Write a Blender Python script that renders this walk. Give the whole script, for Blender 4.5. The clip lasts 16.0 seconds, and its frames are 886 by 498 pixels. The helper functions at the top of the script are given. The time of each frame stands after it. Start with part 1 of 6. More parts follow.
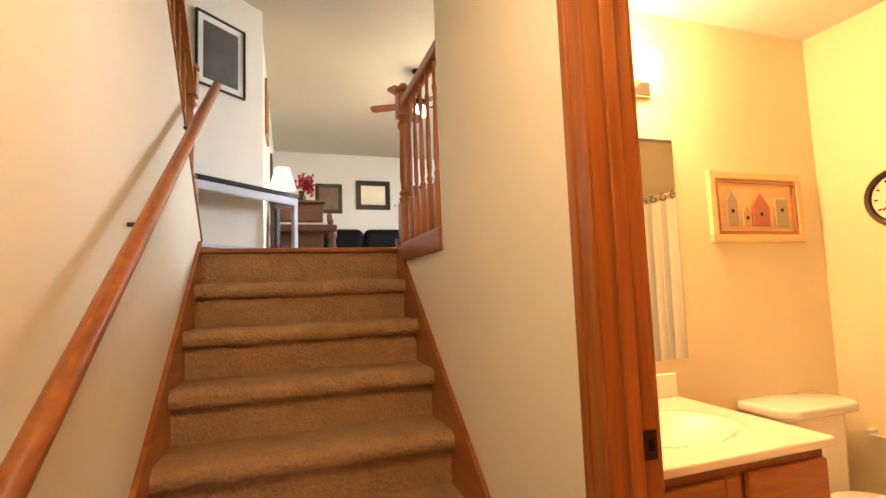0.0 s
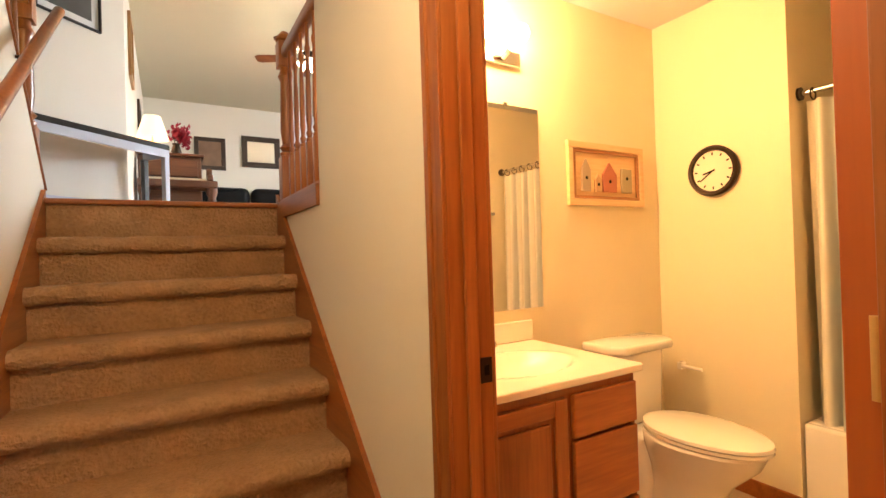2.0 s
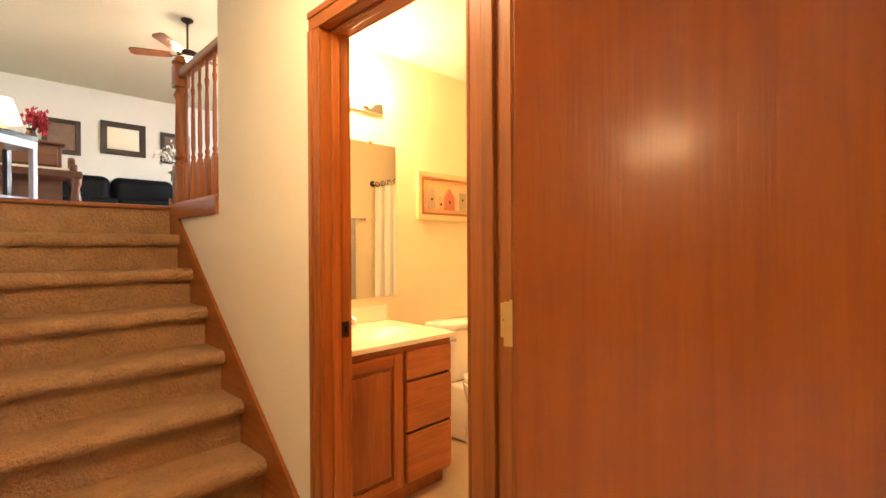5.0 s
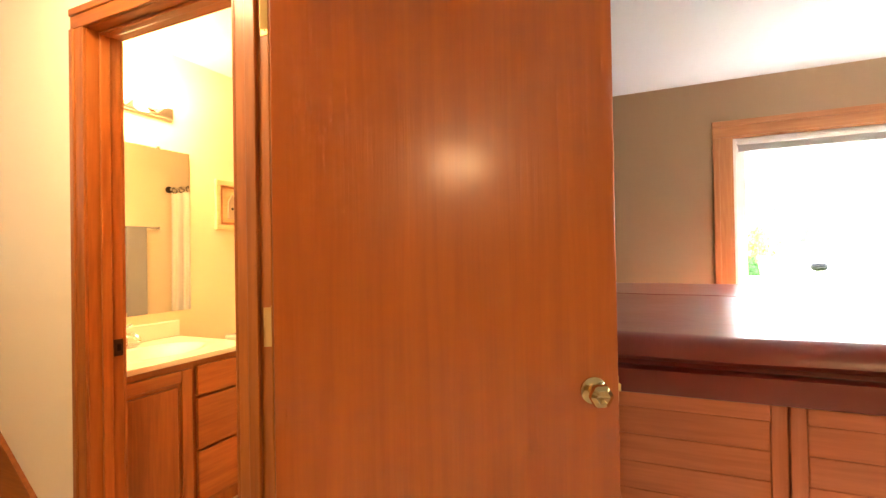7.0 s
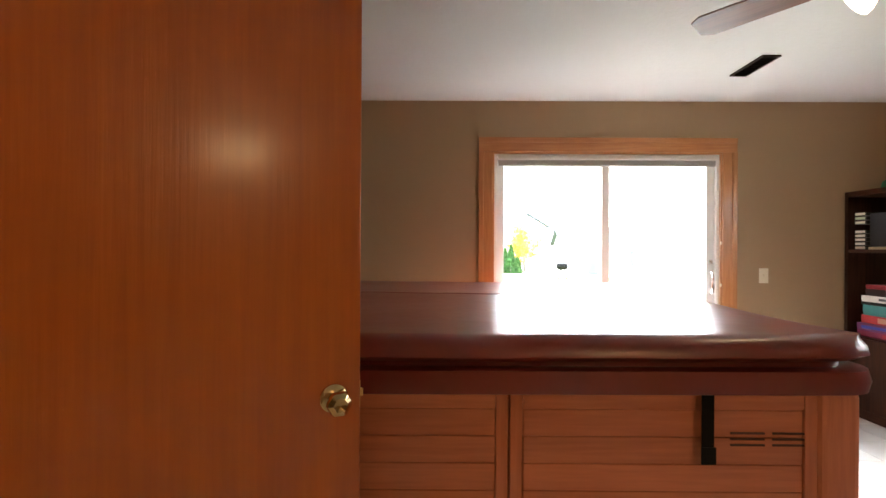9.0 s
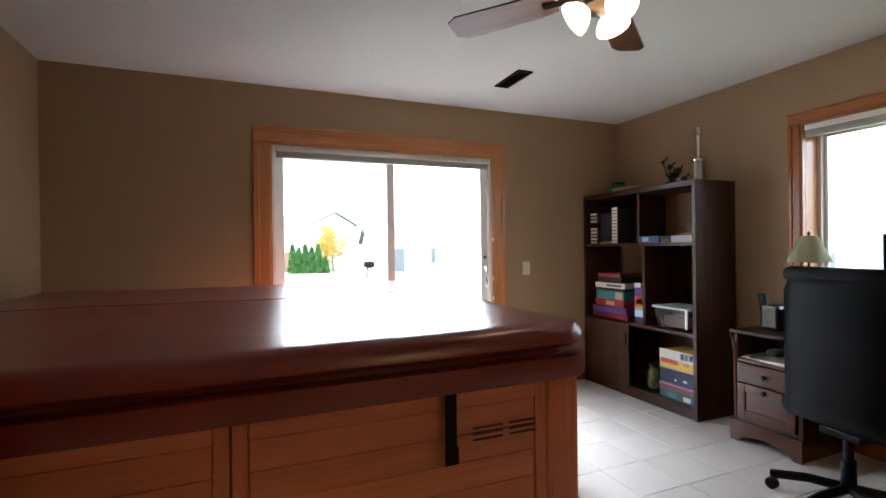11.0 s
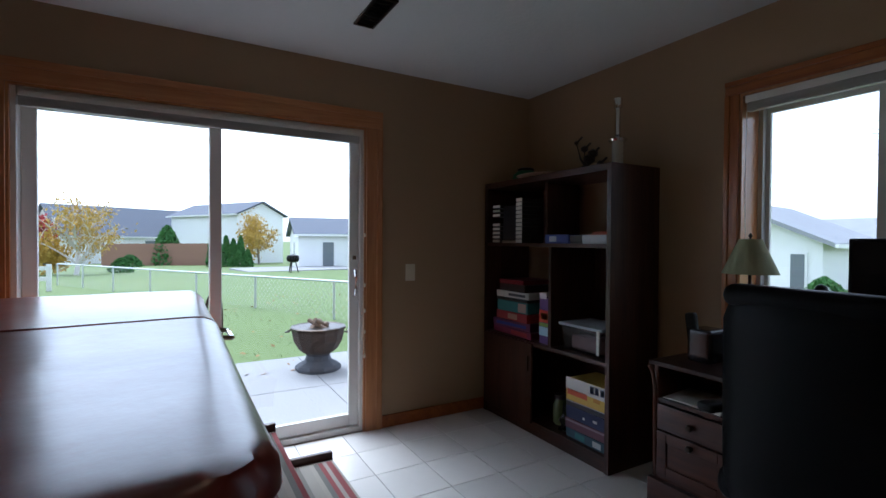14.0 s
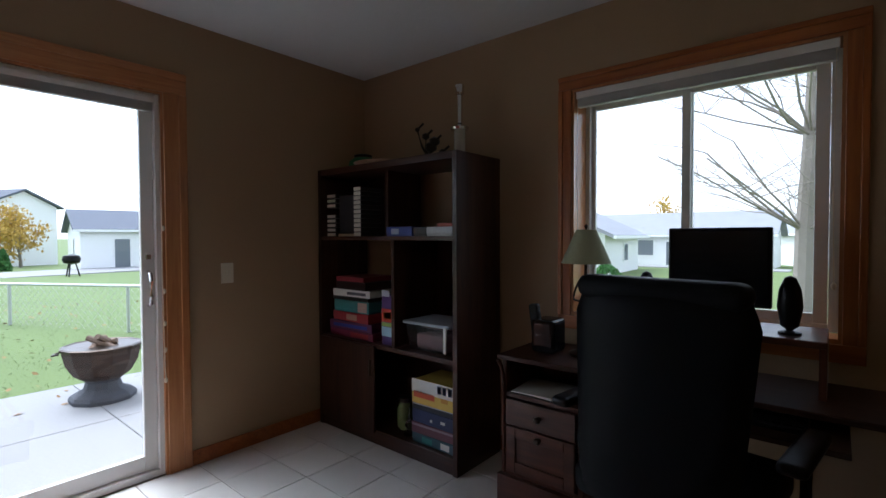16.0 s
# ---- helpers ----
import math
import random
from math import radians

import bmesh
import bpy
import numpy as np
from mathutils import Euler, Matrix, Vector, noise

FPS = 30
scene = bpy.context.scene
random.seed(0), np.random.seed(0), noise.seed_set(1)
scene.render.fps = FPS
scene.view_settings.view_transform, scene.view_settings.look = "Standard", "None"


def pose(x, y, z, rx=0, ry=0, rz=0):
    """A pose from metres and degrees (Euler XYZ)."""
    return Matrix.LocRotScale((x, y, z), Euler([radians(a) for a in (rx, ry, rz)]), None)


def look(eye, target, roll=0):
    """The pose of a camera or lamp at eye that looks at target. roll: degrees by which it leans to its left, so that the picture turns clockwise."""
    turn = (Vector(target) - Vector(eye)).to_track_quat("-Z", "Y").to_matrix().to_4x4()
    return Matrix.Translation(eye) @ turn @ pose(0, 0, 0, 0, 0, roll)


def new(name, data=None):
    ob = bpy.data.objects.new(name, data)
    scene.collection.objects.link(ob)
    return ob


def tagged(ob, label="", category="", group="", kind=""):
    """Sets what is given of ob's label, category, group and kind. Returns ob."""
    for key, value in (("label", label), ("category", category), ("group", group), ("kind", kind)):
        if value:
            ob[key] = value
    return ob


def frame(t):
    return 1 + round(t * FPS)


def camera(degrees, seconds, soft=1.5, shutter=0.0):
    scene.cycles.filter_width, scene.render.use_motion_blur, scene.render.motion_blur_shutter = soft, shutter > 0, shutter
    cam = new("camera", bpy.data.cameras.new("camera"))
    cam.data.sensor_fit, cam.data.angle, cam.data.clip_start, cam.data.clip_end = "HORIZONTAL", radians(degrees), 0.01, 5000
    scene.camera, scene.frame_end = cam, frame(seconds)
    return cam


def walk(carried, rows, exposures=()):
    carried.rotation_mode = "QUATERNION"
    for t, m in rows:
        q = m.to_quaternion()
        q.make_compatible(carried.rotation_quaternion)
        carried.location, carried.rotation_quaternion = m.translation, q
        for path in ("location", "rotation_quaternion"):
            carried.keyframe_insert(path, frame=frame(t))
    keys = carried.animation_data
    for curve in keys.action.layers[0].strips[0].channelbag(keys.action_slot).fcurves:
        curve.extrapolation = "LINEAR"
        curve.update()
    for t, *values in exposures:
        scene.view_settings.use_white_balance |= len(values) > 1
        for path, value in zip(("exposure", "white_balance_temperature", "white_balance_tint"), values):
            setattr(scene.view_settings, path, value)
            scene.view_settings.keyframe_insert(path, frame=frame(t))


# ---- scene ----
cam = camera(86.3, 16.0)
PATH = [
    (0, (-0.604, -0.64, 1.25), (0.022, 1.252, 1.422), -2.1),
    (0.5, (-0.587, -0.656, 1.235), (0.139, 1.204, 1.356), -2.1),
    (1, (-0.567, -0.675, 1.221), (0.26, 1.145, 1.292), -1.8),
    (1.5, (-0.55, -0.704, 1.209), (0.374, 1.07, 1.242), -1.7),
    (2, (-0.551, -0.743, 1.202), (0.459, 0.982, 1.215), -1.8),
    (2.5, (-0.577, -0.817, 1.203), (0.484, 0.879, 1.214), -1.9),
    (3, (-0.622, -0.914, 1.212), (0.457, 0.77, 1.222), -1.8),
    (3.2, (-0.647, -0.945, 1.216), (0.45, 0.728, 1.226), -1.6),
    (5.3, (-0.946, -1.419, 1.236), (0.537, -0.077, 1.23), -0.5),
    (5.5, (-0.967, -1.454, 1.239), (0.563, -0.166, 1.238), -0.7),
    (6, (-0.996, -1.496, 1.241), (0.654, -0.367, 1.259), -1.1),
    (6.5, (-0.987, -1.542, 1.242), (0.754, -0.558, 1.262), -1.2),
    (7, (-0.968, -1.596, 1.238), (0.852, -0.768, 1.256), -1.0),
    (7.5, (-0.948, -1.641, 1.236), (0.941, -0.986, 1.251), -0.8),
    (8, (-0.936, -1.653, 1.256), (1.014, -1.208, 1.24), 0.5),
    (8.5, (-0.895, -1.672, 1.246), (1.091, -1.436, 1.241), 0.4),
    (9, (-0.864, -1.701, 1.244), (1.136, -1.691, 1.245), 0.3),
    (9.5, (-0.83, -1.729, 1.244), (1.158, -1.945, 1.235), 0.6),
    (9.7, (-0.823, -1.746, 1.247), (1.154, -2.051, 1.235), 0.6),
    (10.1, (-0.803, -1.78, 1.238), (1.14, -2.254, 1.235), 0.1),
    (12.5, (-0.476, -2.318, 1.253), (1.248, -3.333, 1.238), -0.6),
    (12.8, (-0.395, -2.41, 1.245), (1.312, -3.453, 1.239), -0.5),
    (13, (-0.347, -2.467, 1.25), (1.352, -3.522, 1.243), -0.3),
    (13.5, (-0.256, -2.611, 1.262), (1.456, -3.644, 1.241), -0.0),
    (14, (-0.122, -2.759, 1.263), (1.615, -3.75, 1.233), 0.4),
    (14.5, (-0.019, -2.881, 1.259), (1.717, -3.872, 1.222), 0.4),
    (15, (0.073, -2.909, 1.265), (1.718, -4.046, 1.211), 0.1),
    (15.2, (0.097, -2.917, 1.261), (1.685, -4.131, 1.203), 0.0),
    (15.5, (0.109, -2.926, 1.268), (1.606, -4.25, 1.202), -0.4),
    (16, (0.139, -2.898, 1.255), (1.421, -4.432, 1.203), -0.2),
]
EXPOSURES = [(0.0, 4.45, 6400, 10), (3.0, 4.45, 6350, 10), (5.5, 4.85, 6500, 10), (7.0, 5.05, 6550, 10), (8.0, 4.5, 6450, 10), (9.0, 3.75, 6350, 10), (10.0, 3.4, 6100, 10), (12.5, 2.05, 5600, 9), (13.5, 1.35, 5350, 9), (14.5, 0.88, 5250, 9), (15.5, 1.0, 5450, 10), (16.0, 1.15, 5550, 10)]
walk(cam, [(t, look(eye, target, roll)) for t, eye, target, roll in PATH], EXPOSURES)
# ==== build ====

# ---- world and sun ----
world = bpy.data.worlds.new("world")
scene.world = world
world.use_nodes = True
wn = world.node_tree.nodes
sky = wn.new("ShaderNodeTexSky")
sky.sky_type = "NISHITA"
sky.sun_disc = False
sky.sun_elevation, sky.sun_rotation = radians(60), radians(80)
sky.air_density, sky.dust_density, sky.ozone_density = 1.0, 1.6, 1.0
wn["Background"].inputs[1].default_value = 0.15
haze = wn.new("ShaderNodeHueSaturation")          # thin overcast
haze.inputs["Saturation"].default_value, haze.inputs["Value"].default_value = 0.28, 1.5
world.node_tree.links.new(sky.outputs[0], haze.inputs["Color"])
world.node_tree.links.new(haze.outputs[0], wn["Background"].inputs[0])
sun_data = bpy.data.lights.new("sun", "SUN")
sun_data.energy, sun_data.angle, sun_data.color = 1.5, radians(40), (1.0, 0.97, 0.93)
sun = new("sun", sun_data)
sun.matrix_world = look((28, 2.4, 46), (2, -2, 0))


def lamp(name, kind, where, energy, color, size=0.1, target=None):
    """A lamp at a place that gives light, or one added as fill."""
    d = bpy.data.lights.new(name, kind)
    d.energy, d.color = energy, color
    if kind == "AREA":
        d.shape, d.size, d.size_y = "RECTANGLE", size[0], size[1]
    else:
        d.shadow_soft_size = size
    ob = new(name, d)
    ob.matrix_world = look(where, target) if target else pose(*where)
    return ob


WARM = (1.0, 0.49, 0.17)
DAY = (0.80, 0.90, 1.0)
for i in range(4):
    lamp("vanity_bulb_light", "POINT", (0.235 + 0.17 * i, 0.80, 2.12), 0.62, WARM, 0.045)
lamp("fan_light", "POINT", (0.59, -3.085, 2.03), 0.26, (1.0, 0.62, 0.30), 0.09)
for dx, dy in ((-0.09, 0.12), (0.09, -0.12)):
    lamp("strip_lamp_light", "POINT", (-3.7 + dx, -3.65 + dy, 2.24), 0.68, (1.0, 0.58, 0.25), 0.10)
# added fill from an unseen hall fixture, brightens stairs and hall walls
lamp("hall_fill_light", "POINT", (-0.52, -0.25, 2.28), 1.3, (1.0, 0.68, 0.35), 0.16)
lamp("upstairs_fan_light", "POINT", (0.93, 4.75, 3.42), 3.0, (1.0, 0.76, 0.48), 0.12)
lamp("table_lamp_light", "POINT", (-0.655, 5.55, 2.74), 0.12, (1.0, 0.7, 0.4), 0.06)
lamp("upstairs_window_daylight", "AREA", (4.4, 5.0, 2.9), 7.8, (0.74, 0.87, 1.0), (2.0, 1.4), (-1.0, 3.6, 2.2))

# ---- materials ----
def nodes_of(name, rough, metal=0.0):
    m = bpy.data.materials.new(name)
    m.use_nodes = True
    b = m.node_tree.nodes["Principled BSDF"]
    b.inputs["Roughness"].default_value, b.inputs["Metallic"].default_value = rough, metal
    return m, m.node_tree.nodes, m.node_tree.links, b


def paint(name, color, rough=0.55, scale=60.0, bump=0.06, vary=0.05, metal=0.0, coat=0.0, big=1.3):
    """A surface with soft large stains and fine relief."""
    m, n, l, b = nodes_of(name, rough, metal)
    co = n.new("ShaderNodeTexCoord")
    a, c = n.new("ShaderNodeTexNoise"), n.new("ShaderNodeTexNoise")
    a.inputs["Scale"].default_value, a.inputs["Detail"].default_value = big, 4
    c.inputs["Scale"].default_value, c.inputs["Detail"].default_value = scale, 5
    for t in (a, c):
        l.new(co.outputs["Object"], t.inputs["Vector"])
    mix = n.new("ShaderNodeMixRGB")
    mix.inputs[1].default_value = (*[v * (1 - vary) for v in color], 1)
    mix.inputs[2].default_value = (*[min(1, v * (1 + vary)) for v in color], 1)
    add = n.new("ShaderNodeMath")
    add.operation = "MULTIPLY_ADD"
    add.inputs[1].default_value = 0.5
    half = n.new("ShaderNodeMath")
    half.operation = "MULTIPLY"
    half.inputs[1].default_value = 0.5
    l.new(c.outputs["Fac"], half.inputs[0])
    l.new(a.outputs["Fac"], add.inputs[0])
    l.new(half.outputs[0], add.inputs[2])
    l.new(add.outputs[0], mix.inputs[0])
    l.new(mix.outputs[0], b.inputs["Base Color"])
    bp = n.new("ShaderNodeBump")
    bp.inputs["Strength"].default_value, bp.inputs["Distance"].default_value = bump, 0.01
    l.new(c.outputs["Fac"], bp.inputs["Height"])
    l.new(bp.outputs[0], b.inputs["Normal"])
    b.inputs["Coat Weight"].default_value = coat
    b.inputs["Coat Roughness"].default_value = 0.12
    return m


def wood(name, light, dark, axis="Z", rough=0.35, coat=0.25, scale=1.0, random=0.12, stretch=14.0, relief=0.12):
    """Grain along one axis of the object, with pores, broad figure and a little varnish."""
    m, n, l, b = nodes_of(name, rough)
    co, mp = n.new("ShaderNodeTexCoord"), n.new("ShaderNodeMapping")
    s = [stretch * scale] * 3
    s["XYZ".index(axis)] = 0.9 * scale
    mp.inputs["Scale"].default_value = s
    oi = n.new("ShaderNodeObjectInfo")
    shift = n.new("ShaderNodeVectorMath")
    shift.operation = "SCALE"
    shift.inputs[0].default_value = (7, 5, 9)
    l.new(oi.outputs["Random"], shift.inputs["Scale"])
    l.new(shift.outputs[0], mp.inputs["Location"])
    l.new(co.outputs["Object"], mp.inputs["Vector"])
    a, c = n.new("ShaderNodeTexNoise"), n.new("ShaderNodeTexNoise")
    a.inputs["Scale"].default_value, a.inputs["Detail"].default_value, a.inputs["Distortion"].default_value = 1.0, 3, 1.6
    c.inputs["Scale"].default_value, c.inputs["Detail"].default_value = 7.0, 6
    l.new(mp.outputs[0], a.inputs["Vector"])
    l.new(mp.outputs[0], c.inputs["Vector"])
    mixf = n.new("ShaderNodeMath")
    mixf.operation = "MULTIPLY_ADD"
    mixf.inputs[1].default_value = 0.62
    h = n.new("ShaderNodeMath")
    h.operation = "MULTIPLY"
    h.inputs[1].default_value = 0.38
    l.new(c.outputs["Fac"], h.inputs[0])
    l.new(a.outputs["Fac"], mixf.inputs[0])
    l.new(h.outputs[0], mixf.inputs[2])
    ramp = n.new("ShaderNodeValToRGB")
    ramp.color_ramp.elements[0].position, ramp.color_ramp.elements[1].position = 0.33, 0.66
    ramp.color_ramp.elements[0].color, ramp.color_ramp.elements[1].color = (*dark, 1), (*light, 1)
    l.new(mixf.outputs[0], ramp.inputs[0])
    hsv = n.new("ShaderNodeHueSaturation")
    mr = n.new("ShaderNodeMapRange")
    mr.inputs[3].default_value, mr.inputs[4].default_value = 1 - random, 1 + random
    l.new(oi.outputs["Random"], mr.inputs[0])
    l.new(mr.outputs[0], hsv.inputs["Value"])
    l.new(ramp.outputs[0], hsv.inputs["Color"])
    l.new(hsv.outputs[0], b.inputs["Base Color"])
    bp = n.new("ShaderNodeBump")
    bp.inputs["Strength"].default_value, bp.inputs["Distance"].default_value = relief, 0.003
    l.new(c.outputs["Fac"], bp.inputs["Height"])
    l.new(bp.outputs[0], b.inputs["Normal"])
    b.inputs["Coat Weight"].default_value, b.inputs["Coat Roughness"].default_value = coat, 0.15
    return m


def glow(name, color, strength):
    m, n, l, b = nodes_of(name, 0.4)
    b.inputs["Base Color"].default_value = (*color, 1)
    b.inputs["Emission Color"].default_value = (*color, 1)
    b.inputs["Emission Strength"].default_value = strength
    return m


def clear_glass(name, tint=(1, 1, 1), rough=0.0):
    m, n, l, b = nodes_of(name, rough)
    b.inputs["Base Color"].default_value = (*tint, 1)
    b.inputs["Transmission Weight"].default_value, b.inputs["IOR"].default_value = 1.0, 1.45
    return m


HALL_WALL = paint("hall_wall_paint", (0.78, 0.715, 0.585), 0.6, 90, 0.05, 0.03)
BATH_WALL = paint("bath_wall_paint", (0.76, 0.685, 0.49), 0.5, 90, 0.05, 0.03)
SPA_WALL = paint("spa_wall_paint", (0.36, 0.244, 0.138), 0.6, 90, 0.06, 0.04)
UP_WALL = paint("upstairs_wall_paint", (0.74, 0.70, 0.62), 0.6, 90, 0.05, 0.03)
CEILING = paint("ceiling_paint", (0.66, 0.66, 0.65), 0.8, 45, 0.25, 0.03)
UP_CEILING = paint("upstairs_ceiling_paint", (0.60, 0.57, 0.43), 0.8, 45, 0.25, 0.03)
OAK = {a: wood("oak_" + a, (0.40, 0.128, 0.023), (0.235, 0.064, 0.011), a) for a in "XYZ"}
PALE_OAK = {a: wood("pale_oak_" + a, (0.50, 0.225, 0.080), (0.36, 0.135, 0.042), a) for a in "XYZ"}
DOOR_VENEER = wood("door_veneer", (0.46, 0.107, 0.0085), (0.37, 0.079, 0.0064), "Z", 0.30, 0.5, 0.55, 0.0, 26.0, 0.30)
WALNUT = {a: wood("dark_shelf_wood_" + a, (0.060, 0.023, 0.013), (0.022, 0.009, 0.006), a, 0.4, 0.15) for a in "XYZ"}
CHERRY = {a: wood("cherry_desk_wood_" + a, (0.095, 0.031, 0.017), (0.042, 0.013, 0.008), a, 0.35, 0.3) for a in "XYZ"}
CEDAR = {a: wood("cedar_panel_" + a, (0.66, 0.225, 0.105), (0.50, 0.155, 0.070), a, 0.5, 0.05, 1.0, 0.08) for a in "XYZ"}
PINE = {a: wood("pale_pine_" + a, (0.80, 0.58, 0.33), (0.66, 0.43, 0.22), a, 0.5, 0.05) for a in "XYZ"}
CARPET = paint("beige_stair_carpet", (0.44, 0.255, 0.122), 0.97, 75, 1.6, 0.55, big=9)
TILE = paint("pale_floor_tile", (0.82, 0.81, 0.78), 0.20, 14, 0.05, 0.06, big=2.5)
_n, _l = TILE.node_tree.nodes, TILE.node_tree.links
_o, _h, _m = _n.new("ShaderNodeObjectInfo"), _n.new("ShaderNodeHueSaturation"), _n.new("ShaderNodeMapRange")
_m.inputs[3].default_value, _m.inputs[4].default_value = 0.93, 1.06
_l.new(_o.outputs["Random"], _m.inputs[0])
_l.new(_m.outputs[0], _h.inputs["Value"])
_b = _n["Principled BSDF"].inputs["Base Color"]
_l.new(_b.links[0].from_socket, _h.inputs["Color"])
_l.new(_h.outputs[0], _b)
GROUT = paint("grey_grout", (0.33, 0.31, 0.28), 0.9, 120, 0.3, 0.1)
VINYL = paint("bath_floor_vinyl", (0.55, 0.43, 0.29), 0.4, 30, 0.1, 0.1)
LEATHER = paint("maroon_vinyl_cover", (0.17, 0.020, 0.015), 0.30, 9, 0.20, 0.25, coat=0.5, big=2.2)
LEATHER.node_tree.nodes["Principled BSDF"].inputs["Coat Roughness"].default_value = 0.25
_n, _l = LEATHER.node_tree.nodes, LEATHER.node_tree.links            # creases pulled along the cover
_c, _p, _w, _k = _n.new("ShaderNodeTexCoord"), _n.new("ShaderNodeMapping"), _n.new("ShaderNodeTexNoise"), _n.new("ShaderNodeBump")
_p.inputs["Scale"].default_value, _w.inputs["Scale"].default_value, _w.inputs["Detail"].default_value = (1.0, 2.6, 1.0), 3.2, 3
_w.inputs["Distortion"].default_value = 0.3
_k.inputs["Strength"].default_value, _k.inputs["Distance"].default_value = 0.22, 0.012
_l.new(_c.outputs["Object"], _p.inputs["Vector"])
_l.new(_p.outputs[0], _w.inputs["Vector"])
_l.new(_w.outputs["Fac"], _k.inputs["Height"])
_b = _n["Principled BSDF"].inputs["Normal"]
_l.new(_b.links[0].from_socket, _k.inputs["Normal"])
_l.new(_k.outputs[0], _b)
BLACK_LEATHER = paint("black_leather", (0.005, 0.0055, 0.007), 0.5, 120, 0.05, 0.2)
BLACK = paint("black_plastic", (0.006, 0.006, 0.0065), 0.35, 90, 0.05, 0.1)
GLOSS_BLACK = paint("glossy_black_plastic", (0.010, 0.010, 0.011), 0.12, 60, 0.01, 0.1)
WHITE = paint("white_enamel", (0.80, 0.79, 0.75), 0.25, 40, 0.01, 0.02)
VINYL_WHITE = paint("white_vinyl_frame", (0.74, 0.74, 0.72), 0.4, 60, 0.03, 0.03)
CERAMIC = paint("white_ceramic", (0.82, 0.79, 0.72), 0.08, 20, 0.0, 0.01, coat=0.6)
MARBLE = paint("cream_counter", (0.84, 0.79, 0.68), 0.15, 12, 0.0, 0.03, coat=0.3)
CHROME = paint("chrome", (0.75, 0.75, 0.76), 0.10, 50, 0.0, 0.02, 1.0)
BRASS = paint("brass", (0.78, 0.55, 0.22), 0.48, 70, 0.05, 0.1, 0.85)
AGED_BRASS = paint("aged_brass", (0.52, 0.39, 0.19), 0.14, 70, 0.05, 0.2, 1.0)
BRONZE = paint("dark_bronze", (0.05, 0.035, 0.025), 0.35, 70, 0.05, 0.2, 0.8)
MIRROR = paint("mirror_silver", (0.92, 0.92, 0.92), 0.0, 1, 0.0, 0.0, 1.0)
GLASS = clear_glass("window_glass")
CONCRETE = paint("patio_concrete", (0.30, 0.30, 0.30), 0.85, 40, 0.3, 0.10)
for _q, _v in ((BLACK_LEATHER, 0.10), (BLACK, 0.15), (CHERRY["X"], 0.3), (CHERRY["Z"], 0.3), (WALNUT["X"], 0.25), (WALNUT["Z"], 0.25)):
    _q.node_tree.nodes["Principled BSDF"].inputs["Specular IOR Level"].default_value = _v
PIANO = {a: wood("brown_piano_wood_" + a, (0.19, 0.075, 0.035), (0.09, 0.032, 0.016), a) for a in "XYZ"}
IVORY = paint("ivory_plastic", (0.72, 0.66, 0.53), 0.4, 50, 0.0, 0.02)

# ---- mesh helpers ----
def mesh(name, bm, material, smooth=False):
    me = bpy.data.meshes.new(name)
    bmesh.ops.recalc_face_normals(bm, faces=bm.faces)
    bm.to_mesh(me)
    bm.free()
    mats = material if isinstance(material, (list, tuple)) else [material]
    for m in mats:
        me.materials.append(m)
    if smooth:
        for p in me.polygons:
            p.use_smooth = True
        me.set_sharp_from_angle(angle=radians(40))
    return me


def part(name, bm, material, parent, label="", smooth=False):
    ob = new(name, mesh(name, bm, material, smooth))
    ob.parent = parent
    if label:
        tagged(ob, label)
    return ob


def thing(name, label, category, where=(0, 0, 0), rz=0.0, group="", kind=""):
    ob = new(name)
    ob.empty_display_size = 0.05
    ob.matrix_world = pose(*where, 0, 0, rz)
    return tagged(ob, label, category, group, kind)


def single(name, bm, material, label, category, where=(0, 0, 0), rz=0.0, group="", kind="", smooth=False):
    ob = new(name, mesh(name, bm, material, smooth))
    ob.matrix_world = pose(*where, 0, 0, rz)
    return tagged(ob, label, category, group, kind)


def box(x0, x1, y0, y1, z0, z1, bev=0.0, seg=2, bm=None):
    """A box between those bounds, its edges rounded by bev; added to bm where one is given."""
    own = bmesh.new()
    bmesh.ops.create_cube(own, size=1)
    for v in own.verts:
        v.co = Vector((x0 if v.co.x < 0 else x1, y0 if v.co.y < 0 else y1, z0 if v.co.z < 0 else z1))
    if bev:
        bmesh.ops.bevel(own, geom=own.edges[:], offset=bev, segments=seg, profile=0.5, affect="EDGES")
    return own if bm is None else join(bm, own)


def join(bm, other, m=None):
    """Adds other to bm, moved by m."""
    me = bpy.data.meshes.new("tmp")
    other.to_mesh(me)
    other.free()
    if m is not None:
        me.transform(m)
    bm.from_mesh(me)
    bpy.data.meshes.remove(me)
    return bm


def moved(bm, m):
    bmesh.ops.transform(bm, matrix=m, verts=bm.verts)
    return bm


def tube(a, b, r, r2=None, seg=12):
    """A rod from a to b."""
    a, b = Vector(a), Vector(b)
    bm = bmesh.new()
    bmesh.ops.create_cone(bm, cap_ends=True, segments=seg, radius1=r, radius2=r if r2 is None else r2, depth=(b - a).length)
    turn = (b - a).to_track_quat("Z", "Y").to_matrix().to_4x4()
    return moved(bm, Matrix.Translation((a + b) / 2) @ turn)


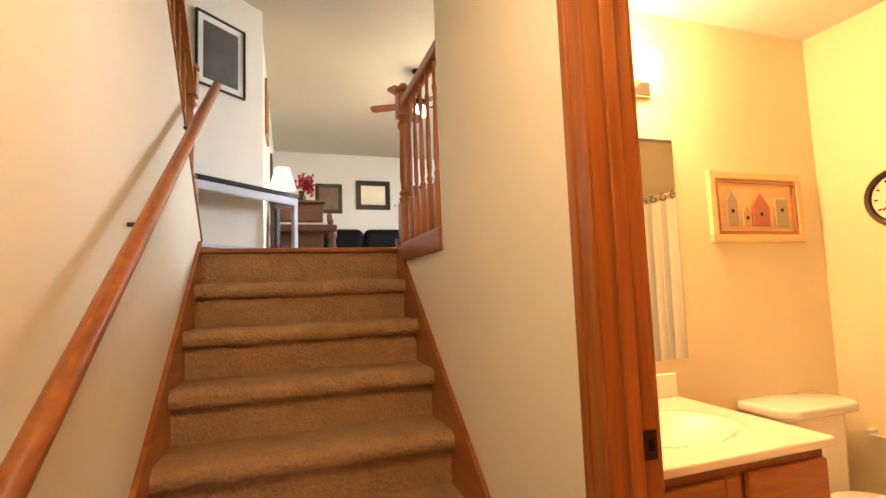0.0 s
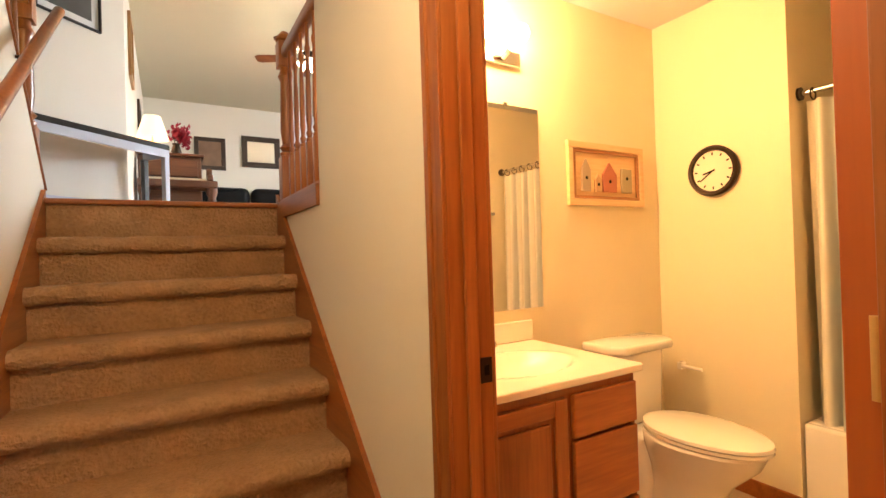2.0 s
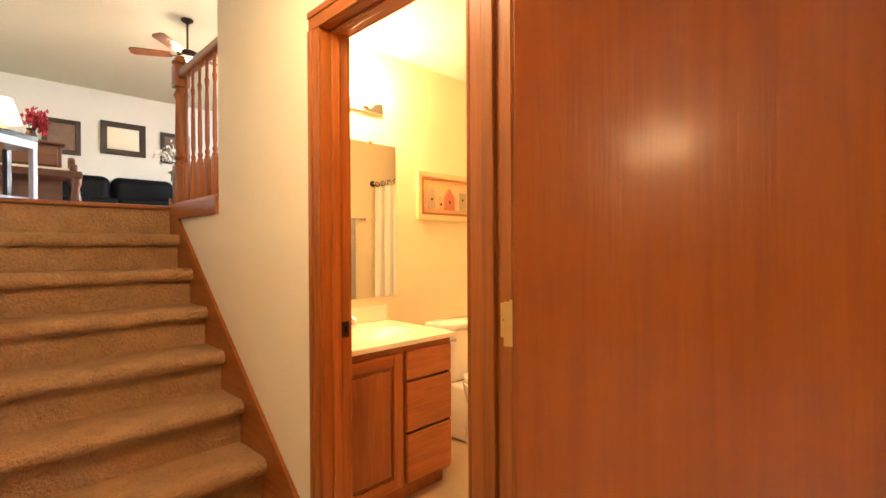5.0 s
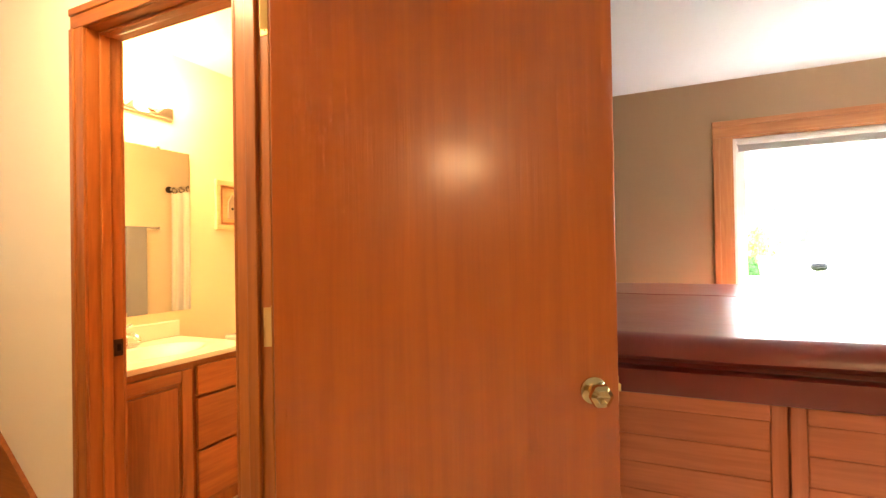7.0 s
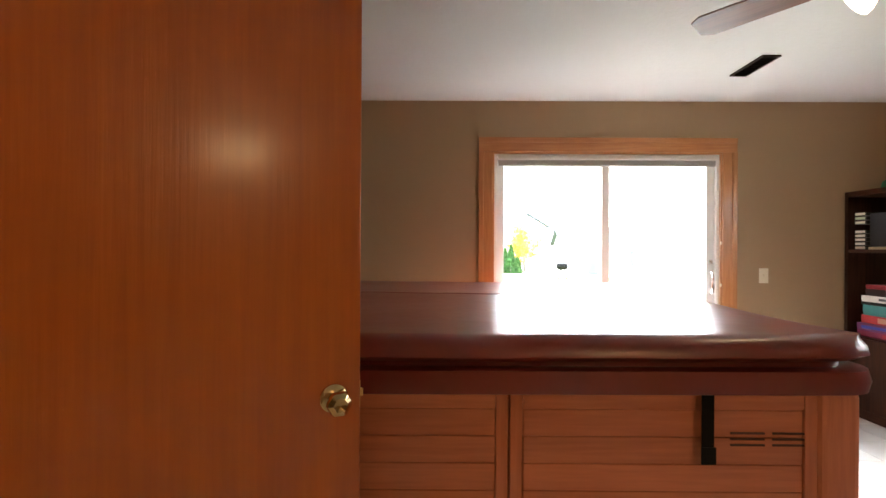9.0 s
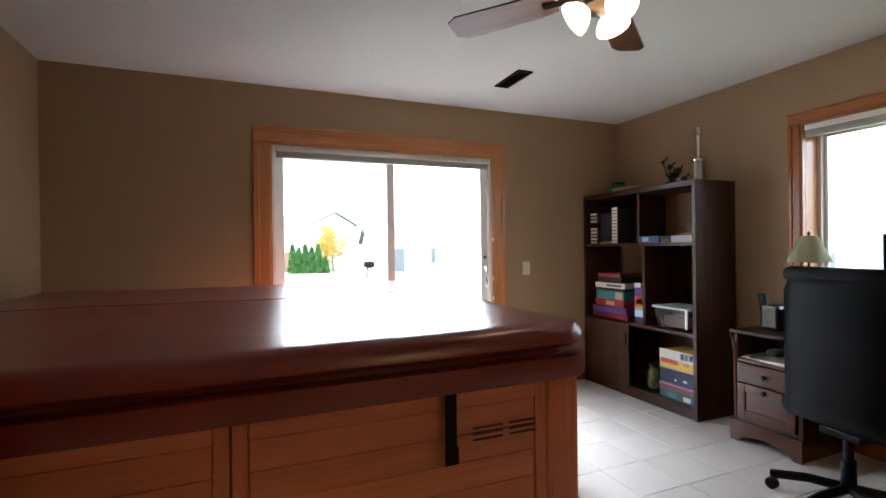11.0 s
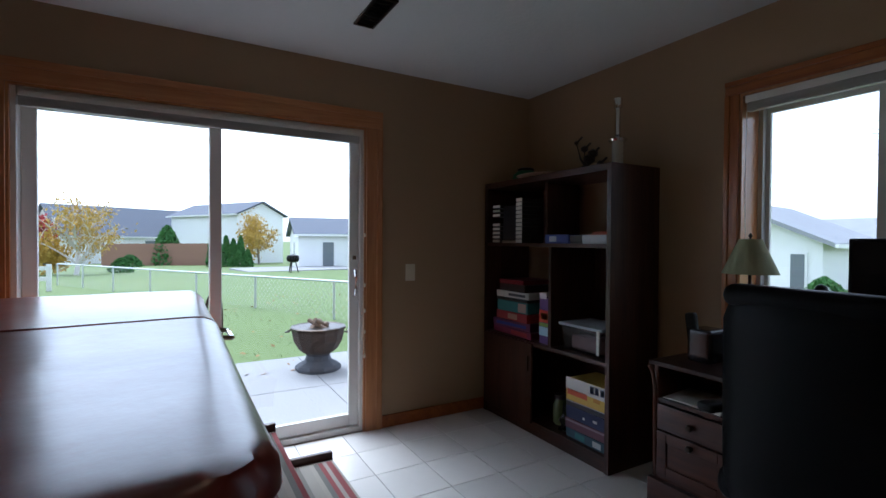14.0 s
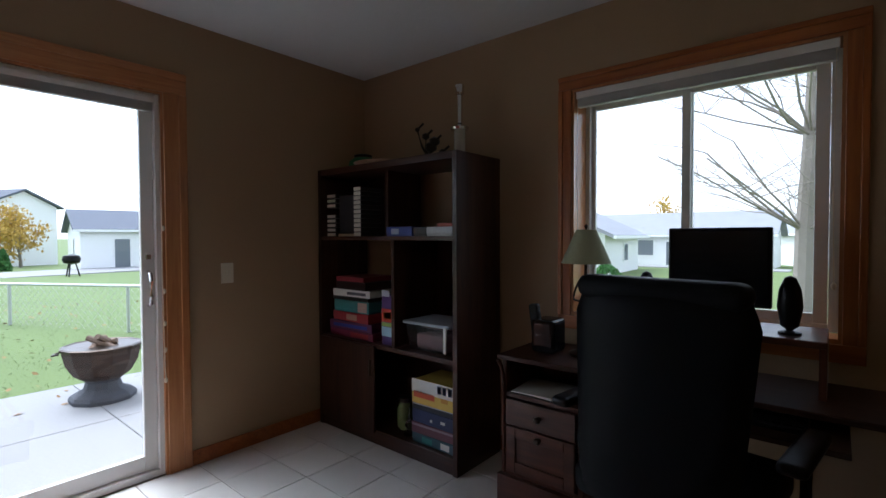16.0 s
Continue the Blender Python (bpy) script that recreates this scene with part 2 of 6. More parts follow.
def pipe(points, r, seg=8):
    """A bent rod through those points."""
    bm = bmesh.new()
    pts = [Vector(p) for p in points]
    rings = []
    for i, p in enumerate(pts):
        d = (pts[min(i + 1, len(pts) - 1)] - pts[max(i - 1, 0)]).normalized()
        q = d.to_track_quat("Z", "Y")
        rings.append([bm.verts.new(p + q @ Vector((r * math.cos(t), r * math.sin(t), 0))) for t in (2 * math.pi * k / seg for k in range(seg))])
    for u, v in zip(rings, rings[1:]):
        for k in range(seg):
            bm.faces.new((u[k], u[(k + 1) % seg], v[(k + 1) % seg], v[k]))
    bm.faces.new(rings[0][::-1])
    bm.faces.new(rings[-1])
    return bm


def lathe(profile, seg=20, where=(0, 0, 0)):
    """A turned shape: rows of radius and height, from below."""
    bm = bmesh.new()
    rings = []
    for r, z in profile:
        rings.append([bm.verts.new((where[0] + max(r, 0.0004) * math.cos(t), where[1] + max(r, 0.0004) * math.sin(t), where[2] + z)) for t in (2 * math.pi * k / seg for k in range(seg))])
    for u, v in zip(rings, rings[1:]):
        for k in range(seg):
            bm.faces.new((u[k], u[(k + 1) % seg], v[(k + 1) % seg], v[k]))
    bm.faces.new(rings[0][::-1])
    bm.faces.new(rings[-1])
    return bm


def slab(outline, z0, z1, bev=0.0):
    """An outline in x and y, raised from z0 to z1."""
    bm = bmesh.new()
    low = [bm.verts.new((x, y, z0)) for x, y in outline]
    high = [bm.verts.new((x, y, z1)) for x, y in outline]
    bm.faces.new(low[::-1])
    bm.faces.new(high)
    k = len(outline)
    for i in range(k):
        bm.faces.new((low[i], low[(i + 1) % k], high[(i + 1) % k], high[i]))
    if bev:
        bmesh.ops.bevel(bm, geom=bm.edges[:], offset=bev, segments=2, profile=0.5, affect="EDGES")
    return bm


def upright(outline, x0, x1):
    """An outline in y and z, drawn out from x0 to x1."""
    bm = slab(outline, x0, x1)
    for v in bm.verts:
        v.co = Vector((v.co.z, v.co.x, v.co.y))
    return bm


def wall(name, bm, material, label, kind="structure"):
    return single(name, bm, material, label, "wall", kind=kind)


def boxes(*rows, bev=0.0):
    bm = bmesh.new()
    for r in rows:
        box(*r, bev=bev, bm=bm)
    return bm

# ---- shell ----
H, UP, UPH = 2.41, 1.496, 3.94          # lower ceiling, upper floor, upper ceiling
EX, SY, NY, WX = 2.846, -5.235, -0.755, -4.7   # spa room: east, south, north, west faces
R, T = 0.198, 0.233                    # riser and tread of the stairs

# lower floor
tile_bed = single("floor", box(WX - 0.2, EX + 0.15, SY - 0.2, NY + 0.12, -0.12, -0.006), GROUT, "pale square tiles in grey grout on the floor", "floor", kind="structure")
single("floor_hall", box(-1.05, 0.115, NY + 0.12, 0.7, -0.12, 0.0), TILE, "pale tiled hall floor below the stairs", "floor", kind="structure")
single("floor_bath", box(0.115, 2.7, -0.635, 1.05, -0.12, -0.002), VINYL, "tan vinyl bathroom floor", "floor", kind="structure")
single("ceiling", box(WX - 0.2, EX + 0.15, SY - 0.2, NY, H, H + 0.1), CEILING, "white textured ceiling of the spa room", "ceiling", kind="structure")
single("ceiling_bath", box(0.115, 2.7, NY + 0.12, 1.05, H, H + 0.1), CEILING, "white bathroom ceiling", "ceiling", kind="structure")
single("ceiling_hall", box(-1.05, 0.0, NY, 0.35, H, H + 0.1), CEILING, "white hall ceiling before the stairs", "ceiling", kind="structure")

# spa room walls
SX0, SX1, SZ = -3.865, -2.07, 2.01       # slider opening along y, and its head
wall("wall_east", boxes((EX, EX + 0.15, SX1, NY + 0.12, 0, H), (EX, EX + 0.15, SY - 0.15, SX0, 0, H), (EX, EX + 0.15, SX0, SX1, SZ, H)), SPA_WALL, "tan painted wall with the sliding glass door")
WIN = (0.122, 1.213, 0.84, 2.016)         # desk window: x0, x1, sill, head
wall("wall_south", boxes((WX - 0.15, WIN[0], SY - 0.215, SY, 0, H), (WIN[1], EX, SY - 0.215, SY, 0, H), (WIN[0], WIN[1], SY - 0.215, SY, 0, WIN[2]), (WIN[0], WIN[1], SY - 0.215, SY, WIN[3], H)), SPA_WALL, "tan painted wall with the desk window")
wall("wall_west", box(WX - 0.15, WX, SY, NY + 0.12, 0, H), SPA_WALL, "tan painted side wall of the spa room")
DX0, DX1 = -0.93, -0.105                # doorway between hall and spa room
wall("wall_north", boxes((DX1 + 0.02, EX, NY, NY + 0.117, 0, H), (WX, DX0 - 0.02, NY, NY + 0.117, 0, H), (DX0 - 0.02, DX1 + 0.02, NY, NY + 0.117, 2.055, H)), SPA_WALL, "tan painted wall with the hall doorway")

# hall and stair walls
BY0, BY1, BZ = -0.575, 0.178, 2.035     # bathroom doorway
wall("wall_stair_right", boxes((0, 0.115, BY1 + 0.02, 1.19, 0, UPH), (0, 0.115, NY + 0.12, BY0 - 0.02, 0, UPH), (0, 0.115, BY0 - 0.02, BY1 + 0.02, BZ + 0.02, UPH), (0, 0.115, 1.19, 1.998, 0, UP - 0.02)), HALL_WALL, "cream painted wall between stairs and bathroom")
left = [(NY + 0.12, 0), (2.06, 0), (2.06, 1.56), (1.27, 2.40), (-0.1, 3.86), (-0.1, UPH), (NY + 0.12, UPH)]
wall("wall_stair_left", upright(left, -1.15, -1.03), HALL_WALL, "cream painted wall along the stair handrail")

# bathroom walls
NB, EB, EB2 = 0.927, 1.827, 2.62
wall("wall_bath_north", box(0.115, EB + 0.1, NB, NB + 0.12, 0, H), BATH_WALL, "pale yellow bathroom wall behind the vanity")
wall("wall_bath_east", boxes((EB, EB + 0.1, 0.27, NB, 0, H), (EB + 0.1005, EB2, 0.271, 0.37, 0, H)), BATH_WALL, "pale yellow bathroom wall with a clock")
wall("wall_bath_alcove", box(EB2, EB2 + 0.1, -0.64, 0.43, 0, H), BATH_WALL, "pale yellow wall at the back of the tub")
wall("wall_bath_south", box(0.115, EB2, -0.634, -0.62, 0, H), BATH_WALL, "pale yellow wall opposite the mirror")

# upper floor
single("floor_upstairs", boxes((-4.2, 0.0, 2.0, 8.5, UP - 0.22, UP), (0.002, 4.6, 1.192, 8.5, UP - 0.0195, UP)), OAK["Y"], "wooden floor of the upper room", "floor", kind="structure")
wall("wall_upstairs_far", box(-4.2, 4.6, 8.5, 8.62, UP, UPH), UP_WALL, "white far wall of the upper room")
wall("wall_upstairs_right", boxes((4.5, 4.6, 1.1, 8.5, UP, 2.2), (4.5, 4.6, 1.1, 4.0, 2.2, 3.6), (4.5, 4.6, 6.0, 8.5, 2.2, 3.6), (4.5, 4.6, 1.1, 8.5, 3.6, UPH)), UP_WALL, "white upper wall with a window")
wall("wall_upstairs_left", box(-4.2, -4.1, -1, 8.5, UP, UPH), UP_WALL, "white side wall of the upper room")
wall("wall_upstairs_back", boxes((0.115, 4.6, 1.09, 1.188, UP, UPH), (-4.2, -1.15, -1.0, -0.9, UP, UPH), (-1.15, 0.0, NY, NY + 0.1, H + 0.1, UPH)), UP_WALL, "white upper wall behind the stairs")
single("ceiling_upstairs", box(-4.2, 4.6, -1.0, 8.62, UPH, UPH + 0.1), UP_CEILING, "cream textured ceiling of the upper room", "ceiling", kind="structure")
single("floor_upper_flight", box(-4.2, -1.152, -0.6, 1.998, 2.45, 2.6), OAK["Y"], "wooden floor beside the stairs", "floor", kind="structure")
# slanting wall beyond the landing, and the wall that goes on from its end
SLANT = pose(-0.81, 3.931, 0, 0, 0, 42.97)
wall("wall_upstairs_slant", moved(box(-3.3, 0, 0, 0.1, UP, UPH), SLANT), UP_WALL, "white slanting wall behind the console table")
wall("wall_upstairs_long", box(-0.95, -0.83, 4.02, 8.5, UP, UPH), UP_WALL, "white wall beside the piano")

# ---- stairs, rails and doorways ----
def step_mesh(y, z, back, low, x0, x1):
    """A carpeted step: riser, rounded nosing and tread, slightly lumpy."""
    prof = [(back, low), (y + 0.040, low), (y + 0.038, z - 0.068)]
    for k in range(7):
        a = radians(-80 + 170 * k / 6)
        prof.append((y + 0.026 - 0.036 * math.cos(a), z - 0.032 + 0.036 * math.sin(a)))
    prof += [(y + 0.08, z + 0.003), (y + 0.16, z), (back, z)]
    bm, n = bmesh.new(), 40
    cols = []
    for i in range(n + 1):
        x = x0 + (x1 - x0) * i / n
        col = []
        for j, (py, pz) in enumerate(prof):
            w = 0.006 if 2 <= j <= 10 else 0.0
            col.append(bm.verts.new((x, py + w * noise.noise((x * 9, py * 9, pz * 9)), pz + w * noise.noise((x * 8 + 5, py * 9, pz * 9)))))
        cols.append(col)
    for u, v in zip(cols, cols[1:]):
        for j in range(len(prof) - 1):
            bm.faces.new((u[j], v[j], v[j + 1], u[j + 1]))
    bm.faces.new(cols[0])
    bm.faces.new(cols[-1][::-1])
    return bm


stairs = thing("staircase", "flight of beige carpeted stairs with oak skirt boards", "stairs", (-0.51, 0.36, 0))
SX, SYY = -0.51, 0.36
for k in range(1, 8):
    y, z = 1.785 - T * (k - 1), 1.3125 - R * (k - 1)
    part("step", step_mesh(y - SYY, z, y - SYY + (T if k > 1 else 0.19) + 0.055, max(z - R, 0.0) if k < 7 else 0.0, -1.0125 - SX, -0.0175 - SX), CARPET, stairs, smooth=True)
part("top_riser", box(-1.011 - SX, -0.019 - SX, 1.968 - SYY, 1.998 - SYY, 1.3125, UP - 0.025), CARPET, stairs)
part("landing_nosing", box(-1.03 - SX, -0.0 - SX, 1.945 - SYY, 1.999 - SYY, UP - 0.024, UP + 0.002, 0.008), OAK["X"], stairs, "worn oak landing edge")
for x0, x1, up in ((-0.018, -0.001, 0.078), (-1.029, -1.012, 0.066)):
    line = lambda y: 1.309 + 0.806 * (y - 1.787)
    pts = [(0.12, 0.0), (1.99, 0.0), (1.99, line(1.99) + up), (0.12, max(line(0.12) + up, 0.06))]
    part("skirt_board", upright([(y - SYY, z) for y, z in pts], x0 - SX, x1 - SX), OAK["Y"], stairs, "oak skirt board")


def turned(z0, z1, base, r):
    """A turned post: square foot, rings, slim shaft and a square head."""
    h = z1 - z0
    bm = box(-r, r, -r, r, z0, z0 + base, 0.003)
    prof = [(r * 0.95, 0), (r * 0.95, 0.012), (r * 0.6, 0.02), (r * 0.95, 0.04), (r * 0.55, 0.055), (r * 0.8, 0.10), (r * 0.72, 0.25), (r * 0.5, h - base - 0.16), (r * 0.8, h - base - 0.12), (r * 0.5, h - base - 0.10), (r * 0.55, h - base)]
    return join(bm, lathe(prof, 10), Matrix.Translation((0, 0, z0 + base)))


def newel(z0, z1):
    bm = box(-0.042, 0.042, -0.042, 0.042, z0, z0 + 0.34, 0.004)
    prof = [(0.04, 0), (0.042, 0.02), (0.028, 0.03), (0.042, 0.05), (0.027, 0.07), (0.036, 0.14), (0.030, z1 - z0 - 0.34 - 0.28), (0.042, z1 - z0 - 0.34 - 0.25), (0.03, z1 - z0 - 0.34 - 0.22), (0.03, z1 - z0 - 0.34 - 0.20)]
    join(bm, lathe(prof, 14), Matrix.Translation((0, 0, z0 + 0.34)))
    box(-0.042, 0.042, -0.042, 0.042, z1 - 0.2, z1 - 0.06, 0.004, bm=bm)
    join(bm, lathe([(0.028, 0), (0.05, 0.01), (0.05, 0.022), (0.03, 0.028), (0.036, 0.04), (0.02, 0.06)], 14), Matrix.Translation((0, 0, z1 - 0.06)))
    return bm


guard = thing("stair_guard", "oak guard rail with turned balusters at the upper floor edge", "railing", (0.045, 1.95, UP))
part("newel_post", newel(-0.08, 0.955), OAK["Z"], guard, smooth=True)
part("handrail", moved(box(-0.03, 0.03, -0.765, -0.03, 0.80, 0.86, 0.018, 3), pose(0, 0, 0)), OAK["Y"], guard)
part("base_trim", box(-0.062, -0.046, -0.765, 0.04, -0.085, 0.006, 0.004), OAK["Y"], guard)
part("base_rail", box(-0.046, 0.03, -0.765, -0.04, 0.001, 0.02), OAK["Y"], guard)
for k in range(6):
    part("baluster", moved(turned(0.02, 0.80, 0.22, 0.017), pose(-0.005, -0.13 - 0.118 * k, 0)), OAK["Z"], guard, smooth=True)

# sloping guard of the upper flight, on top of the left stair wall
guard2 = thing("upper_flight_guard", "oak guard rail climbing along the upper flight", "railing", (-1.09, 2.06, UP))
S2 = -1.063
part("newel_post", newel(0.0, 1.02), OAK["Z"], guard2, smooth=True)
part("cap_trim", upright([(0.02, 0.05), (0.0, 0.075), (-2.1, 0.075 - 2.1 * S2), (-2.1, 0.05 - 2.1 * S2)], -0.062, 0.068), OAK["Y"], guard2)
part("handrail", upright([(-0.03, 0.87), (-0.03, 0.93), (-2.1, 0.93 - 2.07 * S2), (-2.1, 0.87 - 2.07 * S2)], -0.03, 0.03), OAK["Y"], guard2)
for k in range(12):
    y = -0.14 - 0.125 * k
    part("baluster", moved(turned(0.07 + y * S2, 0.87 + y * S2, 0.2, 0.017), pose(0, y, 0)), OAK["Z"], guard2, smooth=True)

rail = thing("wall_handrail", "round oak handrail on bronze brackets along the stairs", "handrail", (-0.95, 0.164, 1.025))
sl = (2.363 - 1.025) / (2.0 - 0.164)
part("rail", join(tube((0, -0.30, -0.30 * sl), (0, 1.84, 1.84 * sl), 0.022, seg=16), lathe([(0.018, 0), (0.022, 0.004), (0.018, 0.01)], 16), Matrix.Translation((0, -0.30, -0.30 * sl))), OAK["Y"], rail, smooth=True)
for y in (0.72, 1.45):
    part("bracket", pipe([(-0.079, y, y * sl - 0.085), (-0.06, y, y * sl - 0.085), (-0.02, y, y * sl - 0.07), (0, y, y * sl - 0.02)], 0.007), BRONZE, rail, smooth=True)


def casing(name, label, plane, side, a0, a1, top, along, width=0.07, mats=OAK, low=0.0, bottom=False):
    """Door or window trim on the plane of a wall, mitred look with a raised outer band. along: 'y' or 'x'."""
    ob = thing(name, label, "door trim", kind="structure")
    def bx(u0, u1, z0, z1, d):
        p0, p1 = sorted((plane, plane + side * d))
        return (p0, p1, u0, u1, z0, z1) if along == "y" else (u0, u1, p0, p1, z0, z1)
    for u0, u1, s in ((a0 - width, a0, -1), (a1, a1 + width, 1)):
        bm = box(*bx(u0, u1, low, top, 0.011), 0.003)
        e = (u0, u0 + width * 0.36) if s < 0 else (u1 - width * 0.36, u1)
        box(*bx(*e, low, top, 0.018), 0.004, bm=bm)
        part("side_casing", bm, mats["Z"], ob)
    hor = mats["Y" if along == "y" else "X"]
    bm = box(*bx(a0 - width, a1 + width, top, top + width, 0.0115), 0.003)
    box(*bx(a0 - width, a1 + width, top + width * 0.64, top + width, 0.0185), 0.004, bm=bm)
    part("head_casing", bm, hor, ob)
    if bottom:
        part("bottom_casing", box(*bx(a0 - width, a1 + width, low - width, low, 0.0115), 0.003), hor, ob)
    return ob


# bathroom doorway
casing("door_casing", "orange oak casing round the bathroom doorway", 0.0, -1, BY0, BY1, BZ, "y")
casing("door_casing", "orange oak casing inside the bathroom doorway", 0.115, 1, BY0, BY1, BZ, "y")
jamb = thing("door_jamb", "orange oak jamb with a bronze strike plate", "door frame", kind="structure")
part("jamb_board", box(0.0, 0.115, BY1, BY1 + 0.019, 0, BZ + 0.019, 0.002), OAK["Z"], jamb)
part("jamb_board", box(0.0, 0.115, BY0 - 0.019, BY0, 0, BZ + 0.019, 0.002), OAK["Z"], jamb)
part("head_board", box(0.0, 0.115, BY0, BY1, BZ, BZ + 0.019), OAK["Y"], jamb)
part("stop", box(0.04, 0.073, BY1 - 0.011, BY1, 0, BZ, 0.003), OAK["Z"], jamb)
part("stop", box(0.04, 0.073, BY0, BY0 + 0.011, 0, BZ, 0.003), OAK["Z"], jamb)
part("stop", box(0.04, 0.073, BY0 + 0.011, BY1 - 0.011, BZ - 0.011, BZ, 0.003), OAK["Y"], jamb)
plate = box(0.080, 0.112, BY1 - 0.003, BY1 - 0.0002, 0.89, 0.95, 0.001)
part("strike_plate", plate, BRONZE, jamb, "bronze strike plate")
part("strike_hole", box(0.090, 0.103, BY1 - 0.0042, BY1 - 0.0031, 0.908, 0.932), BLACK, jamb)

# doorway between hall and spa room
casing("door_casing", "orange oak casing of the spa room doorway", NY + 0.117, 1, DX0, DX1, 2.035, "x", 0.06)
casing("door_casing", "orange oak casing on the spa room side", NY, -1, DX0, DX1, 2.035, "x", 0.06)
jamb = thing("door_jamb", "orange oak jamb of the spa room doorway", "door frame", kind="structure")
for x0, x1 in ((DX1, DX1 + 0.0195), (DX0 - 0.0195, DX0)):
    part("jamb_board", box(x0, x1, NY, NY + 0.117, 0, 2.054, 0.002), OAK["Z"], jamb)
part("head_board", box(DX0, DX1, NY, NY + 0.117, 2.035, 2.054), OAK["X"], jamb)
part("stop", box(DX1 - 0.011, DX1, NY + 0.04, NY + 0.075, 0, 2.035, 0.003), OAK["Z"], jamb)
part("stop", box(DX0, DX0 + 0.011, NY + 0.04, NY + 0.075, 0, 2.035, 0.003), OAK["Z"], jamb)

for z in (0.28, 1.075, 1.81):
    hl = box(DX1 - 0.0025, DX1 - 0.0002, NY + 0.001, NY + 0.029, z - 0.037, z + 0.037, 0.0008)
    leaf = part("hinge_leaf", hl, BRASS, jamb, "brass hinge leaf")
    for dz in (-0.025, 0.0, 0.025):
        part("screw", tube((DX1 - 0.0030, NY + 0.014 + 0.005 * (dz == 0), z + dz), (DX1 - 0.0026, NY + 0.014 + 0.005 * (dz == 0), z + dz), 0.003, seg=8), AGED_BRASS, leaf)
door = thing("interior_door", "open flush oak veneer door with a brass knob", "door", (DX1 - 0.006, NY - 0.012, 0.0), -62.2)
part("slab", box(0.004, 0.815, -0.035, 0.0, 0.012, 2.028, 0.003), DOOR_VENEER, door)
part("hinge_edge", box(0.0, 0.0039, -0.0345, -0.0005, 0.012, 2.028), OAK["Z"], door)
for z in (0.28, 1.075, 1.81):
    bm = box(-0.018, 0.0, -0.034, -0.030, z - 0.045, z + 0.045, 0.001)
    box(-0.0025, -0.0001, -0.034, -0.002, z - 0.045, z + 0.045, bm=bm)
    join(bm, tube((-0.006, 0.004, z - 0.045), (-0.006, 0.004, z + 0.045), 0.006, seg=10))
    part("hinge", bm, BRASS, door, "brass hinge")
for s in (-1, 1):
    bm = lathe([(0.032, 0), (0.032, 0.006), (0.026, 0.011), (0.012, 0.014), (0.011, 0.030), (0.022, 0.036), (0.027, 0.046), (0.025, 0.056), (0.015, 0.063), (0.005, 0.058)], 36)
    for v in bm.verts:                       # lobed grip
        if v.co.z > 0.033:
            f = 1 + 0.05 * math.cos(6 * math.atan2(v.co.y, v.co.x))
            v.co.x, v.co.y = v.co.x * f, v.co.y * f
    part("knob", moved(bm, pose(0.752, -0.035 if s < 0 else 0.0, 0.905, 90 if s < 0 else -90)), AGED_BRASS, door, "aged brass knob", smooth=True)
part("latch", join(box(0.8151, 0.8165, -0.030, -0.005, 0.875, 0.935), box(0.8166, 0.826, -0.024, -0.012, 0.896, 0.914, 0.002)), BRASS, door, "brass latch")

# bathroom door, swung back against the towel wall
bd = thing("bathroom_door", "oak veneer bathroom door folded back against the wall", "door", (0.103, -0.545, 0.0))
part("slab", box(0.0, 0.70, 0.0, 0.037, 0.012, 2.028, 0.003), DOOR_VENEER, bd)
for z in (0.28, 1.075, 1.81):
    part("hinge", tube((-0.007, 0.004, z - 0.045), (-0.007, 0.004, z + 0.045), 0.006, seg=10), BRASS, bd, "brass hinge", smooth=True)
part("knob", moved(lathe([(0.032, 0), (0.032, 0.006), (0.026, 0.011), (0.012, 0.014), (0.011, 0.030), (0.022, 0.036), (0.027, 0.046), (0.025, 0.056), (0.015, 0.063), (0.005, 0.064)], 18), pose(0.64, 0.037, 0.905, -90)), AGED_BRASS, bd, "aged brass knob", smooth=True)

# baseboards
def baseboard(label, *rows):
    single("baseboard", boxes(*rows, bev=0.004), OAK["X"], label, "baseboard", kind="structure")


baseboard("oak baseboard along the slider wall", (EX - 0.013, EX, SY, SX0 - 0.116, 0, 0.085))
baseboard("oak baseboard along the slider wall", (EX - 0.013, EX, SX1 + 0.116, NY, 0, 0.085))
baseboard("oak baseboard below the desk window", (WX, EX - 0.0135, SY, SY + 0.013, 0, 0.085))
baseboard("oak baseboard in the bathroom", (0.87, EB, NB - 0.012, NB, 0, 0.08))
baseboard("oak baseboard below the clock", (EB - 0.012, EB, 0.27, NB - 0.0125, 0, 0.08))

# ---- bathroom ----
van = thing("vanity_cabinet", "orange oak vanity cabinet with a door and drawers", "cabinet", (0.116, 0.36, 0))
W = 0.735
part("body", boxes((0.0, W, 0.02, 0.563, 0.09, 0.64), (0.0, W, 0.06, 0.563, 0.0, 0.09), (0.0, 0.016, 0.02, 0.563, 0.64, 0.765), (W - 0.016, W, 0.02, 0.563, 0.64, 0.765)), OAK["Z"], van)
part("face_frame", boxes((0, W, 0.0, 0.0195, 0.72, 0.765), (0, W, 0, 0.0195, 0.09, 0.125), (0, 0.03, 0, 0.0195, 0.125, 0.72), (0.405, 0.45, 0, 0.0195, 0.125, 0.72), (W - 0.02, W, 0, 0.0195, 0.125, 0.72)), OAK["Z"], van)


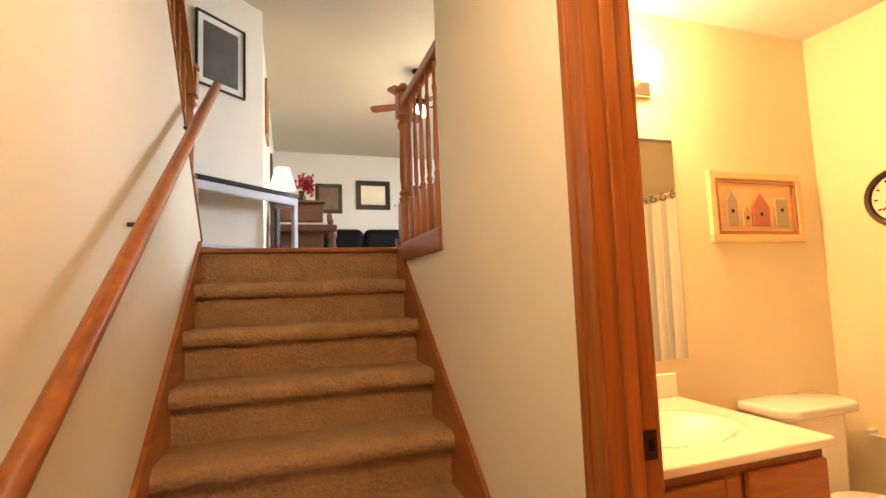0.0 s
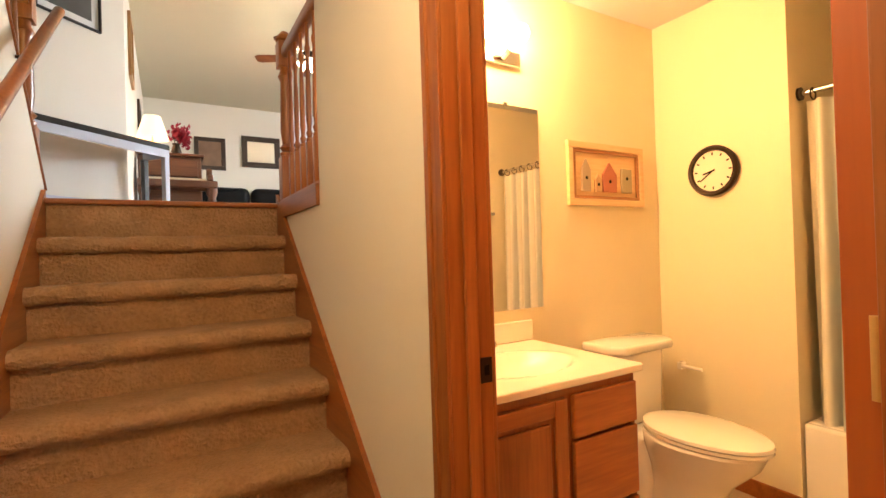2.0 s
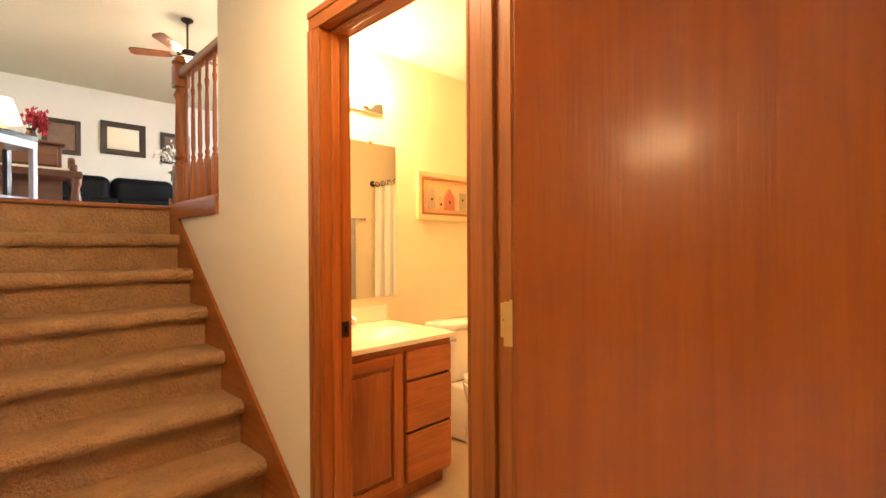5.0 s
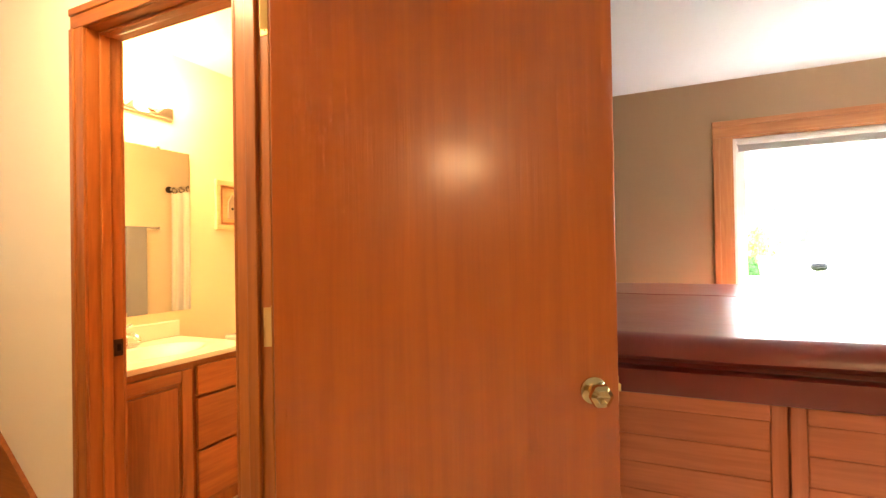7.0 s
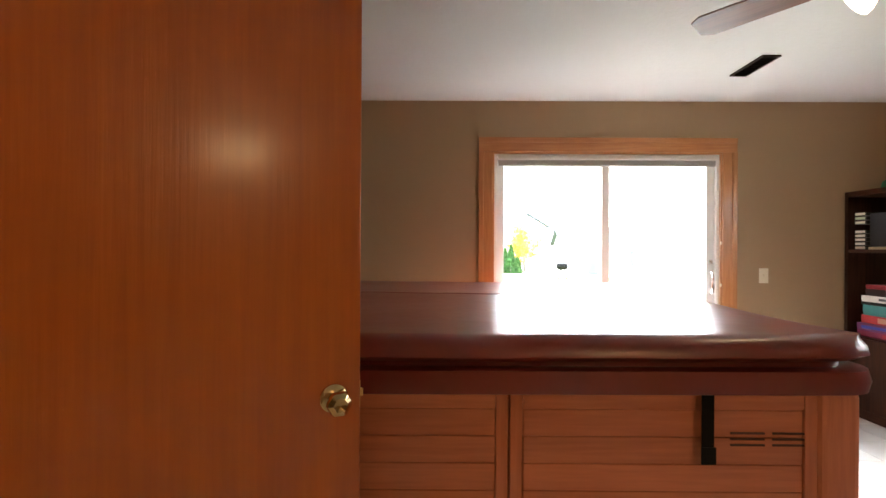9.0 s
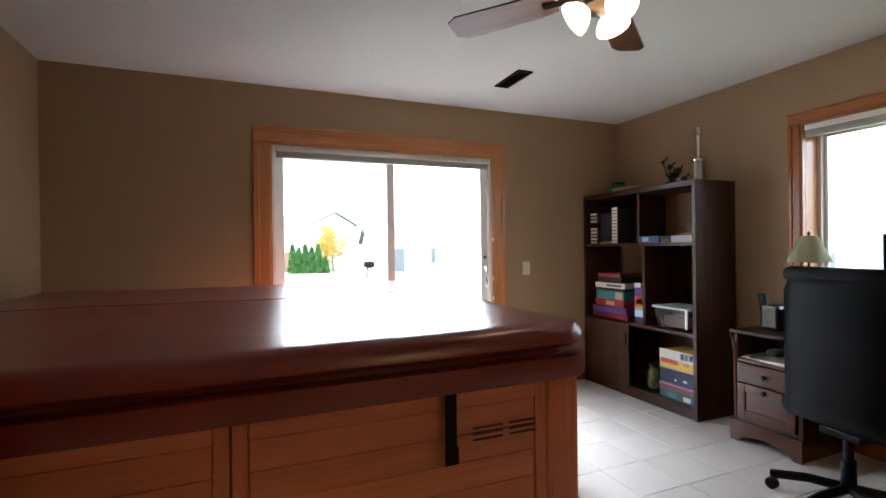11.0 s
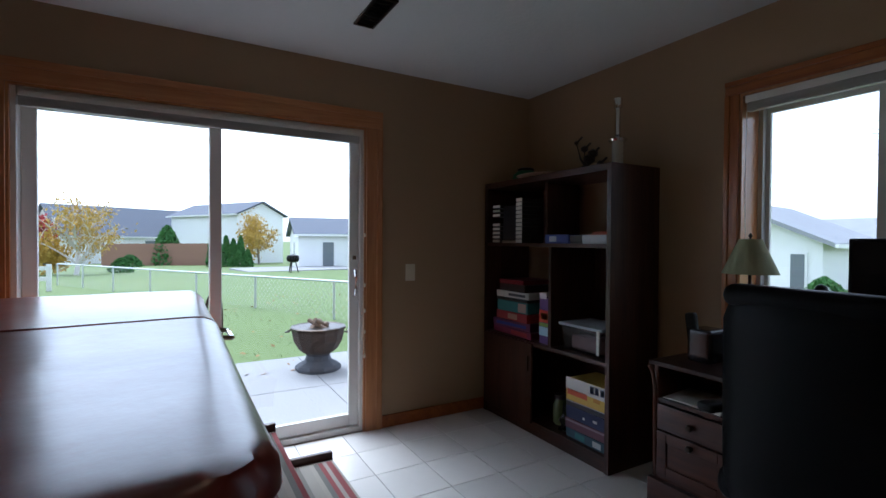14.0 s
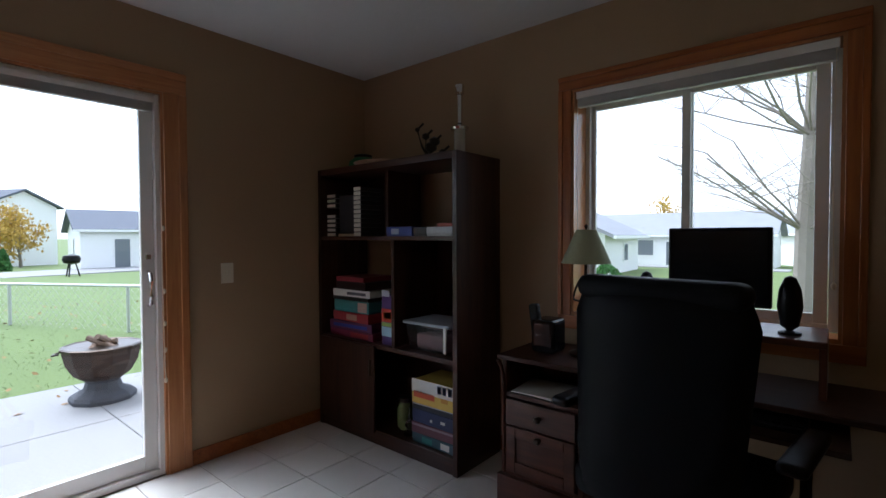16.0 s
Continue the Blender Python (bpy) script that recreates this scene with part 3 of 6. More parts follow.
vd = part("door", boxes((0.015, 0.40, -0.008, -0.0006, 0.11, 0.735)), OAK["Z"], van, "raised-panel oak door")
for x0, x1, z0, z1, g in ((0.015, 0.067, 0.11, 0.735, "Z"), (0.348, 0.40, 0.11, 0.735, "Z"), (0.0675, 0.3475, 0.11, 0.162, "X"), (0.0675, 0.3475, 0.683, 0.735, "X")):
    part("door_rail", box(x0, x1, -0.0195, -0.0085, z0, z1, 0.004), OAK[g], vd)
part("door_panel", box(0.082, 0.333, -0.018, -0.0085, 0.177, 0.668, 0.007), OAK["Z"], vd)
for z0, z1 in ((0.60, 0.738), (0.355, 0.588), (0.11, 0.343)):
    part("drawer_front", box(0.428, W - 0.008, -0.019, -0.0005, z0, z1, 0.005), OAK["X"], van, "flat oak drawer front")

top = thing("bathroom_counter", "cream moulded vanity top with an oval basin", "counter", (0.116, 0.342, 0.766))
def basin_top():
    """A counter with an oval hollow."""
    bm, nx, ny = bmesh.new(), 48, 40
    w, dpt = 0.76, 0.583
    g = {}
    for i in range(nx + 1):
        for j in range(ny + 1):
            x, y = w * i / nx, dpt * j / ny
            q = ((x - 0.40) / 0.235) ** 2 + ((y - 0.26) / 0.165) ** 2
            z = 0.026 - (0.085 * (1 - q) ** 0.8 if q < 1 else 0.0) + (0.003 * max(0.0, 1 - abs(q - 1.15) / 0.25))
            g[i, j] = bm.verts.new((x, y, z))
    for i in range(nx):
        for j in range(ny):
            bm.faces.new((g[i, j], g[i + 1, j], g[i + 1, j + 1], g[i, j + 1]))
    return bm
part("basin", basin_top(), MARBLE, top, smooth=True)
part("front_edge", boxes((0, 0.76, -0.006, 0.012, 0.0, 0.0255), (0.748, 0.766, 0.0125, 0.583, 0.0, 0.0255), bev=0.005), MARBLE, top)
part("backsplash", box(0, 0.76, 0.566, 0.584, 0.027, 0.118, 0.005), MARBLE, top)
fau = thing("faucet", "chrome single-lever basin faucet", "faucet", (0.52, 0.845, 0.792))
part("base", box(-0.075, 0.075, -0.025, 0.025, 0, 0.014, 0.008), CHROME, fau, smooth=True)
part("body", lathe([(0.022, 0.014), (0.022, 0.05), (0.018, 0.07), (0.01, 0.078)], 14), CHROME, fau, smooth=True)
part("spout", pipe([(0, 0, 0.045), (0, -0.04, 0.065), (0, -0.09, 0.07), (0, -0.12, 0.055), (0, -0.125, 0.04)], 0.011), CHROME, fau, smooth=True)
part("lever", pipe([(0, 0, 0.078), (0.01, 0.01, 0.095), (0.055, 0.02, 0.108)], 0.007), CHROME, fau, smooth=True)

mir = thing("wall_mirror", "frameless wall mirror above the vanity", "mirror", (0.116, NB, 0.935))
part("mirror_plate", box(0.004, 0.84, -0.006, -0.001, 0, 0.915), MIRROR, mir)
for x in (0.2, 0.64):
    part("clip", box(x, x + 0.02, -0.009, -0.001, 0.909, 0.925, 0.001), CHROME, mir)

bar = thing("vanity_light", "brushed bath bar lamp with lit bulbs", "wall lamp", (0.49, NB, 2.02))
part("back_plate", box(-0.35, 0.355, -0.03, -0.001, 0.0, 0.065, 0.006), CHROME, bar)
BULB = glow("lit_bulb", (1.0, 0.74, 0.40), 1.6)
for k in range(4):
    x = -0.255 + 0.17 * k
    part("socket", tube((x, -0.03, 0.033), (x, -0.085, 0.052), 0.018), CHROME, bar, smooth=True)
    part("bulb", moved(lathe([(0.016, 0), (0.024, 0.02), (0.036, 0.05), (0.040, 0.07), (0.034, 0.095), (0.016, 0.11)], 14), pose(x, -0.085, 0.05, 62)), BULB, bar, smooth=True).visible_shadow = False

pic = thing("birdhouse_picture", "shadow-box picture of birdhouses in a pale pine frame", "picture", (1.408, NB, 1.568))
w2, h2 = 0.278, 0.158
part("frame", boxes((-w2, w2, -0.022, -0.001, h2 - 0.034, h2), (-w2, w2, -0.022, -0.001, -h2, -h2 + 0.034), (-w2, -w2 + 0.034, -0.022, -0.001, -h2 + 0.034, h2 - 0.034), (w2 - 0.034, w2, -0.022, -0.001, -h2 + 0.034, h2 - 0.034), bev=0.004), PINE["X"], pic)
part("inner_frame", boxes((-w2 + 0.036, w2 - 0.036, -0.018, -0.004, h2 - 0.05, h2 - 0.036), (-w2 + 0.036, w2 - 0.036, -0.018, -0.004, -h2 + 0.036, -h2 + 0.05), (-w2 + 0.036, -w2 + 0.05, -0.018, -0.004, -h2 + 0.05, h2 - 0.05), (w2 - 0.05, w2 - 0.036, -0.018, -0.004, -h2 + 0.05, h2 - 0.05)), PALE_OAK["X"], pic)
part("backing", box(-w2 + 0.034, w2 - 0.034, -0.0035, -0.001, -h2 + 0.034, h2 - 0.034), PINE["X"], pic)
for x, wd, ht, roof, col in ((-0.15, 0.06, 0.11, 0.05, (0.42, 0.33, 0.24)), (0.02, 0.10, 0.09, 0.06, (0.45, 0.16, 0.10)), (0.15, 0.075, 0.125, 0.0, (0.40, 0.34, 0.22)), (-0.065, 0.045, 0.06, 0.03, (0.55, 0.36, 0.2))):
    m = paint("birdhouse_paint", col, 0.7, 60, 0.1, 0.1)
    pts = [(x - wd / 2, -0.085), (x + wd / 2, -0.085), (x + wd / 2, -0.085 + ht)] + ([(x, -0.085 + ht + roof)] if roof else []) + [(x - wd / 2, -0.085 + ht)]
    bm = slab(pts, 0.0036, 0.014)
    for v in bm.verts:
        v.co = Vector((v.co.x, -v.co.z, v.co.y))
    house = part("birdhouse", bm, m, pic)
    part("hole", moved(lathe([(0.009, 0), (0.009, 0.0012)], 10), pose(x, -0.0141, -0.085 + ht * 0.6, 90)), BLACK, house)

clk = thing("wall_clock", "round wall clock with a dark rim", "clock", (EB, 0.605, 1.565), 0)
part("rim", moved(lathe([(0.10, 0.0), (0.125, 0.004), (0.127, 0.02), (0.118, 0.032), (0.104, 0.03), (0.10, 0.012)], 36), pose(-0.001, 0, 0, 0, -90)), BRONZE, clk, smooth=True)
part("dial", moved(lathe([(0.1005, 0.0122), (0.1005, 0.0135)], 36), pose(-0.001, 0, 0, 0, -90)), paint("clock_dial", (0.78, 0.72, 0.58), 0.5, 30, 0.0, 0.04), clk)
def on_dial(a, r0, r1, w, d):
    bm = box(-w, w, r0, r1, 0.0138 + d, 0.0148 + d)
    return moved(bm, pose(-0.001, 0, 0, 0, -90) @ pose(0, 0, 0, 0, 0, a))
for k in range(12):
    part("hour_mark", on_dial(30 * k, 0.078, 0.092, 0.0035, 0), BLACK, clk)
part("hour_hand", on_dial(14, -0.01, 0.052, 0.004, 0.001), BLACK, clk)
part("minute_hand", on_dial(36, -0.012, 0.078, 0.003, 0.002), BLACK, clk)

# toilet
toi = thing("toilet", "white ceramic toilet with its lid down", "toilet", (1.36, 0.90, 0))
def oval(cx, cy, a, b, n=28, sq=1.0):
    return [(cx + a * math.cos(2 * math.pi * k / n), cy + b * math.sin(2 * math.pi * k / n) * (1.0 if math.sin(2 * math.pi * k / n) < 0 else sq)) for k in range(n)]
def loft(rows, n=28):
    """Ovals stacked by height: cy, a, b, z."""
    bm = bmesh.new()
    rings = [[bm.verts.new((x, y, z)) for x, y in oval(0, cy, a, b, n, 0.8)] for cy, a, b, z in rows]
    for u, v in zip(rings, rings[1:]):
        for k in range(n):
            bm.faces.new((u[k], u[(k + 1) % n], v[(k + 1) % n], v[k]))
    bm.faces.new(rings[0][::-1])
    bm.faces.new(rings[-1])
    return bm
part("bowl", loft([(-0.36, 0.105, 0.22, 0), (-0.36, 0.10, 0.21, 0.04), (-0.37, 0.085, 0.17, 0.15), (-0.40, 0.12, 0.20, 0.24), (-0.43, 0.165, 0.26, 0.33), (-0.44, 0.185, 0.275, 0.385), (-0.44, 0.18, 0.27, 0.395)]), CERAMIC, toi, smooth=True)
part("pedestal_back", box(-0.10, 0.10, -0.28, -0.04, 0.0, 0.36, 0.03, 3), CERAMIC, toi, smooth=True)
part("seat", loft([(-0.45, 0.168, 0.275, 0.396), (-0.45, 0.177, 0.285, 0.402), (-0.45, 0.177, 0.285, 0.414)]), CERAMIC, toi, smooth=True)
part("lid", loft([(-0.45, 0.173, 0.28, 0.4145), (-0.45, 0.180, 0.288, 0.420), (-0.45, 0.177, 0.285, 0.432), (-0.45, 0.152, 0.255, 0.440)]), CERAMIC, toi, smooth=True)
def tank(z0, z1, w0, w1, front, bev):
    bm = slab([(-w0, 0.015), (-w0, front + 0.05), (-w0 + 0.06, front), (w0 - 0.06, front), (w0, front + 0.05), (w0, 0.015)], z0, z1)
    for v in bm.verts:
        if v.co.z > (z0 + z1) / 2:
            v.co.x *= w1 / w0
    bmesh.ops.bevel(bm, geom=bm.edges[:], offset=bev, segments=3, profile=0.5, affect="EDGES")
    return bm
part("tank", moved(tank(0.36, 0.70, 0.18, 0.205, -0.175, 0.018), pose(0.04, 0, 0)), CERAMIC, toi, smooth=True)
part("tank_lid", moved(tank(0.701, 0.745, 0.225, 0.225, -0.21, 0.014), pose(0.045, 0, 0)), CERAMIC, toi, smooth=True)
part("flush_lever", join(tube((-0.17, -0.17, 0.64), (-0.17, -0.195, 0.64), 0.012), box(-0.18, -0.10, -0.205, -0.195, 0.632, 0.648, 0.004)), CHROME, toi)
ph = thing("paper_holder", "white ceramic paper holder on the wall", "paper holder", (EB, 0.80, 0.56))
part("post", box(-0.05, 0.0, -0.012, 0.012, -0.02, 0.02, 0.006), CERAMIC, ph)
part("arm", tube((-0.04, 0.0, 0), (-0.04, -0.12, 0), 0.009), CERAMIC, ph, smooth=True)

# tub alcove
tubb = thing("bathtub", "white bathtub in the alcove", "bathtub", (2.22, -0.14, 0))
part("apron", box(-0.375, -0.33, -0.478, 0.406, 0, 0.40, 0.012), CERAMIC, tubb)
part("rim", boxes((-0.329, -0.28, -0.478, 0.406, 0.36, 0.40), (0.32, 0.398, -0.478, 0.406, 0.36, 0.40), (-0.28, 0.32, 0.34, 0.406, 0.36, 0.40), (-0.28, 0.32, -0.478, -0.40, 0.36, 0.40), bev=0.006), CERAMIC, tubb)
part("basin", box(-0.32, 0.395, -0.475, 0.40, 0.05, 0.12), CERAMIC, tubb)
rod = thing("curtain_rod", "chrome shower curtain rod", "curtain rod", (1.92, -0.14, 1.86))
part("rod", tube((0, -0.475, 0), (0, 0.405, 0), 0.0125), CHROME, rod, smooth=True)
for y in (-0.478, 0.398):
    part("flange", tube((0, y, 0), (0, y + 0.011, 0), 0.03), BRONZE, rod, smooth=True)
cur = thing("shower_curtain", "pale striped fabric shower curtain hanging in folds", "curtain", (1.92, -0.14, 1.82))
def folds():
    bm, n = bmesh.new(), 160
    top, low = [], []
    for i in range(n + 1):
        y = 0.38 - 0.80 * i / n
        a = i * 0.43
        top.append((0.022 * math.sin(a), y))
        low.append((0.045 * math.sin(a + 0.4) + 0.012 * math.sin(a * 0.37), y - 0.012 * math.cos(a)))
    rows = []
    for k in range(9):
        f = k / 8
        rows.append([bm.verts.new((t[0] * (1 - f) + l[0] * f, t[1] * (1 - f) + l[1] * f, -1.55 * f)) for t, l in zip(top, low)])
    for u, v in zip(rows, rows[1:]):
        for i in range(n):
            bm.faces.new((u[i], u[i + 1], v[i + 1], v[i]))
    return bm
cm, cn, cl, cb = nodes_of("striped_curtain_cloth", 0.85)
co = cn.new("ShaderNodeTexCoord")
wv = cn.new("ShaderNodeTexWave")
wv.bands_direction, wv.inputs["Scale"].default_value = "Y", 2.2
cr = cn.new("ShaderNodeValToRGB")
for e, (p, c) in zip(cr.color_ramp.elements, ((0.30, (0.50, 0.52, 0.49)), (0.66, (0.74, 0.71, 0.62)))):
    e.position, e.color = p, (*c, 1)
cl.new(co.outputs["Object"], wv.inputs["Vector"])
cl.new(wv.outputs["Fac"], cr.inputs[0])
cl.new(cr.outputs[0], cb.inputs["Base Color"])
part("cloth", folds(), cm, cur, smooth=True)
for k in range(9):
    part("ring", pipe([(0.026 * math.cos(t), 0.355 - 0.094 * k, 0.028 + 0.026 * math.sin(t)) for t in (2 * math.pi * j / 10 for j in range(11))], 0.0035, 6), BRONZE, cur, smooth=True)
shw = thing("wall_shower", "chrome shower head on the alcove wall", "shower head", (2.3, 0.27, 1.98))
part("arm", pipe([(0, 0, 0), (0, -0.06, 0.01), (0, -0.10, -0.02)], 0.009), CHROME, shw, smooth=True)
part("head", moved(lathe([(0.012, 0), (0.03, 0.03), (0.035, 0.04)], 12), pose(0, -0.09, -0.01, 140)), CHROME, shw, smooth=True)
tw = thing("bath_towel", "grey-blue towel hanging on a bar", "towel", (1.58, -0.62, 1.49))
part("cloth", join(box(-0.085, 0.085, 0.04, 0.052, -0.70, 0.02, 0.005), box(-0.085, 0.085, 0.068, 0.08, -0.75, 0.02, 0.005)), paint("towel_cloth", (0.32, 0.34, 0.35), 0.95, 160, 0.8, 0.15), tw)
part("bar", tube((-0.20, 0.06, 0.012), (0.20, 0.06, 0.012), 0.008), CHROME, tw, smooth=True)
for x in (-0.20, 0.20):
    part("bracket", box(x - 0.012, x + 0.012, 0.0, 0.07, 0.0, 0.024, 0.004), CHROME, tw)
bv = thing("exhaust_fan", "white ceiling exhaust grille", "exhaust fan", (1.64, 0.42, H))
part("frame", boxes((-0.13, 0.13, -0.13, -0.115, -0.018, -0.001), (-0.13, 0.13, 0.115, 0.13, -0.018, -0.001), (-0.13, -0.115, -0.115, 0.115, -0.018, -0.001), (0.115, 0.13, -0.115, 0.115, -0.018, -0.001)), WHITE, bv)
for k in range(7):
    part("slat", moved(box(-0.114, 0.114, -0.010, 0.010, -0.001, 0.001), pose(0, -0.09 + 0.03 * k, -0.010, 35)), WHITE, bv)

# ---- spa room ----
casing("sliding_door_casing", "pale oak casing round the sliding glass door", EX, -1, SX0, SX1, SZ, "y", 0.113, PALE_OAK)
casing("window_casing", "oak casing round the desk window", SY, 1, WIN[0], WIN[1], WIN[3], "x", 0.07, OAK, WIN[2], True)

sd = thing("sliding_door", "white vinyl sliding glass patio door", "glass door", (EX, SX0, 0))
L = SX1 - SX0
part("frame", boxes((0.02, 0.13, 0.0, 0.035, 0, SZ), (0.02, 0.13, L - 0.035, L, 0, SZ), (0.02, 0.13, 0.035, L - 0.035, SZ - 0.035, SZ), (0.02, 0.15, 0.035, L - 0.035, 0.0, 0.035), bev=0.003), VINYL_WHITE, sd)
part("jamb_liner", boxes((0.0, 0.0195, 0.0, 0.012, 0, SZ), (0.0, 0.0195, L - 0.012, L, 0, SZ), (0.0, 0.0195, 0.012, L - 0.012, SZ - 0.012, SZ)), PALE_OAK["Z"], sd)
def sash(x, y0, y1, z0, z1, st):
    return boxes((x, x + 0.032, y0, y0 + st, z0, z1), (x, x + 0.032, y1 - st, y1, z0, z1), (x, x + 0.032, y0 + st, y1 - st, z1 - st, z1), (x, x + 0.032, y0 + st, y1 - st, z0, z0 + st * 1.3), bev=0.004)
mov = part("moving_sash", sash(0.045, 0.036, 0.925, 0.036, SZ - 0.036, 0.062), VINYL_WHITE, sd)
fix = part("fixed_sash", sash(0.090, 0.865, L - 0.036, 0.036, SZ - 0.036, 0.062), VINYL_WHITE, sd)
for x, y0, y1, p in ((0.058, 0.095, 0.868, mov), (0.103, 0.925, L - 0.095, fix)):
    part("pane", box(x, x + 0.006, y0, y1, 0.11, SZ - 0.095), GLASS, p, "clear glass").visible_shadow = False
part("handle", pipe([(0.045, 0.066, 0.90), (0.015, 0.066, 0.91), (0.005, 0.066, 0.95), (0.005, 0.066, 1.03), (0.015, 0.066, 1.07), (0.045, 0.066, 1.08)], 0.009), CHROME, sd, "pull handle", smooth=True)
part("lock", box(0.030, 0.045, 0.055, 0.080, 1.14, 1.17, 0.003), CHROME, sd)
part("weather_strip", box(0.131, 0.150, 0.06, 0.86, 0.036, 0.075), BLACK, sd)
bl = thing("door_blind", "white slatted blind drawn up above the sliding door", "blind", (EX, SX0, SZ))
part("headrail", box(0.002, 0.044, 0.04, L - 0.04, -0.062, -0.036, 0.003), WHITE, bl)
for k in range(9):
    part("slat", box(0.006, 0.040, 0.045, L - 0.045, -0.067 - 0.0048 * k, -0.0645 - 0.0048 * k), paint("blind_slat", (0.55, 0.53, 0.50), 0.5, 40, 0, 0.03) if k == 0 else bpy.data.materials["blind_slat"], bl)
part("cord", pipe([(0.004, 0.018, -0.06), (0.002, 0.012, -0.5), (0.001, 0.016, -0.9), (-0.004, 0.012, -1.45), (-0.002, 0.005, -1.52)], 0.0022, 5), IVORY, bl)
for z in (-0.72, -1.05, -1.22, -1.36, -1.52):
    part("bead", moved(lathe([(0.003, 0), (0.009, 0.008), (0.009, 0.02), (0.003, 0.028)], 8), pose(0.0, 0.008, z)), IVORY, bl, smooth=True)

wn2 = thing("desk_window", "white vinyl sliding window behind the desk", "window", (WIN[0], SY, WIN[2]), kind="structure")
ww, wh = WIN[1] - WIN[0], WIN[3] - WIN[2]
part("jamb_liner", boxes((0, 0.012, -0.15, 0.0, 0, wh), (ww - 0.012, ww, -0.15, 0, 0, wh), (0.012, ww - 0.012, -0.15, 0, wh - 0.012, wh), (0.012, ww - 0.012, -0.15, 0.0, 0, 0.018)), PALE_OAK["Z"], wn2)
part("window_frame", boxes((0.012, 0.045, -0.205, -0.151, 0.018, wh - 0.012), (ww - 0.035, ww - 0.012, -0.205, -0.151, 0.018, wh - 0.012), (0.045, ww - 0.035, -0.205, -0.151, wh - 0.045, wh - 0.012), (0.045, ww - 0.035, -0.205, -0.151, 0.018, 0.05), bev=0.003), VINYL_WHITE, wn2)
for x0, x1, y, st in ((0.046, 0.60, -0.176, 0.056), (0.555, ww - 0.036, -0.203, 0.020)):
    sh = part("sash", boxes((x0, x0 + 0.048, y, y + 0.024, 0.051, wh - 0.046), (x1 - st * 0.5 - 0.01, x1, y, y + 0.024, 0.051, wh - 0.046), (x0 + 0.048, x1 - st * 0.5 - 0.01, y, y + 0.024, wh - 0.082, wh - 0.046), (x0 + 0.048, x1 - st * 0.5 - 0.01, y, y + 0.024, 0.051, 0.09), bev=0.003), VINYL_WHITE, wn2)
    part("pane", box(x0 + 0.047, x1 - st * 0.5 - 0.009, y + 0.009, y + 0.014, 0.089, wh - 0.081), GLASS, sh, "clear glass").visible_shadow = False
wb = thing("window_blind", "white slatted blind drawn up above the desk window", "blind", (WIN[0], SY, WIN[3]))
part("headrail", box(0.02, ww - 0.02, -0.05, -0.005, -0.05, -0.013, 0.003), WHITE, wb)
for k in range(8):
    part("slat", box(0.025, ww - 0.025, -0.045, -0.012, -0.055 - 0.0052 * k, -0.052 - 0.0052 * k), bpy.data.materials["blind_slat"], wb)
for x, ln in ((ww - 0.03, 0.75), (0.03, 0.95)):
    part("cord", pipe([(x, -0.006, -0.05), (x + 0.004, -0.004, -ln * 0.6), (x - 0.003, -0.004, -ln)], 0.002, 5), IVORY, wb)
    part("bead", moved(lathe([(0.003, 0), (0.009, 0.008), (0.009, 0.02), (0.003, 0.028)], 8), pose(x - 0.003, -0.004, -ln - 0.02)), IVORY, wb, smooth=True)

sw = thing("light_switch", "ivory wall switch plate beside the sliding door", "light switch", (EX, -4.19, 1.05))
part("plate", box(-0.006, 0.0, -0.036, 0.036, -0.058, 0.058, 0.002), IVORY, sw)
part("toggle", box(-0.016, -0.006, -0.005, 0.005, -0.008, 0.012, 0.001), IVORY, sw)

vt = thing("ceiling_vent", "brown slotted ceiling vent", "vent", (2.115, -3.635, H))
part("frame", boxes((-0.165, 0.165, -0.055, -0.043, -0.012, -0.001), (-0.165, 0.165, 0.043, 0.055, -0.012, -0.001), (-0.165, -0.153, -0.043, 0.043, -0.012, -0.001), (0.153, 0.165, -0.043, 0.043, -0.012, -0.001)), BRONZE, vt)
part("backing", box(-0.153, 0.153, -0.043, 0.043, -0.004, -0.001), BLACK, vt)
for k in range(11):
    part("slat", moved(box(-0.001, 0.001, -0.042, 0.042, -0.006, 0.006), pose(-0.14 + 0.028 * k, 0, -0.007, 0, 30)), BRONZE, vt)

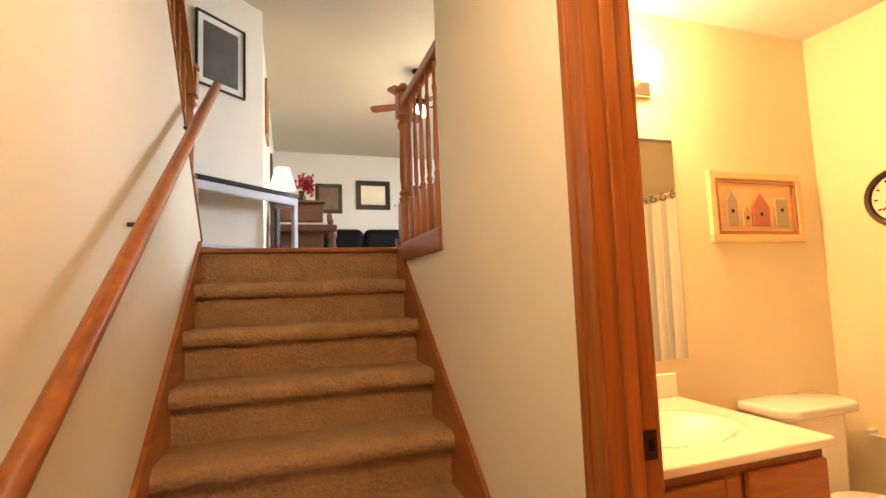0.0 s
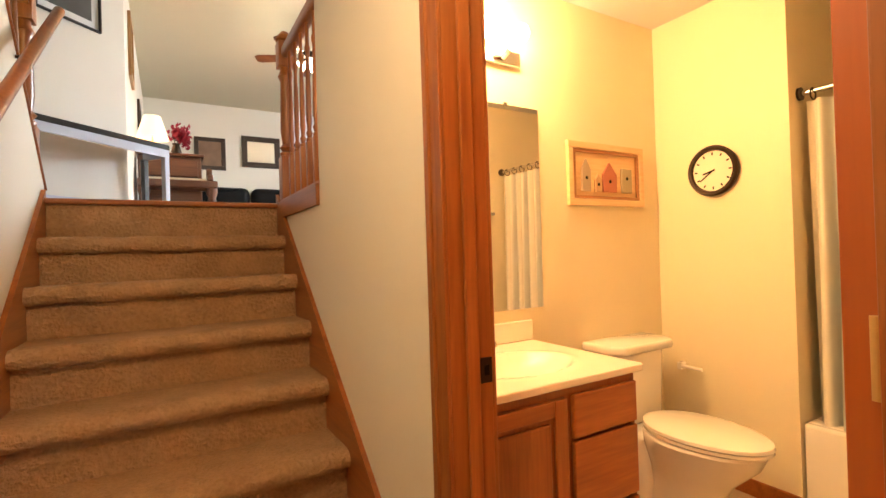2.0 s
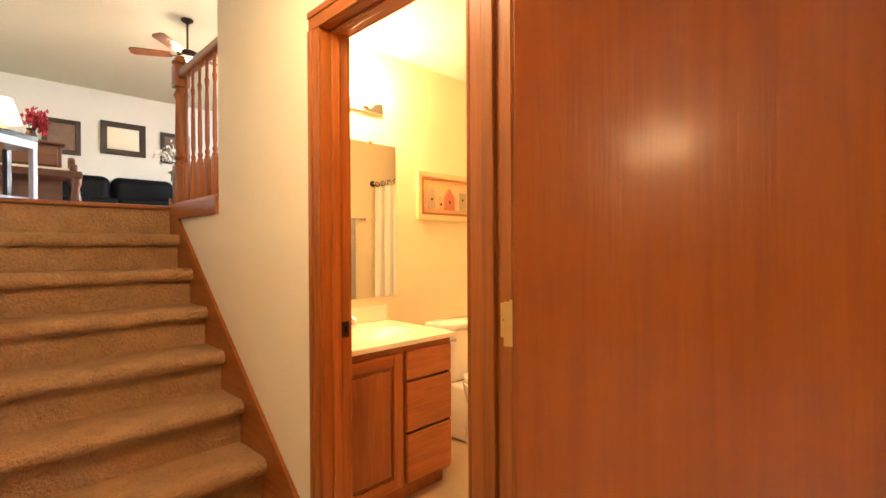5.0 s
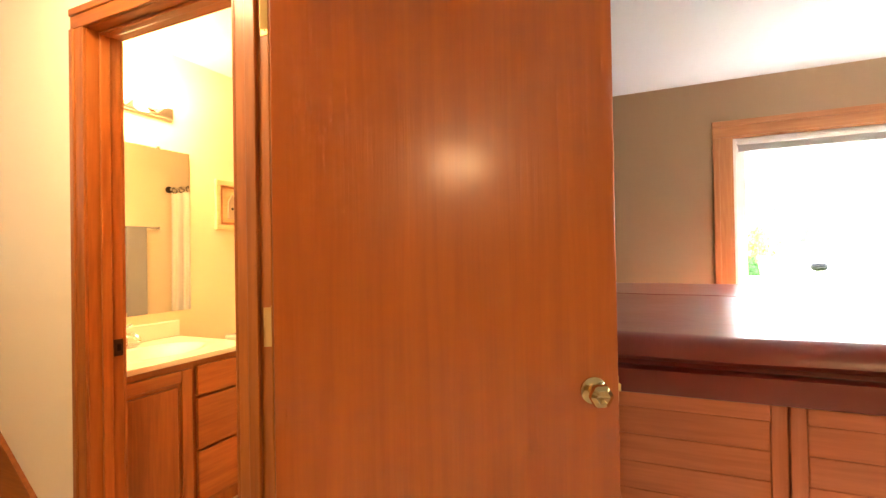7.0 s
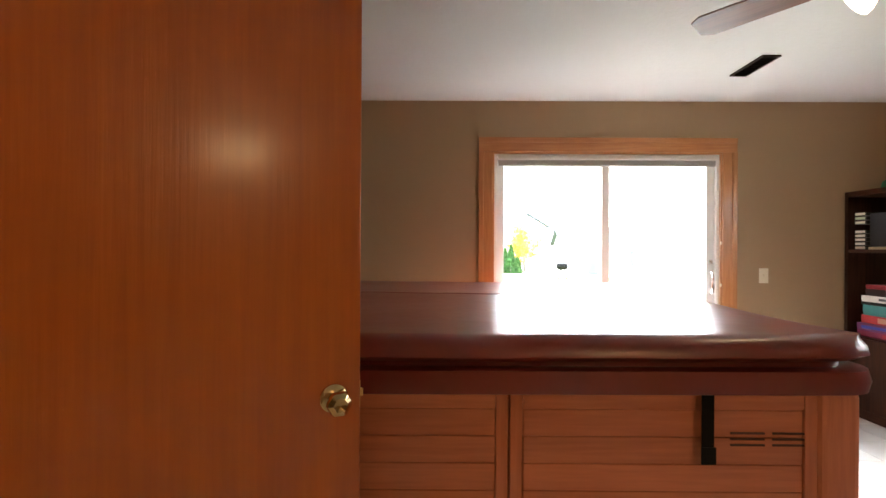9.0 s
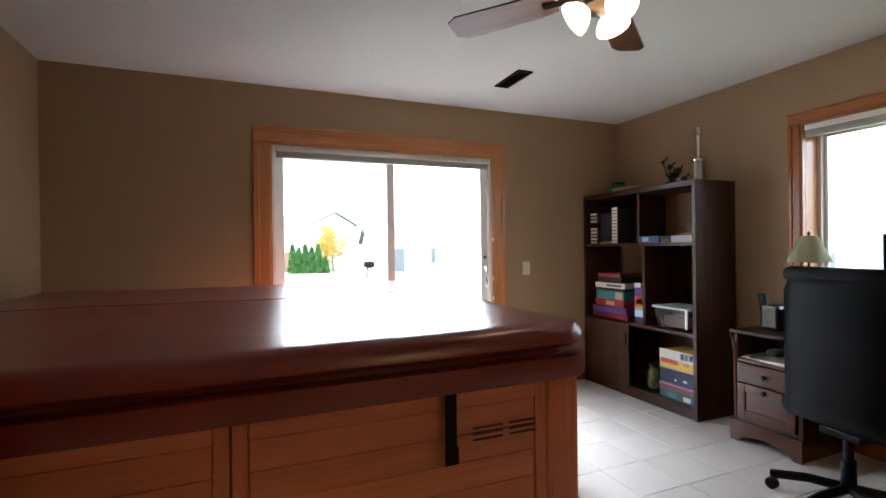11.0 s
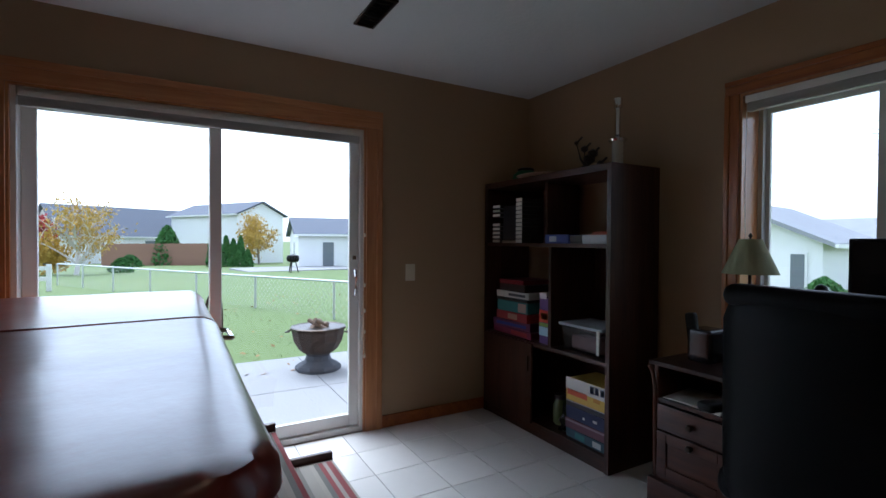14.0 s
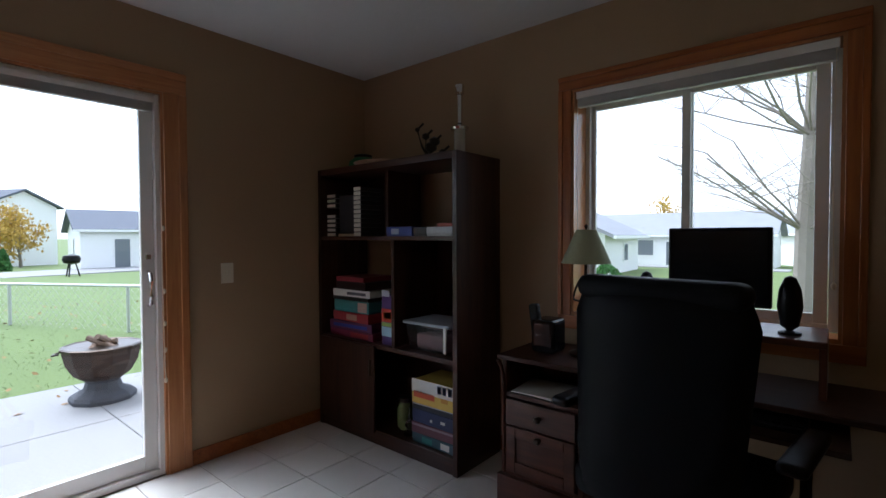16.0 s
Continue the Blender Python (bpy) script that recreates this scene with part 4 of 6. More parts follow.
# hot tub
hx, hy = 0.39, -2.865
HX, HY = 2.12, 2.02
hot = thing("hot_tub", "square hot tub in cedar-coloured panels with a maroon vinyl cover", "hot tub", (hx, hy, 0))
part("cabinet_core", box(0.055, HX - 0.055, 0.055, HY - 0.055, 0.0, 0.86), CEDAR["Z"], hot)
for x in (0.03, HX - 0.15):
    for y in (0.03, HY - 0.15):
        part("corner_post", box(x, x + 0.12, y, y + 0.12, 0, 0.865, 0.022, 3), CEDAR["Z"], hot)
def panel(name, u0, u1, m, axis):
    """Rows of boards in a frame, drawn along x from u0 to u1, facing -y, set by m."""
    fr = part(name, moved(box(u0, u1, 0.0185, 0.0205, 0.0, 0.86), m), CEDAR[axis], hot)
    for b, g in (((u0, u0 + 0.034, 0, 0.018, 0.0, 0.86), "Z"), ((u1 - 0.034, u1, 0, 0.018, 0.0, 0.86), "Z"), ((u0 + 0.0345, u1 - 0.0345, 0, 0.018, 0.81, 0.86), axis), ((u0 + 0.0345, u1 - 0.0345, 0, 0.018, 0.0, 0.06), axis)):
        part("frame_rail", moved(box(*b, 0.003), m), CEDAR[g], fr)
    z = 0.062
    while z < 0.79:
        part("board", moved(box(u0 + 0.035, u1 - 0.035, 0.0065, 0.018, z, min(z + 0.0735, 0.809), 0.003), m), CEDAR[axis], fr)
        z += 0.0747
for u0, u1 in ((0.151, 1.045), (1.05, HX - 0.151)):
    panel("side_panel", u0, u1, pose(0, 0.034, 0), "X")
for u0, u1 in ((0.151, 0.985), (0.99, HY - 0.151)):
    panel("front_panel", -u1, -u0, pose(0.034, 0, 0, 0, 0, -90), "Y")
for y0 in (0.178, 0.292):
    for k in range(3):
        part("louvre", box(0.036, 0.040, y0, y0 + 0.092, 0.712 + 0.016 * k, 0.717 + 0.016 * k), CHERRY["Y"], hot)
part("shell_lip", box(0.028, HX - 0.028, 0.028, HY - 0.028, 0.856, 0.874, 0.006), paint("teal_shell_edge", (0.10, 0.16, 0.15), 0.4, 30, 0.02, 0.1), hot)
def round_rect(x0, x1, y0, y1, r, n=6):
    pts = []
    for cx, cy, a0 in ((x1 - r, y1 - r, 0), (x0 + r, y1 - r, 90), (x0 + r, y0 + r, 180), (x1 - r, y0 + r, 270)):
        pts += [(cx + r * math.cos(radians(a0 + 90 * k / n)), cy + r * math.sin(radians(a0 + 90 * k / n))) for k in range(n + 1)]
    return pts
def cover_half(x0, x1, rl, rr):
    """Half a padded cover with a soft rim and a slightly wavy top."""
    bm, nx, ny = bmesh.new(), 44, 72
    g = {}
    for i in range(nx + 1):
        for j in range(ny + 1):
            u, v = i / nx, j / ny
            x, y = x0 + (x1 - x0) * u, HY * v
            ex = min((x - x0) if rl else 9, (x1 - x) if rr else 9)
            ey = min(y, HY - y)
            r = 0.13
            if ex < r and ey < r:                      # rounded corner
                k = math.hypot(r - ex, r - ey)
                if k > r:
                    sx, sy = (r - ex) * r / k, (r - ey) * r / k
                    x = (x0 + r - sx) if (rl and x - x0 < r) else (x1 - r + sx)
                    y = (r - sy) if y < r else HY - r + sy
            e = max(0.0, min(ex, ey))
            z = 1.024 + 0.012 * (1 - abs(x - HX / 2) / (HX / 2)) - 0.013 * math.sin(math.pi * u) - 0.008 * math.sin(math.pi * y / HY) - 0.014 * math.exp(-e / 0.013)
            z += 0.003 * noise.noise((x * 3, y * 3, 1.0)) + 0.0025 * noise.noise((x * 2.5, y * 5, 4.0))
            g[i, j] = bm.verts.new((x, y, z))
    for i in range(nx):
        for j in range(ny):
            bm.faces.new((g[i, j], g[i + 1, j], g[i + 1, j + 1], g[i, j + 1]))
    edge = [e for e in bm.edges if e.is_boundary]
    for dz, push in ((-0.016, 0.012), (-0.026, 0.004), (-0.014, -0.022)):
        new_edges = bmesh.ops.extrude_edge_only(bm, edges=edge)["geom"]
        vs = [q for q in new_edges if isinstance(q, bmesh.types.BMVert)]
        c = Vector(((x0 + x1) / 2, HY / 2, 0))
        for v in vs:
            d = Vector((v.co.x - c.x, v.co.y - c.y, 0))
            v.co += Vector((push * (1 if d.x > 0 else -1) * (abs(d.x) > (x1 - x0) * 0.47), push * (1 if d.y > 0 else -1) * (abs(d.y) > HY * 0.47), dz))
        edge = [q for q in new_edges if isinstance(q, bmesh.types.BMEdge) and q.is_boundary]
    bmesh.ops.remove_doubles(bm, verts=bm.verts, dist=0.0005)
    return bm
part("cover_half", cover_half(-0.005, HX / 2 - 0.015, True, False), LEATHER, hot, "maroon vinyl cover half", smooth=True)
part("cover_half", cover_half(HX / 2 + 0.015, HX + 0.005, False, True), LEATHER, hot, "maroon vinyl cover half", smooth=True)
def band(z0, z1, out, r):
    bm = bmesh.new()
    prof = [(0, z0), (0.012, z0 + 0.004), (0.017, (z0 + z1) / 2), (0.012, z1 - 0.004), (0, z1)]
    rings = []
    for o, z in prof:
        ring = []
        for k, (x, y) in enumerate(round_rect(-out - o, HX + out + o, -out - o, HY + out + o, r, 8)):
            w = 0.004 * noise.noise((x * 5, y * 5, z * 3))
            ring.append(bm.verts.new((x + w, y + w, z + 0.006 * noise.noise((x * 4, y * 4, 7)))))
        rings.append(ring)
    n = len(rings[0])
    for u, v in zip(rings, rings[1:]):
        for k in range(n):
            bm.faces.new((u[k], u[(k + 1) % n], v[(k + 1) % n], v[k]))
    bm.faces.new(rings[0][::-1])
    bm.faces.new(rings[-1])
    return bm
part("cover_lining", band(0.90, 0.962, -0.05, 0.11), LEATHER, hot, smooth=True)
part("cover_skirt", band(0.862, 0.930, 0.004, 0.13), LEATHER, hot, "hanging maroon vinyl skirt", smooth=True)
strap = boxes((0.010, 0.014, 0.444, 0.477, 0.674, 0.90), (0.005, 0.0095, 0.441, 0.480, 0.674, 0.72), bev=0.001)
part("strap", strap, BLACK, hot, "black locking strap")
part("cover_handle", pipe([(HX * 0.55, -0.016, 0.95), (HX * 0.55, -0.06, 0.945), (HX * 0.62, -0.06, 0.945), (HX * 0.62, -0.016, 0.95)], 0.008), CHROME, hot, smooth=True)

# steps to the tub with striped runners
RUG = {}
def stripes():
    m, n, l, b = nodes_of("striped_runner", 0.95)
    c = n.new("ShaderNodeTexCoord")
    s = n.new("ShaderNodeSeparateXYZ")
    r = n.new("ShaderNodeValToRGB")
    r.color_ramp.interpolation = "CONSTANT"
    mul = n.new("ShaderNodeMath")
    mul.operation = "FRACT"
    sc = n.new("ShaderNodeMath")
    sc.operation = "MULTIPLY"
    sc.inputs[1].default_value = 4.6
    l.new(c.outputs["Object"], s.inputs[0])
    l.new(s.outputs["Y"], sc.inputs[0])
    l.new(sc.outputs[0], mul.inputs[0])
    l.new(mul.outputs[0], r.inputs[0])
    cols = ((0.0, (0.42, 0.39, 0.34)), (0.2, (0.25, 0.24, 0.21)), (0.3, (0.48, 0.45, 0.39)), (0.5, (0.34, 0.11, 0.11)), (0.62, (0.46, 0.42, 0.37)), (0.7, (0.33, 0.10, 0.10)), (0.8, (0.22, 0.22, 0.20)), (0.9, (0.45, 0.42, 0.36)))
    e = r.color_ramp.elements
    e[0].color = (*cols[0][1], 1)
    e[1].position, e[1].color = cols[1][0], (*cols[1][1], 1)
    for p, k in cols[2:]:
        q = e.new(p)
        q.color = (*k, 1)
    l.new(r.outputs[0], b.inputs["Base Color"])
    t = n.new("ShaderNodeTexNoise")
    t.inputs["Scale"].default_value = 300
    bp = n.new("ShaderNodeBump")
    bp.inputs["Strength"].default_value = 0.6
    l.new(t.outputs["Fac"], bp.inputs["Height"])
    l.new(bp.outputs[0], b.inputs["Normal"])
    return m
RUNNER = stripes()
ts = thing("tub_steps", "dark red wooden steps beside the hot tub with striped runners", "steps", (1.40, -2.88, 0))
for k, (y, z, x1) in enumerate(((-0.285, 0.385, 0.74), (-0.56, 0.185, 0.765))):
    part("tread", box(0, x1, y, y + 0.27, z - 0.03, z, 0.004), CHERRY["X"], ts)
    part("riser", box(0.0, x1, y + 0.015, y + 0.035, 0 if k else 0.1855, z - 0.0305), CHERRY["X"], ts)
    for xe in (-0.028, x1 + 0.0005):
        part("end_lip", box(xe, xe + 0.0275, y - 0.004, y + 0.269, z - 0.05, z + 0.035, 0.005), CHERRY["Y"], ts)
    for xe in (0.001, x1 - 0.025):
        part("side_board", box(xe, xe + 0.024, y + 0.036, y + 0.26, 0.0, z - 0.031), CHERRY["Z"], ts)
    part("runner", box(0.03, x1 - 0.035, y + 0.004, y + 0.265, z + 0.0005, z + 0.009, 0.003), RUNNER, ts, "striped woven runner")
    fr = bmesh.new()
    for q in range(22):
        yy = y + 0.012 + 0.0115 * q
        join(fr, pipe([(x1 - 0.035, yy, z + 0.006), (x1 - 0.02, yy + 0.001, z + 0.004), (x1 - 0.006, yy - 0.001, z + 0.002)], 0.0018, 4))
    part("fringe", fr, paint("cream_fringe", (0.55, 0.5, 0.42), 0.9, 100, 0.1, 0.1), ts, "cream fringe")

# ceiling fan
def ceiling_fan(name, label, where, z_top, turn, blade_mat, r=0.62, n=5, power=0.5):
    fan = thing(name, label, "ceiling fan", where, turn)
    dz = z_top - where[2]
    part("canopy", lathe([(0.02, dz - 0.05), (0.065, dz - 0.02), (0.068, dz - 0.001)], 18), BRONZE, fan, smooth=True)
    part("downrod", tube((0, 0, 0.05), (0, 0, dz - 0.045), 0.012), BRONZE, fan, smooth=True)
    part("motor", lathe([(0.05, -0.055), (0.105, -0.035), (0.115, 0.0), (0.11, 0.03), (0.06, 0.055), (0.02, 0.06)], 24), BRONZE, fan, smooth=True)
    for k in range(n):
        m = pose(0, 0, 0.0, 0, 0, 360 * k / n)
        bm = slab([(0.17, -0.05), (0.24, -0.062), (r - 0.04, -0.07), (r, -0.045), (r, 0.045), (r - 0.04, 0.07), (0.24, 0.062), (0.17, 0.05)], -0.004, 0.004)
        blade = part("blade", moved(bm, m @ pose(0, 0, -0.01, 11)), blade_mat, fan)
        part("blade_arm", moved(box(0.10, 0.215, -0.018, 0.018, -0.020, -0.015), m), BRONZE, blade)
    part("light_plate", lathe([(0.03, -0.085), (0.07, -0.075), (0.07, -0.056)], 18), BRONZE, fan, smooth=True)
    gm = glow(name + "_glass", (1.0, 0.80, 0.55), power)
    for k in range(3):
        bm = lathe([(0.024, 0.0), (0.045, 0.02), (0.060, 0.045), (0.062, 0.06), (0.045, 0.064)], 16)
        part("lamp_shade", moved(bm, pose(0, 0, -0.075, 0, 0, 120 * k + 20) @ pose(0.055, 0, 0, 0, 125)), gm, fan, "lit frosted glass shade", smooth=True).visible_shadow = False
    return fan
ceiling_fan("ceiling_fan", "bronze ceiling fan with wooden blades and lit glass shades", (0.59, -3.085, 2.155), H, 37.7, PIANO["X"], 0.60, 4)

# bookcase
bx, by, bw, bd, bh = 1.637, SY + 0.03, 1.183, 0.405, 1.70
bk = thing("bookcase", "dark brown laminate bookcase half full of games and boxes", "bookcase", (bx, by, 0))
part("side_panel", box(0, 0.03, 0, bd, 0, bh, 0.002), WALNUT["Z"], bk)
part("side_panel", box(bw - 0.03, bw, 0, bd, 0, bh, 0.002), WALNUT["Z"], bk)
part("top_board", box(0.0305, bw - 0.0305, 0, bd, bh - 0.04, bh, 0.002), WALNUT["X"], bk)
part("plinth", box(0.0305, bw - 0.0305, 0.02, bd - 0.01, 0, 0.065), WALNUT["X"], bk)
for z in (0.066, 0.585, 1.235):
    part("shelf", box(0.0305, bw - 0.0305, 0.012, bd - 0.004, z, z + 0.024, 0.002), WALNUT["X"], bk)
part("divider", box(0.465, 0.49, 0.012, bd - 0.006, 0.6095, 1.2345), WALNUT["Z"], bk)
part("divider", box(0.61, 0.635, 0.012, bd - 0.10, 1.2595, bh - 0.0405), WALNUT["Z"], bk)
part("back_panel", box(0.031, bw - 0.031, 0.002, 0.011, 0.04, 0.59), WALNUT["Z"], bk)
part("back_panel", box(0.031, 0.485, 0.002, 0.011, 0.62, 1.23), WALNUT["Z"], bk)
part("back_panel", box(0.63, bw - 0.031, 0.002, 0.011, 1.26, bh - 0.04), WALNUT["Z"], bk)
dr = part("door", box(0.625, bw - 0.032, bd - 0.002, bd + 0.016, 0.075, 0.60, 0.003), WALNUT["Z"], bk)
part("handle", box(0.645, 0.655, bd + 0.0162, bd + 0.03, 0.42, 0.52, 0.003), BRONZE, dr)

def carton(name, label, w, d, h, color, where, rz=0, band=None, category="box", lid=True):
    """A cardboard box with a lifted lid and printed bars."""
    b = thing(name, label, category, where, rz)
    m = paint("printed_card", color, 0.45, 40, 0.02, 0.12)
    part("tray", box(-w / 2 + 0.002, w / 2 - 0.002, -d / 2 + 0.002, d / 2 - 0.002, 0, h * 0.9), m, b)
    if lid:
        part("lid", box(-w / 2, w / 2, -d / 2, d / 2, h * 0.25, h, 0.002), m, b)
    for k, (u, v, q, s, c) in enumerate(band or ()):
        part("printed_bar", box(-w / 2 + w * u, -w / 2 + w * v, d / 2 + 0.0004, d / 2 + 0.0014, h * q, h * s), paint("print_ink", c, 0.5, 30, 0, 0.05), b)
    return b
fy = by + bd - 0.17
RED, BLUE, TEAL, YEL, WHT, NAVY = (0.35, 0.03, 0.03), (0.03, 0.06, 0.32), (0.05, 0.22, 0.22), (0.75, 0.55, 0.05), (0.7, 0.7, 0.68), (0.02, 0.03, 0.10)
SH1, SH2, SH3 = 0.090, 0.609, 1.259
z = SH2
for w, h, c, bands in ((0.44, 0.045, (0.20, 0.02, 0.06), [(0.1, 0.5, 0.2, 0.8, RED)]), (0.40, 0.055, (0.12, 0.03, 0.10), [(0.1, 0.9, 0.3, 0.7, BLUE)]), (0.36, 0.06, RED, [(0.3, 0.6, 0.2, 0.8, (0.5, 0.3, 0.2))]), (0.33, 0.075, TEAL, [(0.05, 0.3, 0.1, 0.9, (0.5, 0.35, 0.3))]), (0.34, 0.022, (0.02, 0.02, 0.02), []), (0.35, 0.045, WHT, [(0.1, 0.6, 0.3, 0.7, (0.1, 0.1, 0.12))]), (0.30, 0.05, (0.03, 0.02, 0.02), []), (0.26, 0.03, (0.22, 0.02, 0.03), [])):
    carton("board_game", "stacked board game box on the bookcase", w, 0.27, h, c, (bx + 0.92 - 0.02 + 0.01 * math.sin(z * 40), fy, z), 2 * math.sin(z * 60), bands, "board game")
    z += h + 0.001
carton("game_box", "upright colourful striped game box", 0.10, 0.27, 0.33, (0.10, 0.05, 0.22), (bx + 0.555, fy, SH2), 0, [(0.02, 0.98, 0.42, 0.66, (0.55, 0.06, 0.03)), (0.2, 0.8, 0.48, 0.6, YEL), (0.02, 0.98, 0.34, 0.41, (0.25, 0.4, 0.1)), (0.02, 0.98, 0.16, 0.33, (0.4, 0.6, 0.75)), (0.3, 0.95, 0.88, 0.99, (0.6, 0.6, 0.7))], "board game", False)
bin_ = thing("storage_bin", "clear plastic storage bin with a lid", "storage bin", (bx + 0.25, fy, SH2))
CLEAR = clear_glass("clear_plastic", (0.85, 0.9, 0.95), 0.25)
bb = box(-0.16, 0.16, -0.13, 0.13, 0.0, 0.15, 0.01)
for v in bb.verts:
    if v.co.z < 0.075:
        v.co.x *= 0.9
        v.co.y *= 0.9
part("tub", bb, CLEAR, bin_)
part("lid", box(-0.172, 0.172, -0.142, 0.142, 0.1505, 0.168, 0.006), paint("bluish_plastic_lid", (0.45, 0.5, 0.56), 0.35, 40, 0.02, 0.05), bin_)
part("contents", box(-0.11, 0.10, -0.09, 0.09, 0.012, 0.10, 0.02), paint("mixed_contents", (0.35, 0.20, 0.20), 0.7, 25, 0.2, 0.5), bin_)
part("clip", box(-0.16, -0.14, 0.1425, 0.152, 0.02, 0.16, 0.003), WHITE, bin_)
z = SH1
for w, h, c, bands in ((0.31, 0.055, (0.04, 0.10, 0.14), [(0.5, 0.75, 0.2, 0.8, TEAL), (0.1, 0.3, 0.2, 0.8, WHT)]), (0.32, 0.06, (0.16, 0.06, 0.09), [(0.02, 0.98, 0.7, 0.9, (0.35, 0.25, 0.3))]), (0.31, 0.075, NAVY, [(0.2, 0.3, 0.4, 0.6, WHT), (0.5, 0.55, 0.3, 0.5, WHT)]), (0.31, 0.035, (0.02, 0.02, 0.03), [(0.02, 0.98, 0.8, 0.98, (0.4, 0.4, 0.45))])):
    carton("board_game", "stacked board game box on the lowest shelf", w, 0.27, h, c, (bx + 0.20, fy, z), 1.5 * math.sin(z * 50), bands, "board game")
    z += h + 0.001
carton("board_game", "yellow and white board game box with worn print", 0.31, 0.26, 0.14, (0.72, 0.52, 0.10), (bx + 0.195, fy + 0.012, z), 0, [(0.01, 0.99, 0.45, 0.98, (0.75, 0.75, 0.72)), (0.05, 0.14, 0.6, 0.9, (0.1, 0.2, 0.6)), (0.18, 0.26, 0.6, 0.9, (0.1, 0.2, 0.6)), (0.29, 0.38, 0.6, 0.9, (0.1, 0.2, 0.6)), (0.45, 0.95, 0.25, 0.5, (0.65, 0.12, 0.05)), (0.15, 0.30, 0.28, 0.45, (0.6, 0.3, 0.05))], "board game", False)
jar = thing("glass_jar", "green glass jar with a lid", "jar", (bx + 0.51, fy + 0.03, SH1))
part("body", lathe([(0.04, 0), (0.052, 0.02), (0.052, 0.12), (0.04, 0.15), (0.036, 0.165)], 16), paint("olive_glass", (0.10, 0.12, 0.04), 0.15, 20, 0, 0.1), jar, smooth=True)
part("lid", lathe([(0.04, 0.1655), (0.04, 0.19), (0.03, 0.195)], 16), BRONZE, jar, smooth=True)
fig = thing("glass_ornament", "small pale glass ornament on the lowest shelf", "ornament", (bx + 0.42, fy + 0.09, SH1))
part("body", lathe([(0.03, 0), (0.035, 0.01), (0.012, 0.03), (0.03, 0.06), (0.008, 0.10), (0.004, 0.16)], 12), CLEAR, fig, smooth=True)
# upper shelf: tapes and albums
for k in range(5):
    carton("video_case", "white-labelled video tape case lying in a stack", 0.105, 0.19, 0.026, (0.02, 0.02, 0.02), (bx + 1.085, fy + 0.04, SH3 + 0.030 * k), 0, [(0.1, 0.9, 0.15, 0.85, (0.62, 0.60, 0.52))], "video tape", False)
for k in range(3):
    carton("video_case", "white-labelled video tape case lying in a stack", 0.105, 0.19, 0.026, (0.02, 0.02, 0.02), (bx + 1.085, fy + 0.04, SH3 + 0.19 + 0.032 * k), 0, [(0.1, 0.9, 0.15, 0.85, (0.40, 0.5, 0.35) if k == 1 else (0.62, 0.60, 0.52))], "video tape", False)
carton("black_box", "black electronics box between the tapes", 0.16, 0.2, 0.27, (0.015, 0.015, 0.02), (bx + 0.945, fy + 0.02, SH3 + 0.022), 0, [], "box", False)
carton("game_tray", "flat beige box under the black box", 0.16, 0.22, 0.02, (0.4, 0.33, 0.22), (bx + 0.945, fy + 0.02, SH3), 0, [], "box", False)
for k in range(11):
    carton("video_case", "white-labelled video tape case lying in a stack", 0.07, 0.19, 0.027, (0.03, 0.03, 0.03), (bx + 0.822, fy + 0.04, SH3 + 0.0285 * k), 0, [(0.04, 0.96, 0.08, 0.92, (0.62, 0.60, 0.52))], "video tape", False)
carton("board_game", "flat blue game box on the upper shelf", 0.20, 0.25, 0.055, BLUE, (bx + 0.47, fy, SH3), 3, [(0.5, 0.8, 0.2, 0.8, (0.4, 0.45, 0.6))], "board game")
carton("board_game", "flat black game box on the upper shelf", 0.10, 0.24, 0.05, (0.02, 0.02, 0.02), (bx + 0.305, fy, SH3), 0, [], "board game")
carton("board_game", "flat white game box on the upper shelf", 0.20, 0.26, 0.05, (0.5, 0.52, 0.55), (bx + 0.14, fy + 0.005, SH3), 0, [], "board game")
carton("book", "thin red book on a white box", 0.13, 0.2, 0.02, (0.45, 0.10, 0.05), (bx + 0.12, fy + 0.02, SH3 + 0.051), 6, [], "book", False)
# on top of the bookcase
TOPZ = bh
hat = thing("green_cap", "green and black cap lying on the bookcase", "cap", (bx + 0.96, by + 0.20, TOPZ))
part("crown", lathe([(0.095, 0), (0.10, 0.02), (0.09, 0.06), (0.05, 0.09), (0.005, 0.097)], 18), paint("green_felt", (0.03, 0.16, 0.07), 0.9, 90, 0.3, 0.2), hat, smooth=True)
part("band", lathe([(0.06, 0.085), (0.062, 0.10), (0.04, 0.108)], 18), BLACK, hat, smooth=True)
plt = thing("platter", "cream and orange oval platter on the bookcase", "plate", (bx + 0.77, by + 0.27, TOPZ))
part("dish", moved(lathe([(0.07, 0), (0.12, 0.012), (0.15, 0.03), (0.145, 0.033), (0.06, 0.01)], 28), Matrix.Diagonal((1.1, 0.7, 1, 1))), paint("cream_glaze", (0.62, 0.40, 0.26), 0.3, 20, 0, 0.15), plt, smooth=True)
sc = thing("metal_sculpture", "dark metal sculpture of branching shapes", "sculpture", (bx + 0.40, by + 0.17, TOPZ))
bm = lathe([(0.10, 0), (0.10, 0.015), (0.05, 0.03), (0.03, 0.05)], 14)
